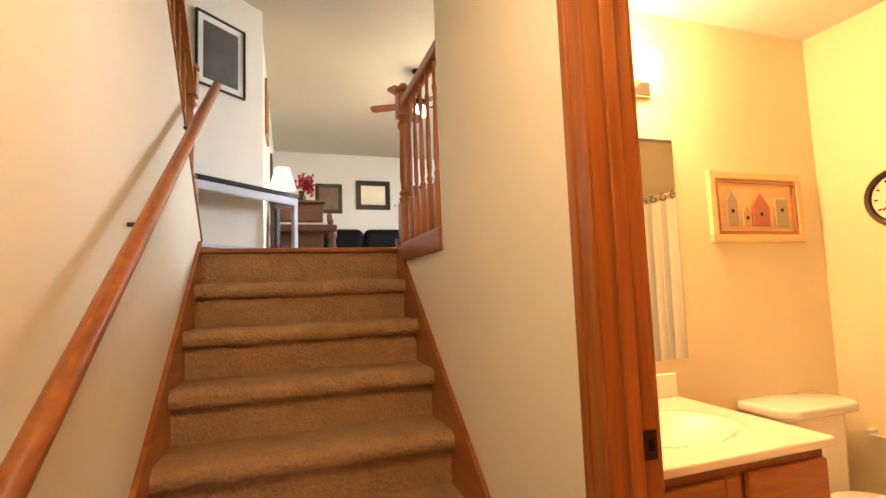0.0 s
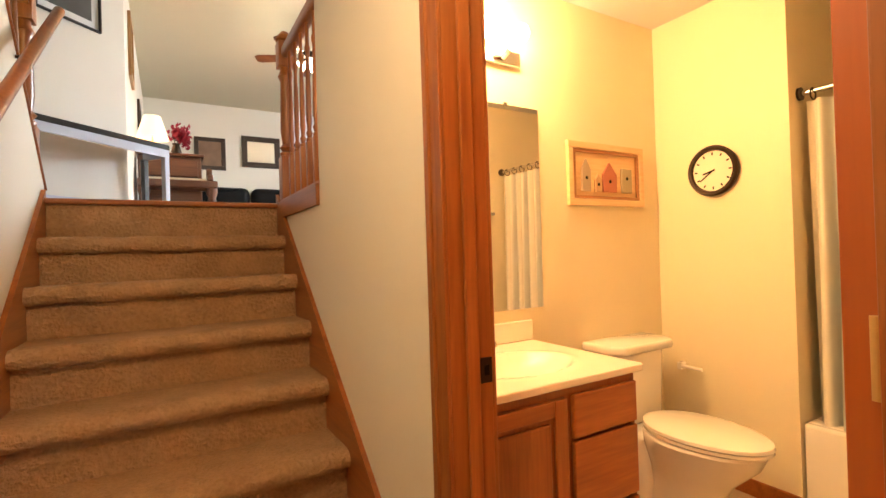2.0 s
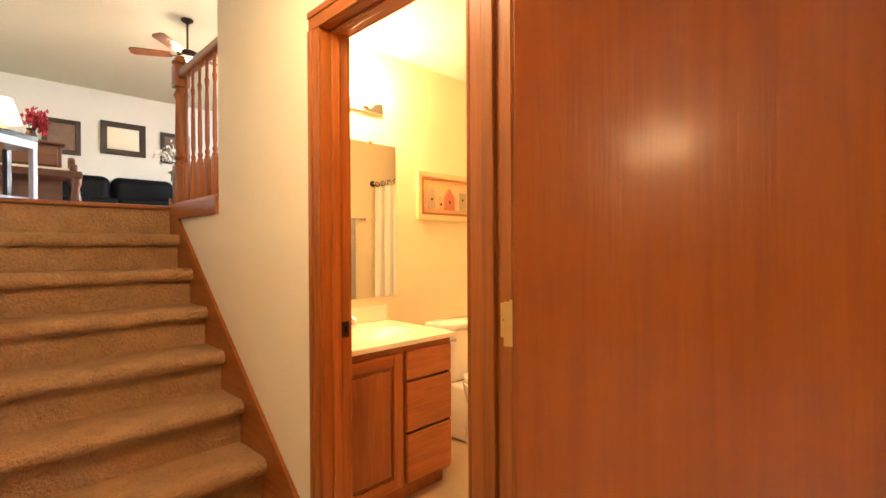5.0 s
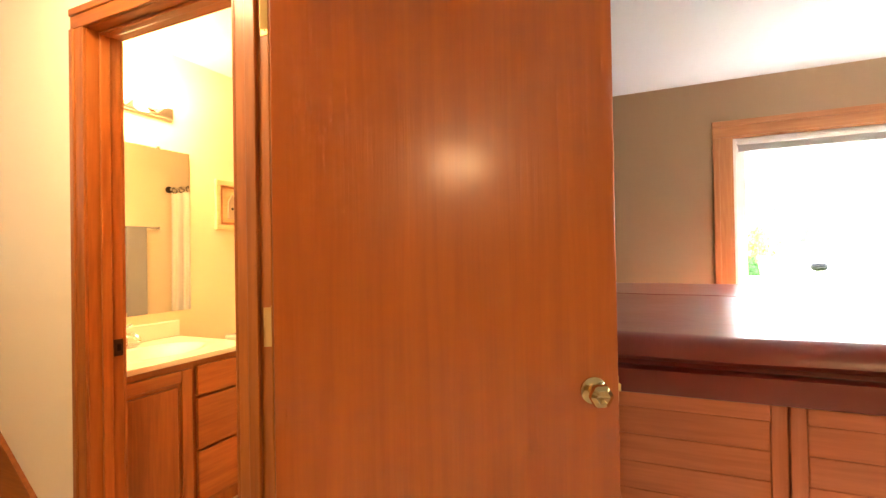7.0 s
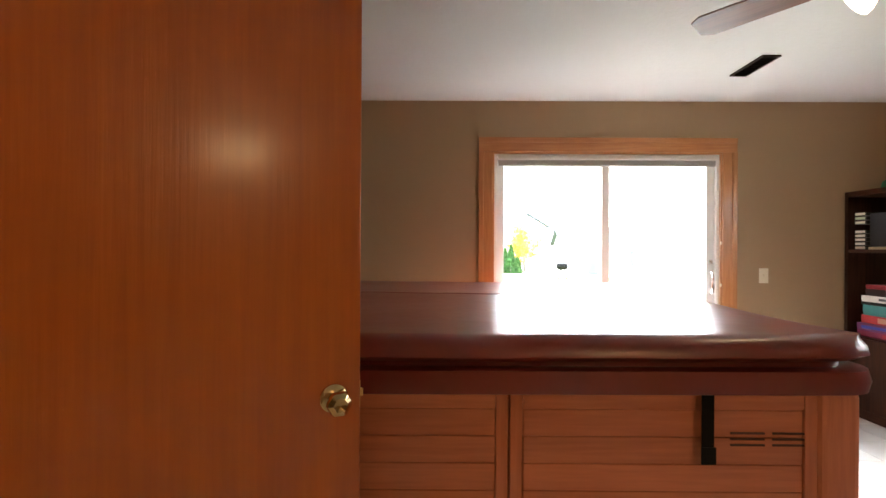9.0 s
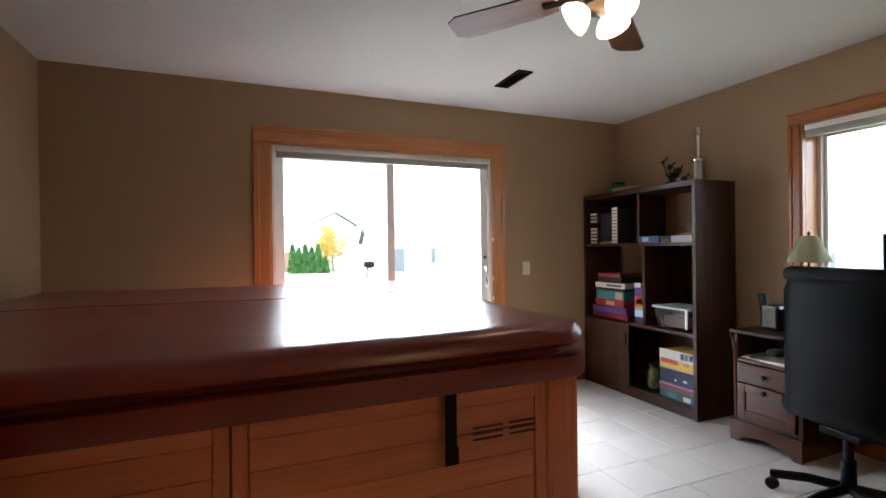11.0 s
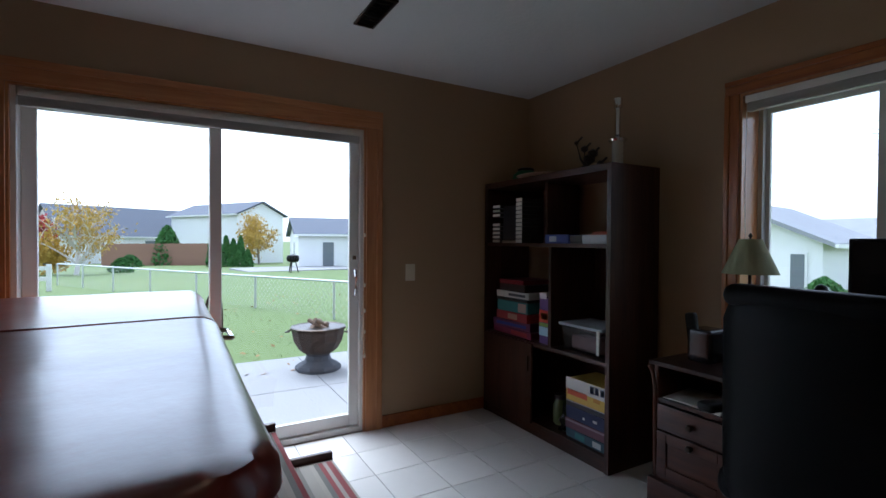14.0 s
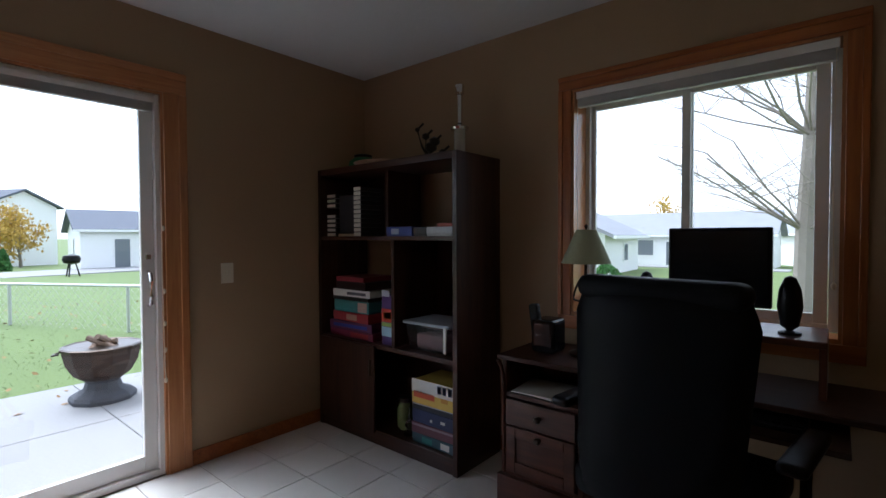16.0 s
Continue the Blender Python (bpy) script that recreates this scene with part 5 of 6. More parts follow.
for a, (dx, dz, k) in enumerate(((0.05, 0.12, 0.03), (0.11, 0.05, 0.02), (-0.02, 0.16, 0.022), (-0.09, 0.21, 0.014), (0.02, 0.09, 0.035))):
    join(bm, pipe([(0, 0, 0.03), (-dx * 0.5, 0.01, dz * 0.5), (-dx, 0.0, dz), (-dx - 0.05, 0, dz + 0.03)], 0.007, 6))
    join(bm, lathe([(0.004, -k), (k, -k * 0.4), (k, k * 0.5), (0.004, k)], 8), Matrix.Translation((-dx, 0, dz)))
part("body", bm, paint("dark_patina", (0.03, 0.022, 0.018), 0.5, 60, 0.3, 0.3, 0.4), sc, smooth=True)
tr = thing("trophy", "tall silver trophy column on the bookcase", "trophy", (bx + 0.165, by + 0.165, TOPZ))
part("base", lathe([(0.033, 0), (0.033, 0.155), (0.03, 0.16)], 16), paint("trophy_marble", (0.55, 0.52, 0.46), 0.25, 20, 0, 0.2), tr, smooth=True)
part("ring", lathe([(0.05, 0.1605), (0.055, 0.175), (0.02, 0.195), (0.012, 0.20)], 16), CHROME, tr, smooth=True)
part("column", lathe([(0.016, 0.2005), (0.016, 0.36)], 14), CHROME, tr, smooth=True)
part("cap", lathe([(0.024, 0.3605), (0.027, 0.375), (0.027, 0.415), (0.012, 0.425)], 14), CHROME, tr, smooth=True)

# desk
dk = thing("computer_desk", "cherry-coloured wooden desk with a drawer pedestal and raised back shelf", "desk", (0.0, SY, 0))
DT = 0.70
# top and tray in darker wood, the desk's deep shade put into colour
part("desk_top", box(-0.15, 1.37, 0.05, 0.47, DT - 0.022, DT, 0.005), WALNUT["X"], dk)
part("raised_shelf", box(0.16, 0.95, 0.02, 0.335, 0.875, 0.9, 0.004), CHERRY["X"], dk)
for x in (0.16, 0.925):
    part("shelf_support", box(x, x + 0.022, 0.02, 0.32, DT + 0.0005, 0.8745), CHERRY["Z"], dk)
part("keyboard_tray", box(0.10, 0.95, 0.25, 0.60, 0.62, 0.638, 0.003), WALNUT["X"], dk)
part("pedestal_side", box(1.335, 1.357, 0.05, 0.44, 0.0, DT - 0.0225), CHERRY["Z"], dk)
part("pedestal_side", box(0.955, 0.977, 0.05, 0.44, 0.0, DT - 0.0225), CHERRY["Z"], dk)
part("pedestal_back", box(0.977, 1.335, 0.05, 0.07, 0.0, DT - 0.0225), CHERRY["X"], dk)
part("cubby_floor", box(0.9775, 1.3345, 0.071, 0.44, 0.50, 0.518), CHERRY["X"], dk)
part("pedestal_floor", box(0.9775, 1.3345, 0.071, 0.44, 0.13, 0.148), CHERRY["X"], dk)
part("side_strip", pipe([(1.346, 0.445, 0.14), (1.346, 0.448, 0.50), (1.346, 0.452, 0.58), (1.35, 0.462, 0.64), (1.36, 0.475, 0.675)], 0.010), CHERRY["Z"], dk, smooth=True)
def drawer(z0, z1, panelled):
    bm = box(0.985, 1.328, 0.4405, 0.458, z0, z1, 0.003)
    if panelled:
        bm.free()
        bm = boxes((0.985, 1.035, 0.4405, 0.46, z0, z1), (1.278, 1.328, 0.4405, 0.46, z0, z1), (1.035, 1.278, 0.4405, 0.46, z1 - 0.05, z1), (1.035, 1.278, 0.4405, 0.46, z0, z0 + 0.05), bev=0.003)
        box(1.035, 1.278, 0.4405, 0.45, z0 + 0.05, z1 - 0.05, bm=bm)
    return bm
for z0, z1, p in ((0.375, 0.495, False), (0.155, 0.368, True)):
    d = part("drawer", drawer(z0, z1, p), CHERRY["X"], dk)
    zz = z1 - 0.06 if not p else z1 - 0.028
    part("pull", moved(lathe([(0.012, 0), (0.008, 0.008), (0.016, 0.016), (0.012, 0.024), (0.004, 0.026)], 12), pose(1.156, 0.46, zz, -90)), BRONZE, d, smooth=True)
arch = [(0.945, 0.0), (0.99, 0.0), (1.02, 0.03), (1.08, 0.05), (1.156, 0.055), (1.23, 0.05), (1.29, 0.03), (1.32, 0.0), (1.37, 0.0), (1.37, 0.13), (0.945, 0.13)]
bm = slab(arch, 0.4405, 0.468)
for v in bm.verts:
    v.co = Vector((v.co.x, v.co.z, v.co.y))
part("plinth", bm, CHERRY["X"], dk)
part("right_leg", box(-0.13, -0.108, 0.06, 0.44, 0, DT - 0.0225), CHERRY["Z"], dk)
pap = thing("paper_stack", "loose stack of white papers in the desk cubby", "papers", (1.16, SY + 0.30, 0.5185))
for k in range(5):
    part("sheet", moved(box(-0.13, 0.13, -0.12, 0.12, 0.004 * k, 0.004 * k + 0.0035), pose(0.004 * k, 0.008 * k, 0, 0, 0, 3 * k - 6)), WHITE if k % 2 else CERAMIC, pap)
pr = thing("desk_phone", "black telephone base on the desk", "telephone", (1.21, SY + 0.26, DT))
part("body", box(-0.06, 0.06, -0.07, 0.07, 0, 0.16, 0.02, 3), GLOSS_BLACK, pr)
part("handset", moved(box(-0.025, 0.025, -0.02, 0.02, 0.0, 0.2, 0.012), pose(0.035, 0.03, 0.03, 0, 8)), BLACK, pr)
ml = thing("monitor", "black flat computer monitor turned off", "monitor", (0.497, SY + 0.235, 0.9005))
part("screen_housing", box(-0.176, 0.176, -0.02, 0.018, 0.085, 0.386, 0.006), BLACK, ml)
part("screen", box(-0.162, 0.162, 0.0182, 0.0195, 0.10, 0.372), GLOSS_BLACK, ml, "dark glossy screen")
part("neck", box(-0.035, 0.035, -0.05, -0.021, 0.012, 0.2, 0.006), BLACK, ml)
part("foot", moved(lathe([(0.11, 0), (0.115, 0.006), (0.09, 0.012), (0.03, 0.014)], 24), Matrix.Diagonal((1.1, 0.75, 1, 1)) @ Matrix.Translation((0, -0.02, 0))), GLOSS_BLACK, ml, smooth=True)
for k in range(5):
    part("button", box(0.08 + 0.016 * k, 0.088 + 0.016 * k, 0.0185, 0.0205, 0.0885, 0.0925), CHROME, ml)
for x, h in ((0.762, 0.205), (0.268, 0.21)):
    sp = thing("speaker", "black oval desktop speaker", "speaker", (x, SY + 0.24, 0.9005), group="desk speakers")
    bm = lathe([(0.004, 0.01), (0.028, 0.03), (0.040, 0.10), (0.034, 0.16), (0.018, h - 0.008), (0.004, h)], 18)
    part("body", bm, BLACK, sp, smooth=True)
    part("foot", lathe([(0.035, 0), (0.035, 0.008), (0.015, 0.014)], 16), BLACK, sp, smooth=True)
# keyboard coloured black so that it sinks into the desk's shade
kb = thing("keyboard", "black keyboard on the sliding desk tray", "keyboard", (0.42, SY + 0.46, 0.6385))
part("body", box(-0.22, 0.22, -0.07, 0.07, 0, 0.018, 0.004), BLACK, kb)
for r_ in range(4):
    for c_ in range(14):
        part("key", box(-0.21 + 0.030 * c_, -0.185 + 0.030 * c_, -0.06 + 0.030 * r_, -0.035 + 0.030 * r_, 0.0185, 0.024), BLACK, kb)
dl = thing("desk_lamp", "wrought-iron desk lamp with a pale green shade", "table lamp", (1.035, SY + 0.23, DT))
part("base", lathe([(0.075, 0), (0.078, 0.012), (0.05, 0.02), (0.015, 0.03), (0.012, 0.04)], 20), BRONZE, dl, smooth=True)
part("stem", lathe([(0.009, 0.04), (0.008, 0.2), (0.014, 0.21), (0.008, 0.22), (0.007, 0.46)], 10), BRONZE, dl, smooth=True)
for s in (-1, 1):
    part("scroll", pipe([(s * (0.01 + 0.05 * math.sin(t)), 0, 0.22 + 0.13 * t / 3.1 + 0.02 * math.cos(t * 2)) for t in np.linspace(0, 3.1, 14)], 0.005, 6), BRONZE, dl, smooth=True)
def shade(r0, r1, z0, z1, n=32):
    bm = bmesh.new()
    rows = [[bm.verts.new((r * math.cos(2 * math.pi * k / n), r * math.sin(2 * math.pi * k / n), z)) for k in range(n)] for r, z in ((r0, z0), (r1, z1), (r1 - 0.003, z1), (r0 - 0.003, z0))]
    rows.append(rows[0])
    for u, v in zip(rows, rows[1:]):
        for k in range(n):
            bm.faces.new((u[k], u[(k + 1) % n], v[(k + 1) % n], v[k]))
    return bm
part("shade", shade(0.112, 0.045, 0.43, 0.585), paint("sage_lamp_shade", (0.36, 0.37, 0.22), 0.8, 90, 0.15, 0.08), dl, "pale green cloth shade", smooth=True)
part("finial", lathe([(0.004, 0.46), (0.004, 0.59), (0.010, 0.60), (0.003, 0.612)], 8), BRONZE, dl, smooth=True)

# office chair: its back is turned to the room
ch = thing("office_chair", "high-backed black leather office chair at the desk", "office chair", (0.545, -4.42, 0), -8)
def cushion(w0, w1, h, depth, bow, n=14, m=20):
    """A padded back: width w0 below and w1 above, bowed backwards."""
    bm = bmesh.new()
    f, b = {}, {}
    for i in range(n + 1):
        for j in range(m + 1):
            u, v = 2 * i / n - 1, j / m
            w = (w0 + (w1 - w0) * v ** 0.8) / 2
            tuck = (1 - 0.16 * max(0, v - 0.86) / 0.14 * abs(u) ** 3) 
            x, z = u * w * tuck, h * v
            pad = depth * (1 - abs(u) ** 4) ** 0.5 * (1 - abs(2 * v - 1) ** 8) ** 0.5
            curve = bow * (u * u) * 0.6 - 0.06 * v
            f[i, j] = bm.verts.new((x, curve - pad * 0.75, z))
            b[i, j] = bm.verts.new((x, curve + pad * 0.42, z))
    for i in range(n):
        for j in range(m):
            bm.faces.new((f[i, j], f[i, j + 1], f[i + 1, j + 1], f[i + 1, j]))
            bm.faces.new((b[i, j], b[i + 1, j], b[i + 1, j + 1], b[i, j + 1]))
    bmesh.ops.remove_doubles(bm, verts=bm.verts, dist=0.0006)
    return bm
bk2 = cushion(0.44, 0.555, 0.68, 0.085, -0.05)
part("backrest", moved(bk2, pose(0, 0.12, 0.43) ), BLACK_LEATHER, ch, "padded black leather back", smooth=True)
part("headroll", moved(box(-0.25, 0.25, -0.065, 0.035, 0, 0.075, 0.034, 4), pose(0, 0.055, 1.055)), BLACK_LEATHER, ch, smooth=True)
part("seat", moved(box(-0.26, 0.26, -0.42, 0.10, 0.40, 0.52, 0.05, 4), pose(0, 0.0, 0)), BLACK_LEATHER, ch, "padded black leather seat", smooth=True)
for s in (-1, 1):
    a = part("armrest", box(s * 0.335 - 0.035, s * 0.335 + 0.035, -0.28, 0.05, 0.655, 0.69, 0.016, 3), BLACK, ch, smooth=True)
    part("arm_support", pipe([(s * 0.24, -0.12, 0.41), (s * 0.32, -0.12, 0.42), (s * 0.34, -0.10, 0.5), (s * 0.335, -0.12, 0.656)], 0.016), BLACK, a, smooth=True)
part("gas_column", lathe([(0.03, 0.12), (0.03, 0.26), (0.02, 0.262), (0.02, 0.40)], 14), BLACK, ch, smooth=True)
part("tilt_box", box(-0.09, 0.09, -0.14, 0.06, 0.36, 0.399, 0.01), BLACK, ch)
for k in range(5):
    a = radians(72 * k + 18)
    leg = part("base_leg", pipe([(0.02 * math.cos(a), 0.02 * math.sin(a), 0.13), (0.16 * math.cos(a), 0.16 * math.sin(a), 0.115), (0.31 * math.cos(a), 0.31 * math.sin(a), 0.075)], 0.022), BLACK, ch, smooth=True)
    part("caster", moved(lathe([(0.018, -0.02), (0.028, -0.015), (0.028, 0.015), (0.018, 0.02)], 14), pose(0.31 * math.cos(a), 0.31 * math.sin(a), 0.028, 0, 90, math.degrees(a) + 90)), BLACK, leg, smooth=True)


# lamp on the west end ceiling, and an unseen hall lamp added as fill
dm = thing("ceiling_lamp", "lit oblong lamp on the ceiling of the west end", "ceiling lamp", (-3.7, -3.65, H), -53)
part("base", box(-0.31, 0.31, -0.09, 0.09, -0.03, -0.001, 0.01), BRASS, dm)
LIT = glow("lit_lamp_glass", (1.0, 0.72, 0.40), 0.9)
part("diffuser", box(-0.30, 0.30, -0.08, 0.08, -0.15, -0.031, 0.04, 4), LIT, dm, "lit frosted glass", smooth=True).visible_shadow = False
hl = thing("ceiling_lamp", "unseen round lamp added on the hall ceiling", "ceiling lamp", (-0.52, -0.25, H))
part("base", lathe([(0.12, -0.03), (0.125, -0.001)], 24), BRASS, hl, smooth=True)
part("dome", lathe([(0.01, -0.11), (0.06, -0.10), (0.10, -0.07), (0.112, -0.04), (0.112, -0.031)], 24), LIT, hl, "glowing dome of the added hall lamp", smooth=True).visible_shadow = False
# ---- upper room ----
def framed(name, label, where, rz, w, h, border, mat_name, frame_col, art_col, mat_col=None, mat_w=0.0):
    """A framed picture; local x along the wall, -y out of it."""
    p = thing(name, label, "picture", where, rz)
    fm = paint(mat_name, frame_col, 0.35, 40, 0.05, 0.1)
    part("frame", boxes((-w, w, -0.03, -0.002, h - border, h), (-w, w, -0.03, -0.002, -h, -h + border), (-w, -w + border, -0.03, -0.002, -h + border, h - border), (w - border, w, -0.03, -0.002, -h + border, h - border), bev=0.004), fm, p)
    if mat_col:
        part("mount", box(-w + border, w - border, -0.010, -0.003, -h + border, h - border), paint(mat_name + "_mount", mat_col, 0.7, 60, 0, 0.02), p)
    iw, ih = w - border - mat_w, h - border - mat_w
    part("print", box(-iw, iw, -0.0125, -0.0105 if mat_col else -0.003, -ih, ih), paint(mat_name + "_print", art_col, 0.4, 6, 0, 0.6, big=5), p)
    return p
lith = framed("framed_print", "large grey landscape print in a thin black frame", tuple(SLANT @ Vector((-0.445, -0.001, 3.31))), 42.97, 0.235, 0.315, 0.014, "black_frame", (0.015, 0.014, 0.013), (0.09, 0.085, 0.08), (0.72, 0.71, 0.69), 0.055)
framed("framed_print", "small brown print in a dark wide frame", (0.157, 8.498, 3.065), 0, 0.25, 0.285, 0.07, "dark_frame", (0.035, 0.016, 0.009), (0.18, 0.10, 0.06))
p2 = thing("framed_mirror", "mirror in a wide dark wooden frame", "mirror", (1.01, 8.498, 3.15))
part("frame", boxes((-0.335, 0.335, -0.035, -0.002, 0.19, 0.285), (-0.335, 0.335, -0.035, -0.002, -0.285, -0.19), (-0.335, -0.24, -0.035, -0.002, -0.19, 0.19), (0.24, 0.335, -0.035, -0.002, -0.19, 0.19), bev=0.006), paint("espresso_frame", (0.03, 0.014, 0.008), 0.35, 40, 0.05, 0.1), p2)
part("mirror_plate", box(-0.24, 0.24, -0.010, -0.003, -0.19, 0.19), MIRROR, p2)
framed("framed_print", "small print in a dark wide frame behind the orchid", (1.83, 8.498, 3.09), 0, 0.25, 0.285, 0.07, "dark_frame_b", (0.03, 0.015, 0.009), (0.16, 0.10, 0.06))
framed("framed_mirror", "tall gilt mirror on the long wall", (-0.829, 5.0, 3.35), 90, 0.24, 0.32, 0.05, "gilt_frame", (0.35, 0.18, 0.06), (0.3, 0.25, 0.18))
framed("framed_print", "dark print on the long wall above the piano", (-0.829, 6.6, 3.0), 90, 0.22, 0.28, 0.05, "dark_frame_c", (0.05, 0.025, 0.012), (0.12, 0.08, 0.05))

con = thing("console_table", "black console table with pale edges along the slanting wall", "console table", (-0.506, 3.764, UP), 42.97)
CB, CG = paint("black_lacquer", (0.014, 0.014, 0.018), 0.2, 50, 0.02, 0.1, coat=0.4), paint("pale_grey_lacquer", (0.52, 0.55, 0.66), 0.35, 40, 0.02, 0.06)
part("table_top", box(-1.30, 0.0, 0.0, 0.27, 0.618, 0.66, 0.004), CB, con, "glossy black top")
part("apron", box(-1.30, -0.002, 0.004, 0.02, 0.555, 0.6175), CG, con)
part("apron_side", box(-0.018, -0.002, 0.0205, 0.27, 0.555, 0.6175), CG, con)
for x in (-1.30, -0.045):
    for y in (0.004, 0.225):
        part("leg", box(x, x + 0.042, y, y + 0.042, 0, 0.5545, 0.003), CG if y < 0.1 else CB, con)
part("low_shelf", box(-1.255, -0.05, 0.03, 0.25, 0.13, 0.155, 0.003), CG, con)
part("end_stretcher", box(-0.035, -0.015, 0.0465, 0.2245, 0.10, 0.128, 0.003), CB, con)

pia = thing("piano", "brown wooden spinet piano with carved legs", "piano", (-0.30, 5.45, UP), 0)
part("body", box(-0.50, 0.13, 0.0, 0.35, 0.0, 0.90, 0.012), PIANO["X"], pia)
part("top_lid", box(-0.52, 0.16, -0.03, 0.36, 0.9005, 0.935, 0.010), PIANO["X"], pia)
part("fall_board", box(-0.46, 0.09, -0.045, -0.001, 0.66, 0.86, 0.008), PIANO["X"], pia)
part("key_shelf", box(-0.50, 0.27, -0.34, -0.046, 0.50, 0.585, 0.014), PIANO["X"], pia)
part("keys", box(-0.42, 0.16, -0.30, -0.10, 0.5855, 0.61, 0.004), IVORY, pia)
for x in (-0.47, 0.17):
    part("cheek", moved(lathe([(0.012, -0.03), (0.055, -0.028), (0.06, 0.0), (0.055, 0.028), (0.012, 0.03)], 16), pose(x + 0.03, -0.10, 0.70, 0, 90)), PIANO["X"], pia, "carved scroll end", smooth=True)
    part("cheek_arm", box(x, x + 0.06, -0.32, -0.06, 0.5855, 0.66, 0.018, 3), PIANO["Y"], pia, smooth=True)
for x in (-0.44, 0.21):
    part("leg", moved(lathe([(0.035, 0), (0.05, 0.04), (0.03, 0.10), (0.06, 0.28), (0.04, 0.40), (0.06, 0.45), (0.06, 0.5)], 14), pose(x, -0.28, 0)), PIANO["Z"], pia, smooth=True)
tl = thing("table_lamp", "lit table lamp with a cream bell shade on the piano", "table lamp", (-0.655, 5.55, UP + 0.936))
part("base", lathe([(0.06, 0), (0.065, 0.01), (0.02, 0.03), (0.045, 0.06), (0.02, 0.10), (0.008, 0.13), (0.008, 0.36)], 16), BRASS, tl, smooth=True)
part("shade", shade(0.165, 0.085, 0.16, 0.42), glow("lit_cream_shade", (1.0, 0.74, 0.42), 0.06), tl, "lit cream shade", smooth=True).visible_shadow = False
vs = thing("flower_vase", "vase of dark red silk flowers", "flowers", (-0.42, 5.65, UP + 0.936))
part("vase", lathe([(0.04, 0), (0.06, 0.05), (0.035, 0.13), (0.045, 0.15)], 14), BRONZE, vs, smooth=True)
rng = random.Random(4)
REDP, GREENP, WHITEP = paint("red_petals", (0.30, 0.008, 0.03), 0.7, 40, 0.1, 0.3), paint("dark_leaves", (0.03, 0.07, 0.02), 0.6, 40, 0.1, 0.3), paint("white_petals", (0.75, 0.74, 0.72), 0.6, 40, 0.05, 0.05)
def petals(n, spread, size, centre):
    bm = bmesh.new()
    for _ in range(n):
        c = Vector(centre) + Vector([rng.gauss(0, s) for s in spread])
        q = Euler([rng.uniform(0, 6.3) for _ in range(3)]).to_matrix()
        a = size * rng.uniform(0.6, 1.2)
        vsx = [bm.verts.new(c + q @ Vector(p)) for p in ((-a, 0, 0), (0, -a * 0.6, a * 0.25), (a, 0, 0), (0, a * 0.6, a * 0.25))]
        bm.faces.new(vsx)
    return bm
part("blossoms", join(petals(150, (0.05, 0.05, 0.04), 0.034, (0.03, 0, 0.27)), petals(70, (0.025, 0.03, 0.05), 0.03, (0.10, -0.02, 0.19))), REDP, vs, "dark red blossoms")
part("stems", join(pipe([(0, 0, 0.1), (0.02, 0, 0.2), (0.05, 0, 0.28)], 0.004, 5), pipe([(0, 0, 0.1), (-0.02, 0.01, 0.2), (-0.03, 0, 0.26)], 0.004, 5)), GREENP, vs)
so = thing("leather_sofa", "black leather sofa against the far wall", "sofa", (0.75, 7.95, UP))
part("base", box(-1.15, 1.15, -0.42, 0.40, 0.08, 0.40, 0.04, 3), BLACK_LEATHER, so)
for k in range(2):
    part("back_cushion", box(-0.93 + 0.94 * k, -0.01 + 0.94 * k, 0.05, 0.38, 0.40, 0.93, 0.12, 5), BLACK_LEATHER, so, smooth=True)
    part("seat_cushion", box(-0.93 + 0.94 * k, -0.01 + 0.94 * k, -0.45, 0.05, 0.401, 0.53, 0.05, 3), BLACK_LEATHER, so, smooth=True)
for x in (-1.2, 0.95):
    part("arm", box(x, x + 0.25, -0.44, 0.38, 0.05, 0.66, 0.09, 4), BLACK_LEATHER, so, smooth=True)
orc = thing("orchid", "white orchid in a dark pot on a stand", "orchid", (1.42, 6.7, UP))
part("stand", lathe([(0.14, 0), (0.03, 0.03), (0.025, 0.55), (0.13, 0.58), (0.13, 0.61)], 16), CHERRY["Z"], orc, smooth=True)
part("pot", lathe([(0.06, 0.611), (0.085, 0.70), (0.09, 0.76), (0.08, 0.765)], 16), BLACK, orc, smooth=True)
part("leaves", petals(26, (0.07, 0.07, 0.03), 0.10, (0, 0, 0.82)), GREENP, orc)
part("stem", join(pipe([(0, 0, 0.76), (-0.03, 0, 1.0), (-0.12, 0, 1.16), (-0.3, 0, 1.10)], 0.005, 5), pipe([(0, 0, 0.76), (0.03, 0, 0.95), (0.0, 0, 1.2), (-0.10, 0, 1.3)], 0.005, 5)), GREENP, orc)
bm = petals(60, (0.09, 0.03, 0.05), 0.035, (-0.22, 0, 1.12))
join(bm, petals(50, (0.06, 0.03, 0.06), 0.035, (-0.05, 0, 1.24)))
part("blossoms", bm, WHITEP, orc, "white blossoms")
ceiling_fan("ceiling_fan", "upper room ceiling fan with wooden blades and lit shades", (0.93, 4.75, 3.52), UPH, 8, PIANO["X"], 0.60, 5, 0.8)
uw = thing("upper_window", "white window of the upper room", "window", (4.5, 4.0, 2.2), kind="structure")
part("window_frame", boxes((0.02, 0.07, 0, 0.05, 0, 1.4), (0.02, 0.07, 1.95, 2.0, 0, 1.4), (0.02, 0.07, 0.05, 1.95, 0, 0.05), (0.02, 0.07, 0.05, 1.95, 1.35, 1.4), (0.02, 0.07, 0.975, 1.025, 0.05, 1.35)), VINYL_WHITE, uw)
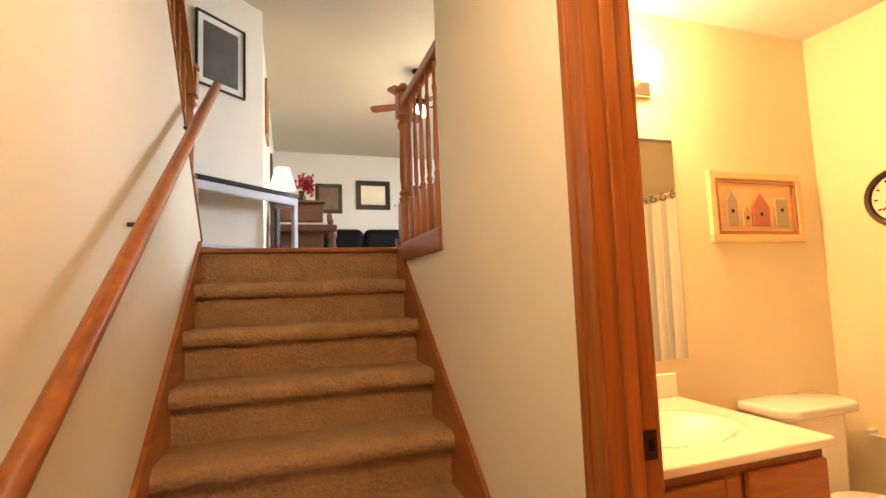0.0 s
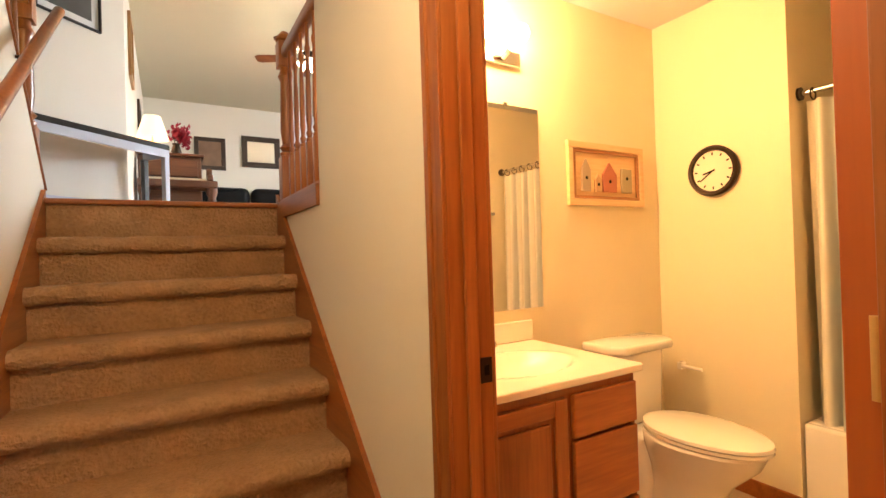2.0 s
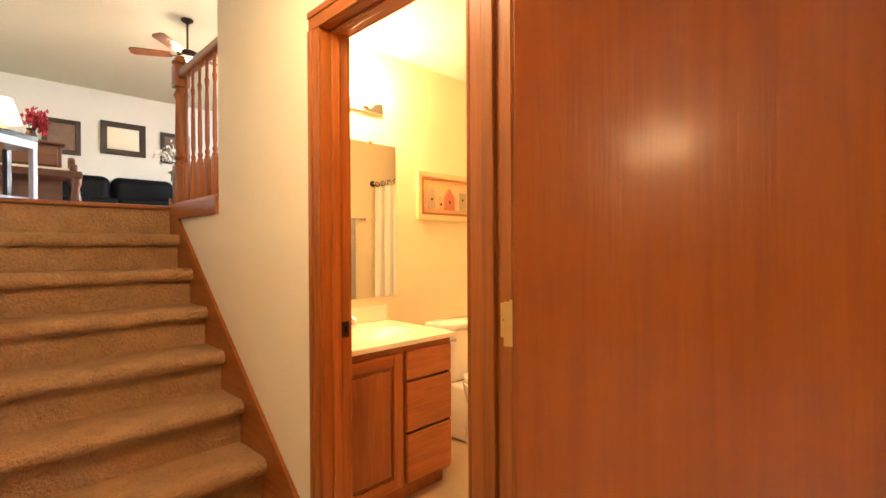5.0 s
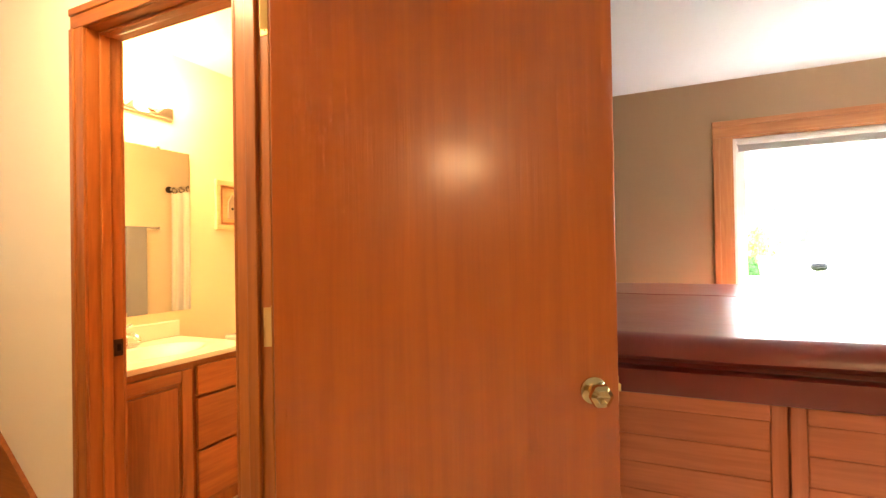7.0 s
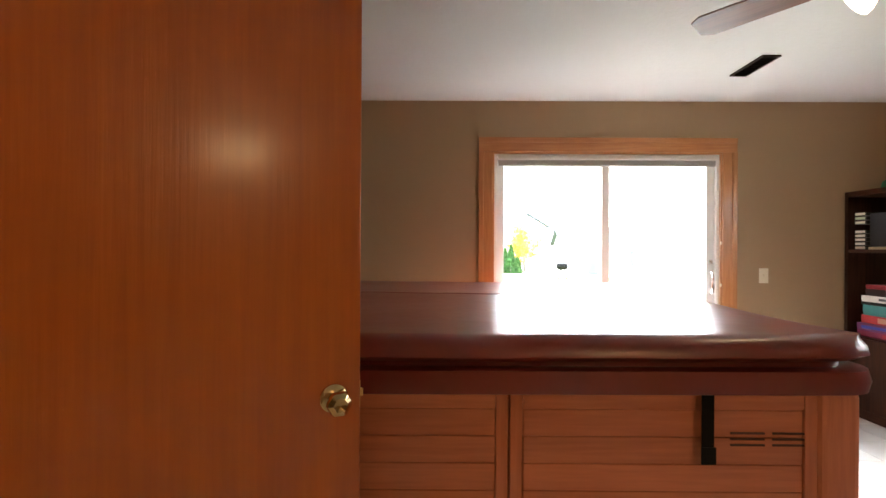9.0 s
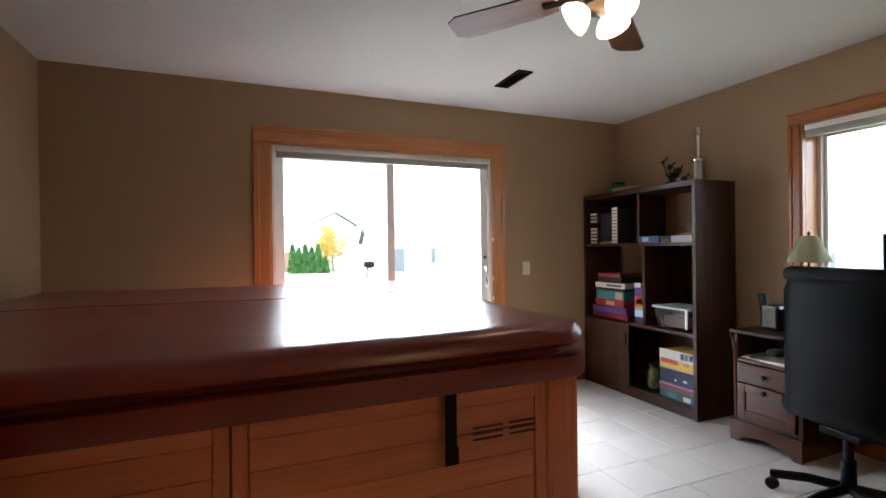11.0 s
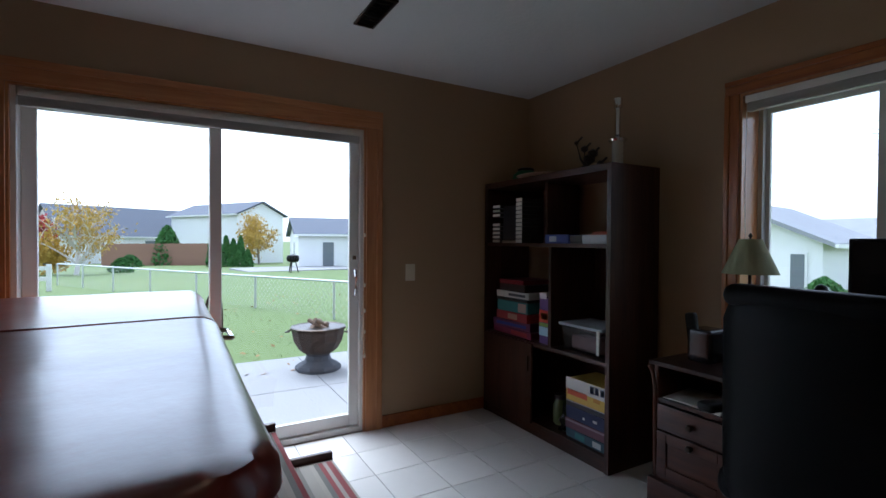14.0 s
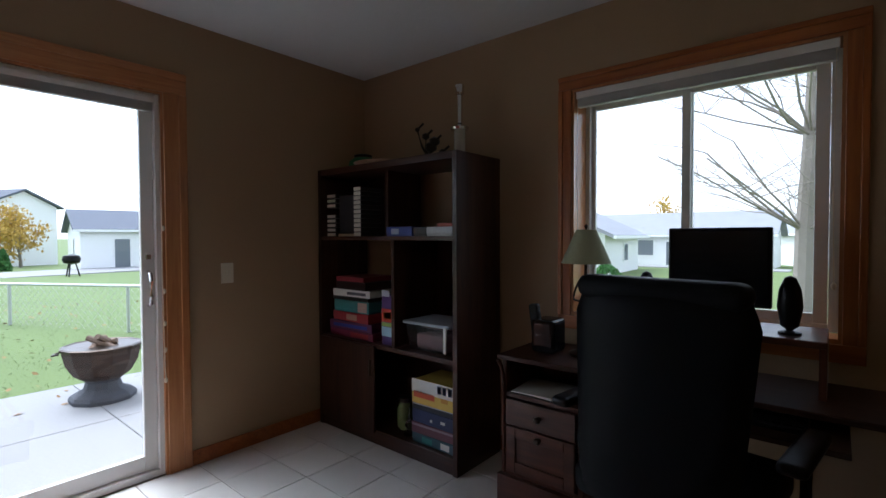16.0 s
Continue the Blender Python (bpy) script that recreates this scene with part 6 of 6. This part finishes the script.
for y0, y1 in ((0.05, 0.975), (1.025, 1.95)):
    part("pane", box(0.04, 0.046, y0, y1, 0.05, 1.35), GLASS, uw).visible_shadow = False

# ---- outside ----
def lie(x, y):
    """Height of the lawn."""
    d = math.hypot(x - 3, y + 3)
    return -0.13 - 0.022 * min(max(0.0, d - 8), 60) + 0.02 * noise.noise((x * 0.4, y * 0.4, 0)) * min(1, max(0, d - 2) / 5)
def ground_mesh():
    bm = bmesh.new()
    rad = [0.5, 1.5, 2.5, 3.5, 4.5, 5.5, 6.5, 8, 10, 12, 15, 18, 22, 27, 33, 40, 50, 65, 90, 140, 260, 600, 1500]
    n = 96
    rings = []
    for r in rad:
        rings.append([bm.verts.new((3 + r * math.cos(2 * math.pi * k / n), -3 + r * math.sin(2 * math.pi * k / n), lie(3 + r * math.cos(2 * math.pi * k / n), -3 + r * math.sin(2 * math.pi * k / n)))) for k in range(n)])
    bm.faces.new(rings[0])
    for u, v in zip(rings, rings[1:]):
        for k in range(n):
            bm.faces.new((u[k], u[(k + 1) % n], v[(k + 1) % n], v[k]))
    return bm
GRASS = paint("autumn_lawn", (0.125, 0.180, 0.050), 0.9, 35, 0.5, 0.30, big=0.6)
single("ground", ground_mesh(), GRASS, "green autumn lawn reaching to the horizon", "ground", kind="structure", smooth=True)
pav = thing("patio_slab", "pale concrete patio slabs outside the sliding door", "patio", (3.0, -3.0, -0.2), kind="structure")
for x0, x1 in ((0.002, 1.2), (1.206, 2.42)):
    for y0 in (-5.0, -3.0, -1.0, 1.0):
        part("slab", box(x0, x1, y0 + 0.003, y0 + 1.997, 0, 0.13, 0.006), CONCRETE, pav)
blades = bmesh.new()
rng = random.Random(9)
GB = []
for _ in range(9000):
    x, y = rng.uniform(5.42, 10.5), rng.uniform(-9, 1.5)
    z, h, a, w = lie(x, y) - 0.005, rng.uniform(0.012, 0.032), rng.uniform(0, 6.28), 0.004
    dx, dy = math.cos(a) * w, math.sin(a) * w
    v = [blades.verts.new(p) for p in ((x - dx, y - dy, z), (x + dx, y + dy, z), (x + rng.gauss(0, 0.02), y + rng.gauss(0, 0.02), z + h))]
    blades.faces.new(v)
single("grass", blades, GRASS, "short blades of lawn grass beyond the patio", "grass", kind="stuff")
fallen = bmesh.new()
for _ in range(420):
    x, y = (rng.uniform(4.6, 5.4), rng.uniform(-7, 0)) if rng.random() < 0.12 else (rng.uniform(5.4, 13), rng.uniform(-9, 1))
    z = (-0.066 if x < 5.4 else lie(x, y) + 0.035)
    q, s = Euler((rng.gauss(0, 0.3), rng.gauss(0, 0.3), rng.uniform(0, 6.3))).to_matrix(), rng.uniform(0.02, 0.045)
    v = [fallen.verts.new(Vector((x, y, z)) + q @ Vector(p)) for p in ((-s, 0, 0), (0, -s * 0.6, 0), (s, 0, 0.003), (0, s * 0.6, 0))]
    fallen.faces.new(v)
single("fallen_leaves", fallen, paint("dry_leaves", (0.30, 0.17, 0.06), 0.8, 30, 0.1, 0.5), "scattered dry leaves on lawn and patio", "leaves", kind="stuff")

# fire pit
fp = thing("fire_pit", "stone-look fire bowl on a pedestal with ash and logs", "fire pit", (4.79, -4.07, -0.07))
STONE = wood("weathered_bowl_stone", (0.065, 0.036, 0.024), (0.022, 0.017, 0.014), "X", 0.8, 0.0, 1.0)
GREY = paint("grey_cast_stone", (0.065, 0.07, 0.085), 0.8, 40, 0.3, 0.15)
part("foot", lathe([(0.23, 0), (0.235, 0.03), (0.22, 0.055), (0.17, 0.075), (0.135, 0.10), (0.12, 0.15), (0.15, 0.18)], 10), GREY, fp)
part("bowl", lathe([(0.15, 0.1805), (0.20, 0.22), (0.25, 0.31), (0.272, 0.41), (0.268, 0.43), (0.24, 0.42), (0.15, 0.36), (0.01, 0.345)], 12), STONE, fp)
part("rim", lathe([(0.255, 0.4205), (0.285, 0.425), (0.287, 0.445), (0.27, 0.452), (0.252, 0.445)], 12), BRONZE, fp)
for k in range(4):
    a = 0.7 + 1.5 * k
    part("log", tube((0.17 * math.cos(a), 0.17 * math.sin(a), 0.40), (-0.10 * math.cos(a + 0.5), -0.10 * math.sin(a + 0.5), 0.47 + 0.02 * k), 0.03, 0.024, 8), paint("burnt_wood", (0.22, 0.16, 0.12), 0.9, 40, 0.4, 0.4) if k == 0 else bpy.data.materials["burnt_wood"], fp)
for a in (0.9, 4.04):
    part("handle", pipe([(0.285 * math.cos(a), 0.285 * math.sin(a), 0.40), (0.33 * math.cos(a + 0.12), 0.33 * math.sin(a + 0.12), 0.39), (0.33 * math.cos(a + 0.3), 0.33 * math.sin(a + 0.3), 0.39), (0.285 * math.cos(a + 0.42), 0.285 * math.sin(a + 0.42), 0.40)], 0.008), BRONZE, fp, smooth=True)
# wrought iron patio chair
pc = thing("patio_chair", "black wrought-iron patio chair with a curved base", "patio chair", (4.15, -2.82, -0.07), 200)
IRON = BRONZE
part("seat", lathe([(0.19, 0.40), (0.225, 0.405), (0.22, 0.42), (0.10, 0.41)], 20), IRON, pc, smooth=True)
part("back_hoop", pipe([(0.21 * math.cos(t), 0.20 + 0.06 * math.sin(t), 0.42 + 0.50 * math.sin(t)) for t in np.linspace(0, math.pi, 15)], 0.010), IRON, pc, smooth=True)
for k in range(5):
    x = -0.13 + 0.065 * k
    part("back_rod", pipe([(x, 0.20, 0.42), (x * 1.05, 0.24, 0.7), (x, 0.255, 0.41 + 0.5 * math.sqrt(max(0.0, 1 - (x / 0.21) ** 2)))], 0.005, 6), IRON, pc, smooth=True)
for s in (-1, 1):
    part("leg_hoop", pipe([(s * 0.20, -0.22, 0.0), (s * 0.21, -0.20, 0.16), (s * 0.20, -0.12, 0.34), (s * 0.19, 0.0, 0.40), (s * 0.20, 0.12, 0.34), (s * 0.21, 0.20, 0.16), (s * 0.20, 0.22, 0.0)], 0.009), IRON, pc, smooth=True)
    part("brace", pipe([(s * 0.20, -0.18, 0.22), (s * 0.20, 0.0, 0.26), (s * 0.20, 0.18, 0.22)], 0.006), IRON, pc, smooth=True)
    part("arm", pipe([(s * 0.21, -0.16, 0.42), (s * 0.24, -0.17, 0.60), (s * 0.24, 0.02, 0.64), (s * 0.21, 0.21, 0.60)], 0.009), IRON, pc, smooth=True)

# low chain-link fence
cf = thing("chain_fence", "low galvanised pipe fence across the lawn", "fence", (8.0, -5.3, 0))
GALV = paint("galvanised_pipe", (0.55, 0.57, 0.58), 0.45, 40, 0.05, 0.1, 0.6)
a0, a1 = Vector((-4.2, -1.95, 0)), Vector((13.1, 6.1, 0))
part("top_rail", tube((a0.x, a0.y, 0.60), (a1.x, a1.y, 0.40), 0.022, seg=8), GALV, cf, smooth=True)
for k in range(9):
    p = a0.lerp(a1, k / 8)
    part("post", tube((p.x, p.y, lie(p.x + 8, p.y - 5.3) - 0.1), (p.x, p.y, 0.60 - 0.2 * k / 8), 0.024, seg=8), GALV, cf, smooth=True)
wires = bmesh.new()
for k in range(150):
    f0 = k / 150
    for df in (0.012, -0.012):
        p, q = a0.lerp(a1, f0), a0.lerp(a1, min(1, max(0, f0 + df * 3)))
        join(wires, tube((p.x, p.y, lie(p.x + 8, p.y - 5.3)), (q.x, q.y, 0.60 - 0.2 * f0), 0.0016, seg=3))
tagged(part("mesh_wires", wires, GALV, cf), kind="stuff")
# white rail fence
wf = thing("white_rail_fence", "white vinyl rail fence at the garden corner", "fence", (18.0, 0.4, lie(18, 0.4)))
for k in range(4):
    part("post", box(-0.06, 0.06, 0.02 + 1.6 * k, 0.14 + 1.6 * k, -0.1, 0.80, 0.01), VINYL_WHITE, wf)
for z in (0.30, 0.62):
    part("rail", box(-0.02, 0.02, 0.15, 4.8, z, z + 0.12, 0.005), VINYL_WHITE, wf)

# wooden garden fence
gf = thing("wooden_fence", "reddish-brown board fence behind the lawn", "fence", (45.0, -4.6, 0))
FB = paint("fence_board_stain", (0.30, 0.17, 0.12), 0.85, 30, 0.2, 0.2)
e0, e1 = Vector((-0.5, -1.6, 0)), Vector((4.4, 7.2, 0))
ang = math.degrees(math.atan2((e1 - e0).y, (e1 - e0).x))
nb = 60
proto = mesh("fence_board", box(-0.078, 0.078, -0.012, 0.012, 0, 1.9), FB)
for k in range(nb):
    p = e0.lerp(e1, (k + 0.5) / nb)
    b = new("board", proto)
    b.parent = gf
    b.matrix_basis = pose(p.x, p.y, lie(45 + p.x, -4.6 + p.y) - 0.02 + 0.02 * math.sin(k * 1.7), 0, 0, ang)
for z in (0.4, 1.4):
    part("rail", tube((e0.x + 0.04, e0.y, lie(45, -6) + z), (e1.x + 0.04, e1.y, lie(49, 2.5) + z), 0.04, seg=6), FB, gf)

SIDING = paint("white_siding", (0.82, 0.82, 0.81), 0.7, 8, 0.1, 0.03)
ROOF = paint("slate_shingles", (0.10, 0.115, 0.145), 0.85, 12, 0.4, 0.2)
# shingles beyond the desk window, glare and haze put into a lighter colour
GLARE_ROOF = paint("glare_paled_shingles", (0.27, 0.28, 0.30), 0.85, 12, 0.4, 0.2)
PANE = paint("dark_window_pane", (0.16, 0.18, 0.20), 0.15, 5, 0, 0.1)
def house(name, label, where, rz, w, d, eave, ridge, wins=(), over=0.35, ridge_x=0.0, shingle=ROOF):
    """A gabled house; the ridge runs along local y, the gable faces local -y."""
    h = thing(name, label, "house", where, rz)
    pts = [(-w, -1.0), (w, -1.0), (w, eave), (ridge_x, ridge), (-w, eave)]
    bm = slab(pts, 0, d)
    for v in bm.verts:
        v.co = Vector((v.co.x, v.co.z, v.co.y))
    part("wall", bm, SIDING, h)
    for s in (-1, 1):
        ex, ez = s * (w + over), eave - (ridge - eave) / w * over
        rp = [(ridge_x, ridge + 0.02), (ex, ez + 0.02), (ex, ez + 0.17), (ridge_x, ridge + 0.19)]
        bm = slab(rp, -over, d + over)
        for v in bm.verts:
            v.co = Vector((v.co.x, v.co.z, v.co.y))
        part("roof", bm, shingle, h, "blue-grey shingle roof")
        part("gutter", box(min(ex, ex + s * 0.1), max(ex, ex + s * 0.1), -over, d + over, ez, ez + 0.14), SIDING, h)
    for face, u, z, ww_, hh_ in wins:
        if face == "g":
            fr = part("window", box(u - ww_ / 2, u + ww_ / 2, -0.06, -0.002, z, z + hh_), SIDING, h)
            part("pane", box(u - ww_ / 2 + 0.07, u + ww_ / 2 - 0.07, -0.075, -0.061, z + 0.07, z + hh_ - 0.07), PANE, fr)
        else:
            s = -1 if face == "l" else 1
            x0, x1 = sorted((s * (w + 0.002), s * (w + 0.06)))
            fr = part("window", box(x0, x1, u - ww_ / 2, u + ww_ / 2, z, z + hh_), SIDING, h)
            x0, x1 = sorted((s * (w + 0.061), s * (w + 0.075)))
            part("pane", box(x0, x1, u - ww_ / 2 + 0.07, u + ww_ / 2 - 0.07, z + 0.07, z + hh_ - 0.07), PANE, fr)
    return h
# gable towards the slider; ridge away from it
house("neighbour_house", "tall white gabled house behind the hedge", (51.2, -10.6, -1.1), -62, 2.7, 12, 5.0, 6.2)
house("neighbour_house", "white house with a dark slate roof behind the fence", (61.0, 8.5, -1.2), 180 + 28, 4.2, 17, 2.9, 5.9, [("r", 3, 1.2, 1.2, 1.2), ("r", 8, 1.2, 1.2, 1.2), ("r", 13, 1.2, 1.2, 1.2)])
house("neighbour_house", "low white house with a blue-grey roof and a patio", (37.5, -10.9, -0.85), 180 - 8, 4.3, 16, 2.55, 3.75, [("r", 2.0, 0.1, 0.9, 2.0), ("r", 4.6, 0.9, 0.5, 1.2), ("g", 0.8, 0.9, 0.5, 1.2)])
house("neighbour_house", "white ranch house beyond the desk window", (10.62, -21.55, -0.66), 188, 3.2, 7.6, 2.0, 3.5, [("g", 2.5, 0.05, 0.55, 1.6), ("g", 0.6, 0.9, 0.8, 0.7), ("r", 4.0, 0.7, 0.9, 0.9)], 0.42, 0.0, GLARE_ROOF)
house("neighbour_house", "grey-roofed house with a garage across the street", (15.0, -38.0, -0.95), 90, 3.0, 12, 2.3, 3.6, [("r", 5.2, 0.9, 1.2, 1.1), ("r", 7.4, 0.3, 1.9, 1.6)], 0.35, 0.0, GLARE_ROOF)
single("driveway", moved(box(-6, 6, -0.9, 0.9, 0, 0.05, 0.01), pose(8, -33.2, lie(8, -33.2) + 0.02)), CONCRETE, "pale concrete driveway across the lawn", "driveway", kind="structure")
house("neighbour_house", "far pale house with a grey roof", (-2.0, -42.0, -1.0), 205, 3.5, 10, 2.4, 3.9, [("g", 0, 0.8, 1.6, 1.2)], 0.35, 0.0, GLARE_ROOF)
gr = thing("barbecue_grill", "black kettle barbecue on the neighbour's patio", "grill", (26.7, -8.5, lie(26.7, -8.5)))
part("kettle", lathe([(0.05, 0.55), (0.3, 0.62), (0.36, 0.78), (0.30, 0.95), (0.05, 1.02)], 16), BLACK, gr, smooth=True)
for a in (0.5, 2.6, 4.7):
    part("leg", tube((0.15 * math.cos(a), 0.15 * math.sin(a), 0.6), (0.3 * math.cos(a), 0.3 * math.sin(a), 0), 0.03), BLACK, gr)
part("side_table", box(-0.5, 0.5, -0.15, 0.15, 0.72, 0.76), BLACK, gr)
single("neighbour_patio", moved(box(-2.2, 2.2, -3.5, 3.5, 0, 0.12, 0.02), pose(31, -9.6, lie(30, -9.5) - 0.04, 0, 0, 8)), CONCRETE, "pale paved patio beside the low house", "patio", kind="structure")

# trees
BARK, PALEBARK = paint("grey_bark", (0.26, 0.23, 0.20), 0.9, 25, 0.6, 0.3), paint("white_birch_bark", (0.62, 0.59, 0.55), 0.8, 12, 0.3, 0.3)
def tree(name, label, where, height, trunk, bark, seed, leaves=None, leaf_n=0, leaf=0.1, depth=4, spread=0.6, lean=0.0, limbs=7, thin=0.42, wobble=0.10):
    """A tapered trunk with forking limbs and, where it has them, a thin crown of small leaves."""
    rg = random.Random(seed)
    t = thing(name, label, "tree", where)
    wood_bm, tips = bmesh.new(), []
    def grow(p, d, ln, r, k):
        pts, q = [p], p
        for _ in range(4):
            d = (d + Vector([rg.gauss(0, wobble if k == depth else 0.12) for _ in range(3)]) + Vector((0, 0, 0.03))).normalized()
            q = q + d * ln / 4
            pts.append(q)
        bm2 = bmesh.new()
        rings = []
        seg = 8 if k >= depth - 1 else 5
        for i, pp in enumerate(pts):
            rr = r * (1 - 0.5 * i / 4)
            qq = d.to_track_quat("Z", "Y")
            rings.append([bm2.verts.new(pp + qq @ Vector((rr * math.cos(6.2832 * j / seg), rr * math.sin(6.2832 * j / seg), 0))) for j in range(seg)])
        for u, v in zip(rings, rings[1:]):
            for j in range(seg):
                bm2.faces.new((u[j], u[(j + 1) % seg], v[(j + 1) % seg], v[j]))
        join(wood_bm, bm2)
        if k <= 1:
            tips.extend(pts[1:])
        if k == 0:
            return
        n = limbs if k == depth else rg.randint(3, 4)
        for i in range(n):
            f = rg.uniform(0.2, 1.0)
            b = pts[min(4, max(1, round(4 * f)))]
            a = rg.uniform(0, 6.28)
            side = Vector((math.cos(a), math.sin(a), rg.uniform(0.1, 0.7)))
            nd = (d * (1 - spread) + side * spread).normalized()
            grow(b, nd, ln * rg.uniform(0.5, 0.72) * (0.62 if thin < 0.3 and k == depth else 1.0), r * (thin if k == depth else 0.46) * rg.uniform(0.8, 1.1), k - 1)
    grow(Vector((0, 0, -0.2)), Vector((lean, 0, 1)).normalized(), height * 0.55, trunk, depth)
    part("trunk", wood_bm, bark, t, smooth=True)
    if leaves:
        bm = bmesh.new()
        for _ in range(leaf_n):
            c = rg.choice(tips) + Vector([rg.gauss(0, leaf * 2.2) for _ in range(3)])
            q = Euler([rg.uniform(0, 6.3) for _ in range(3)]).to_matrix()
            a = leaf * rg.uniform(0.6, 1.3)
            bm.faces.new([bm.verts.new(c + q @ Vector(p)) for p in ((-a, 0, 0), (0, -a * 0.6, 0), (a, 0, 0), (0, a * 0.6, 0))])
        part("crown", bm, leaves, t)
    return t
YELLOW, REDL, GREENL = paint("yellow_leaves", (0.50, 0.33, 0.06), 0.7, 3, 0, 0.4), paint("red_leaves", (0.42, 0.05, 0.05), 0.7, 3, 0, 0.3), paint("conifer_leaves", (0.06, 0.17, 0.04), 0.8, 3, 0, 0.4)
tree("bare_tree", "tall bare grey tree outside the desk window", (0.62, -13.6, lie(0.6, -13.6)), 12.5, 0.17, BARK, 5, depth=4, spread=0.86, limbs=56, thin=0.16, wobble=0.012)
tree("birch_tree", "white birch with thin yellow autumn leaves", (30.3, 1.6, lie(30, 1.5)), 5.6, 0.13, PALEBARK, 2, YELLOW, 2200, 0.08, 3, 0.62, 0.25, 12)
tree("autumn_tree", "small tree with yellow leaves by the birch", (31.0, 2.8, lie(31, 2.8)), 2.7, 0.08, BARK, 8, YELLOW, 2600, 0.10, 3, 0.75, 0, 9)
tree("autumn_tree", "yellow autumn tree beside the white house", (46.8, -9.7, lie(47, -9.7)), 5.0, 0.12, BARK, 12, YELLOW, 2200, 0.13, 3, 0.6)
tree("red_tree", "bright red autumn tree behind the fence", (58.5, 8.7, lie(58, 8.7)), 6.0, 0.15, BARK, 3, REDL, 3000, 0.16, 3, 0.65)
tree("autumn_tree", "thin orange tree far beyond the desk window", (12.2, -46.0, -1.0), 5.0, 0.12, BARK, 22, YELLOW, 1600, 0.14, 3, 0.6)
def conifer(name, label, where, r, h, seed, n=900, leaf=0.12):
    rg = random.Random(seed)
    t = thing(name, label, "shrub", where)
    part("trunk", tube((0, 0, -0.1), (0, 0, h * 0.8), 0.06, 0.02, 6), BARK, t)
    bm = bmesh.new()
    for _ in range(n):
        f = rg.random() ** 0.8
        rr = r * (1 - f) ** 0.55 * rg.uniform(0.55, 1.08)
        a = rg.uniform(0, 6.28)
        c = Vector((rr * math.cos(a), rr * math.sin(a), h * f))
        q = Euler([rg.uniform(0, 6.3) for _ in range(3)]).to_matrix()
        s = leaf * rg.uniform(0.6, 1.3)
        bm.faces.new([bm.verts.new(c + q @ Vector(p)) for p in ((-s, 0, 0), (0, -s * 0.6, 0), (s, 0, 0), (0, s * 0.6, 0))])
    part("crown", bm, GREENL, t)
    return t
for k in range(6):
    f = k / 5
    x, y = 40.1 - 1.5 * f, -5.3 - 2.4 * f
    conifer("arborvitae", "bright green arborvitae in a short hedge", (x, y, lie(x, y)), 0.42, (2.35 - 0.25 * (k % 2)) if k < 5 else 1.3, 30 + k)
conifer("evergreen_bush", "round dark evergreen in front of the slate roof", (47.6, -2.3, lie(47.6, -2.3)), 1.35, 3.4, 50, 1800, 0.16)
conifer("low_shrub", "low green shrub at the foot of the fence", (44.0, 0.2, lie(44, 0.2)), 1.0, 0.9, 51, 700, 0.12)
conifer("low_shrub", "low green shrub under the birch", (32.0, -0.2, lie(32, -0.2)), 0.7, 0.8, 52, 600, 0.10)
conifer("low_shrub", "low green shrub beside the ranch house", (7.0, -21.0, lie(7, -21)), 0.6, 0.55, 53, 600, 0.08)

# ---- floor tiles ----
P, G = 0.302, 0.005
def tile_mesh(w, d):
    return mesh("tile", box(-w / 2, w / 2, -d / 2, d / 2, -0.0055, 0.0, 0.0015, 1), TILE)
full = tile_mesh(P - G, P - G)
rest = bmesh.new()
i0, i1 = math.floor((WX - 1.956) / P), math.ceil((EX - 1.956) / P)
j0, j1 = math.floor((SY + 4.01) / P), math.ceil((NY + 4.01) / P)
for i in range(i0, i1 + 1):
    for j in range(j0, j1 + 1):
        xa, xb = max(1.956 + P * i + G / 2, WX), min(1.956 + P * (i + 1) - G / 2, EX)
        ya, yb = max(-4.01 + P * j + G / 2, SY), min(-4.01 + P * (j + 1) - G / 2, NY + 0.11)
        if xb - xa < 0.01 or yb - ya < 0.01:
            continue
        if xa < -1.3:
            box(xa, xb, ya, yb, -0.0055, 0.0, bm=rest)
            continue
        whole = xb - xa > P - G - 0.001 and yb - ya > P - G - 0.001
        t = new("tile", full if whole else tile_mesh(xb - xa, yb - ya))
        t.parent = tile_bed
        t.matrix_basis = pose((xa + xb) / 2, (ya + yb) / 2, 0.0005 * noise.noise((i * 1.3, j * 1.7, 0)), 0.05 * noise.noise((i, j, 3.3)), 0.05 * noise.noise((j, i, 1.3)))
tagged(part("tile_rows", rest, TILE, tile_bed), kind="stuff")
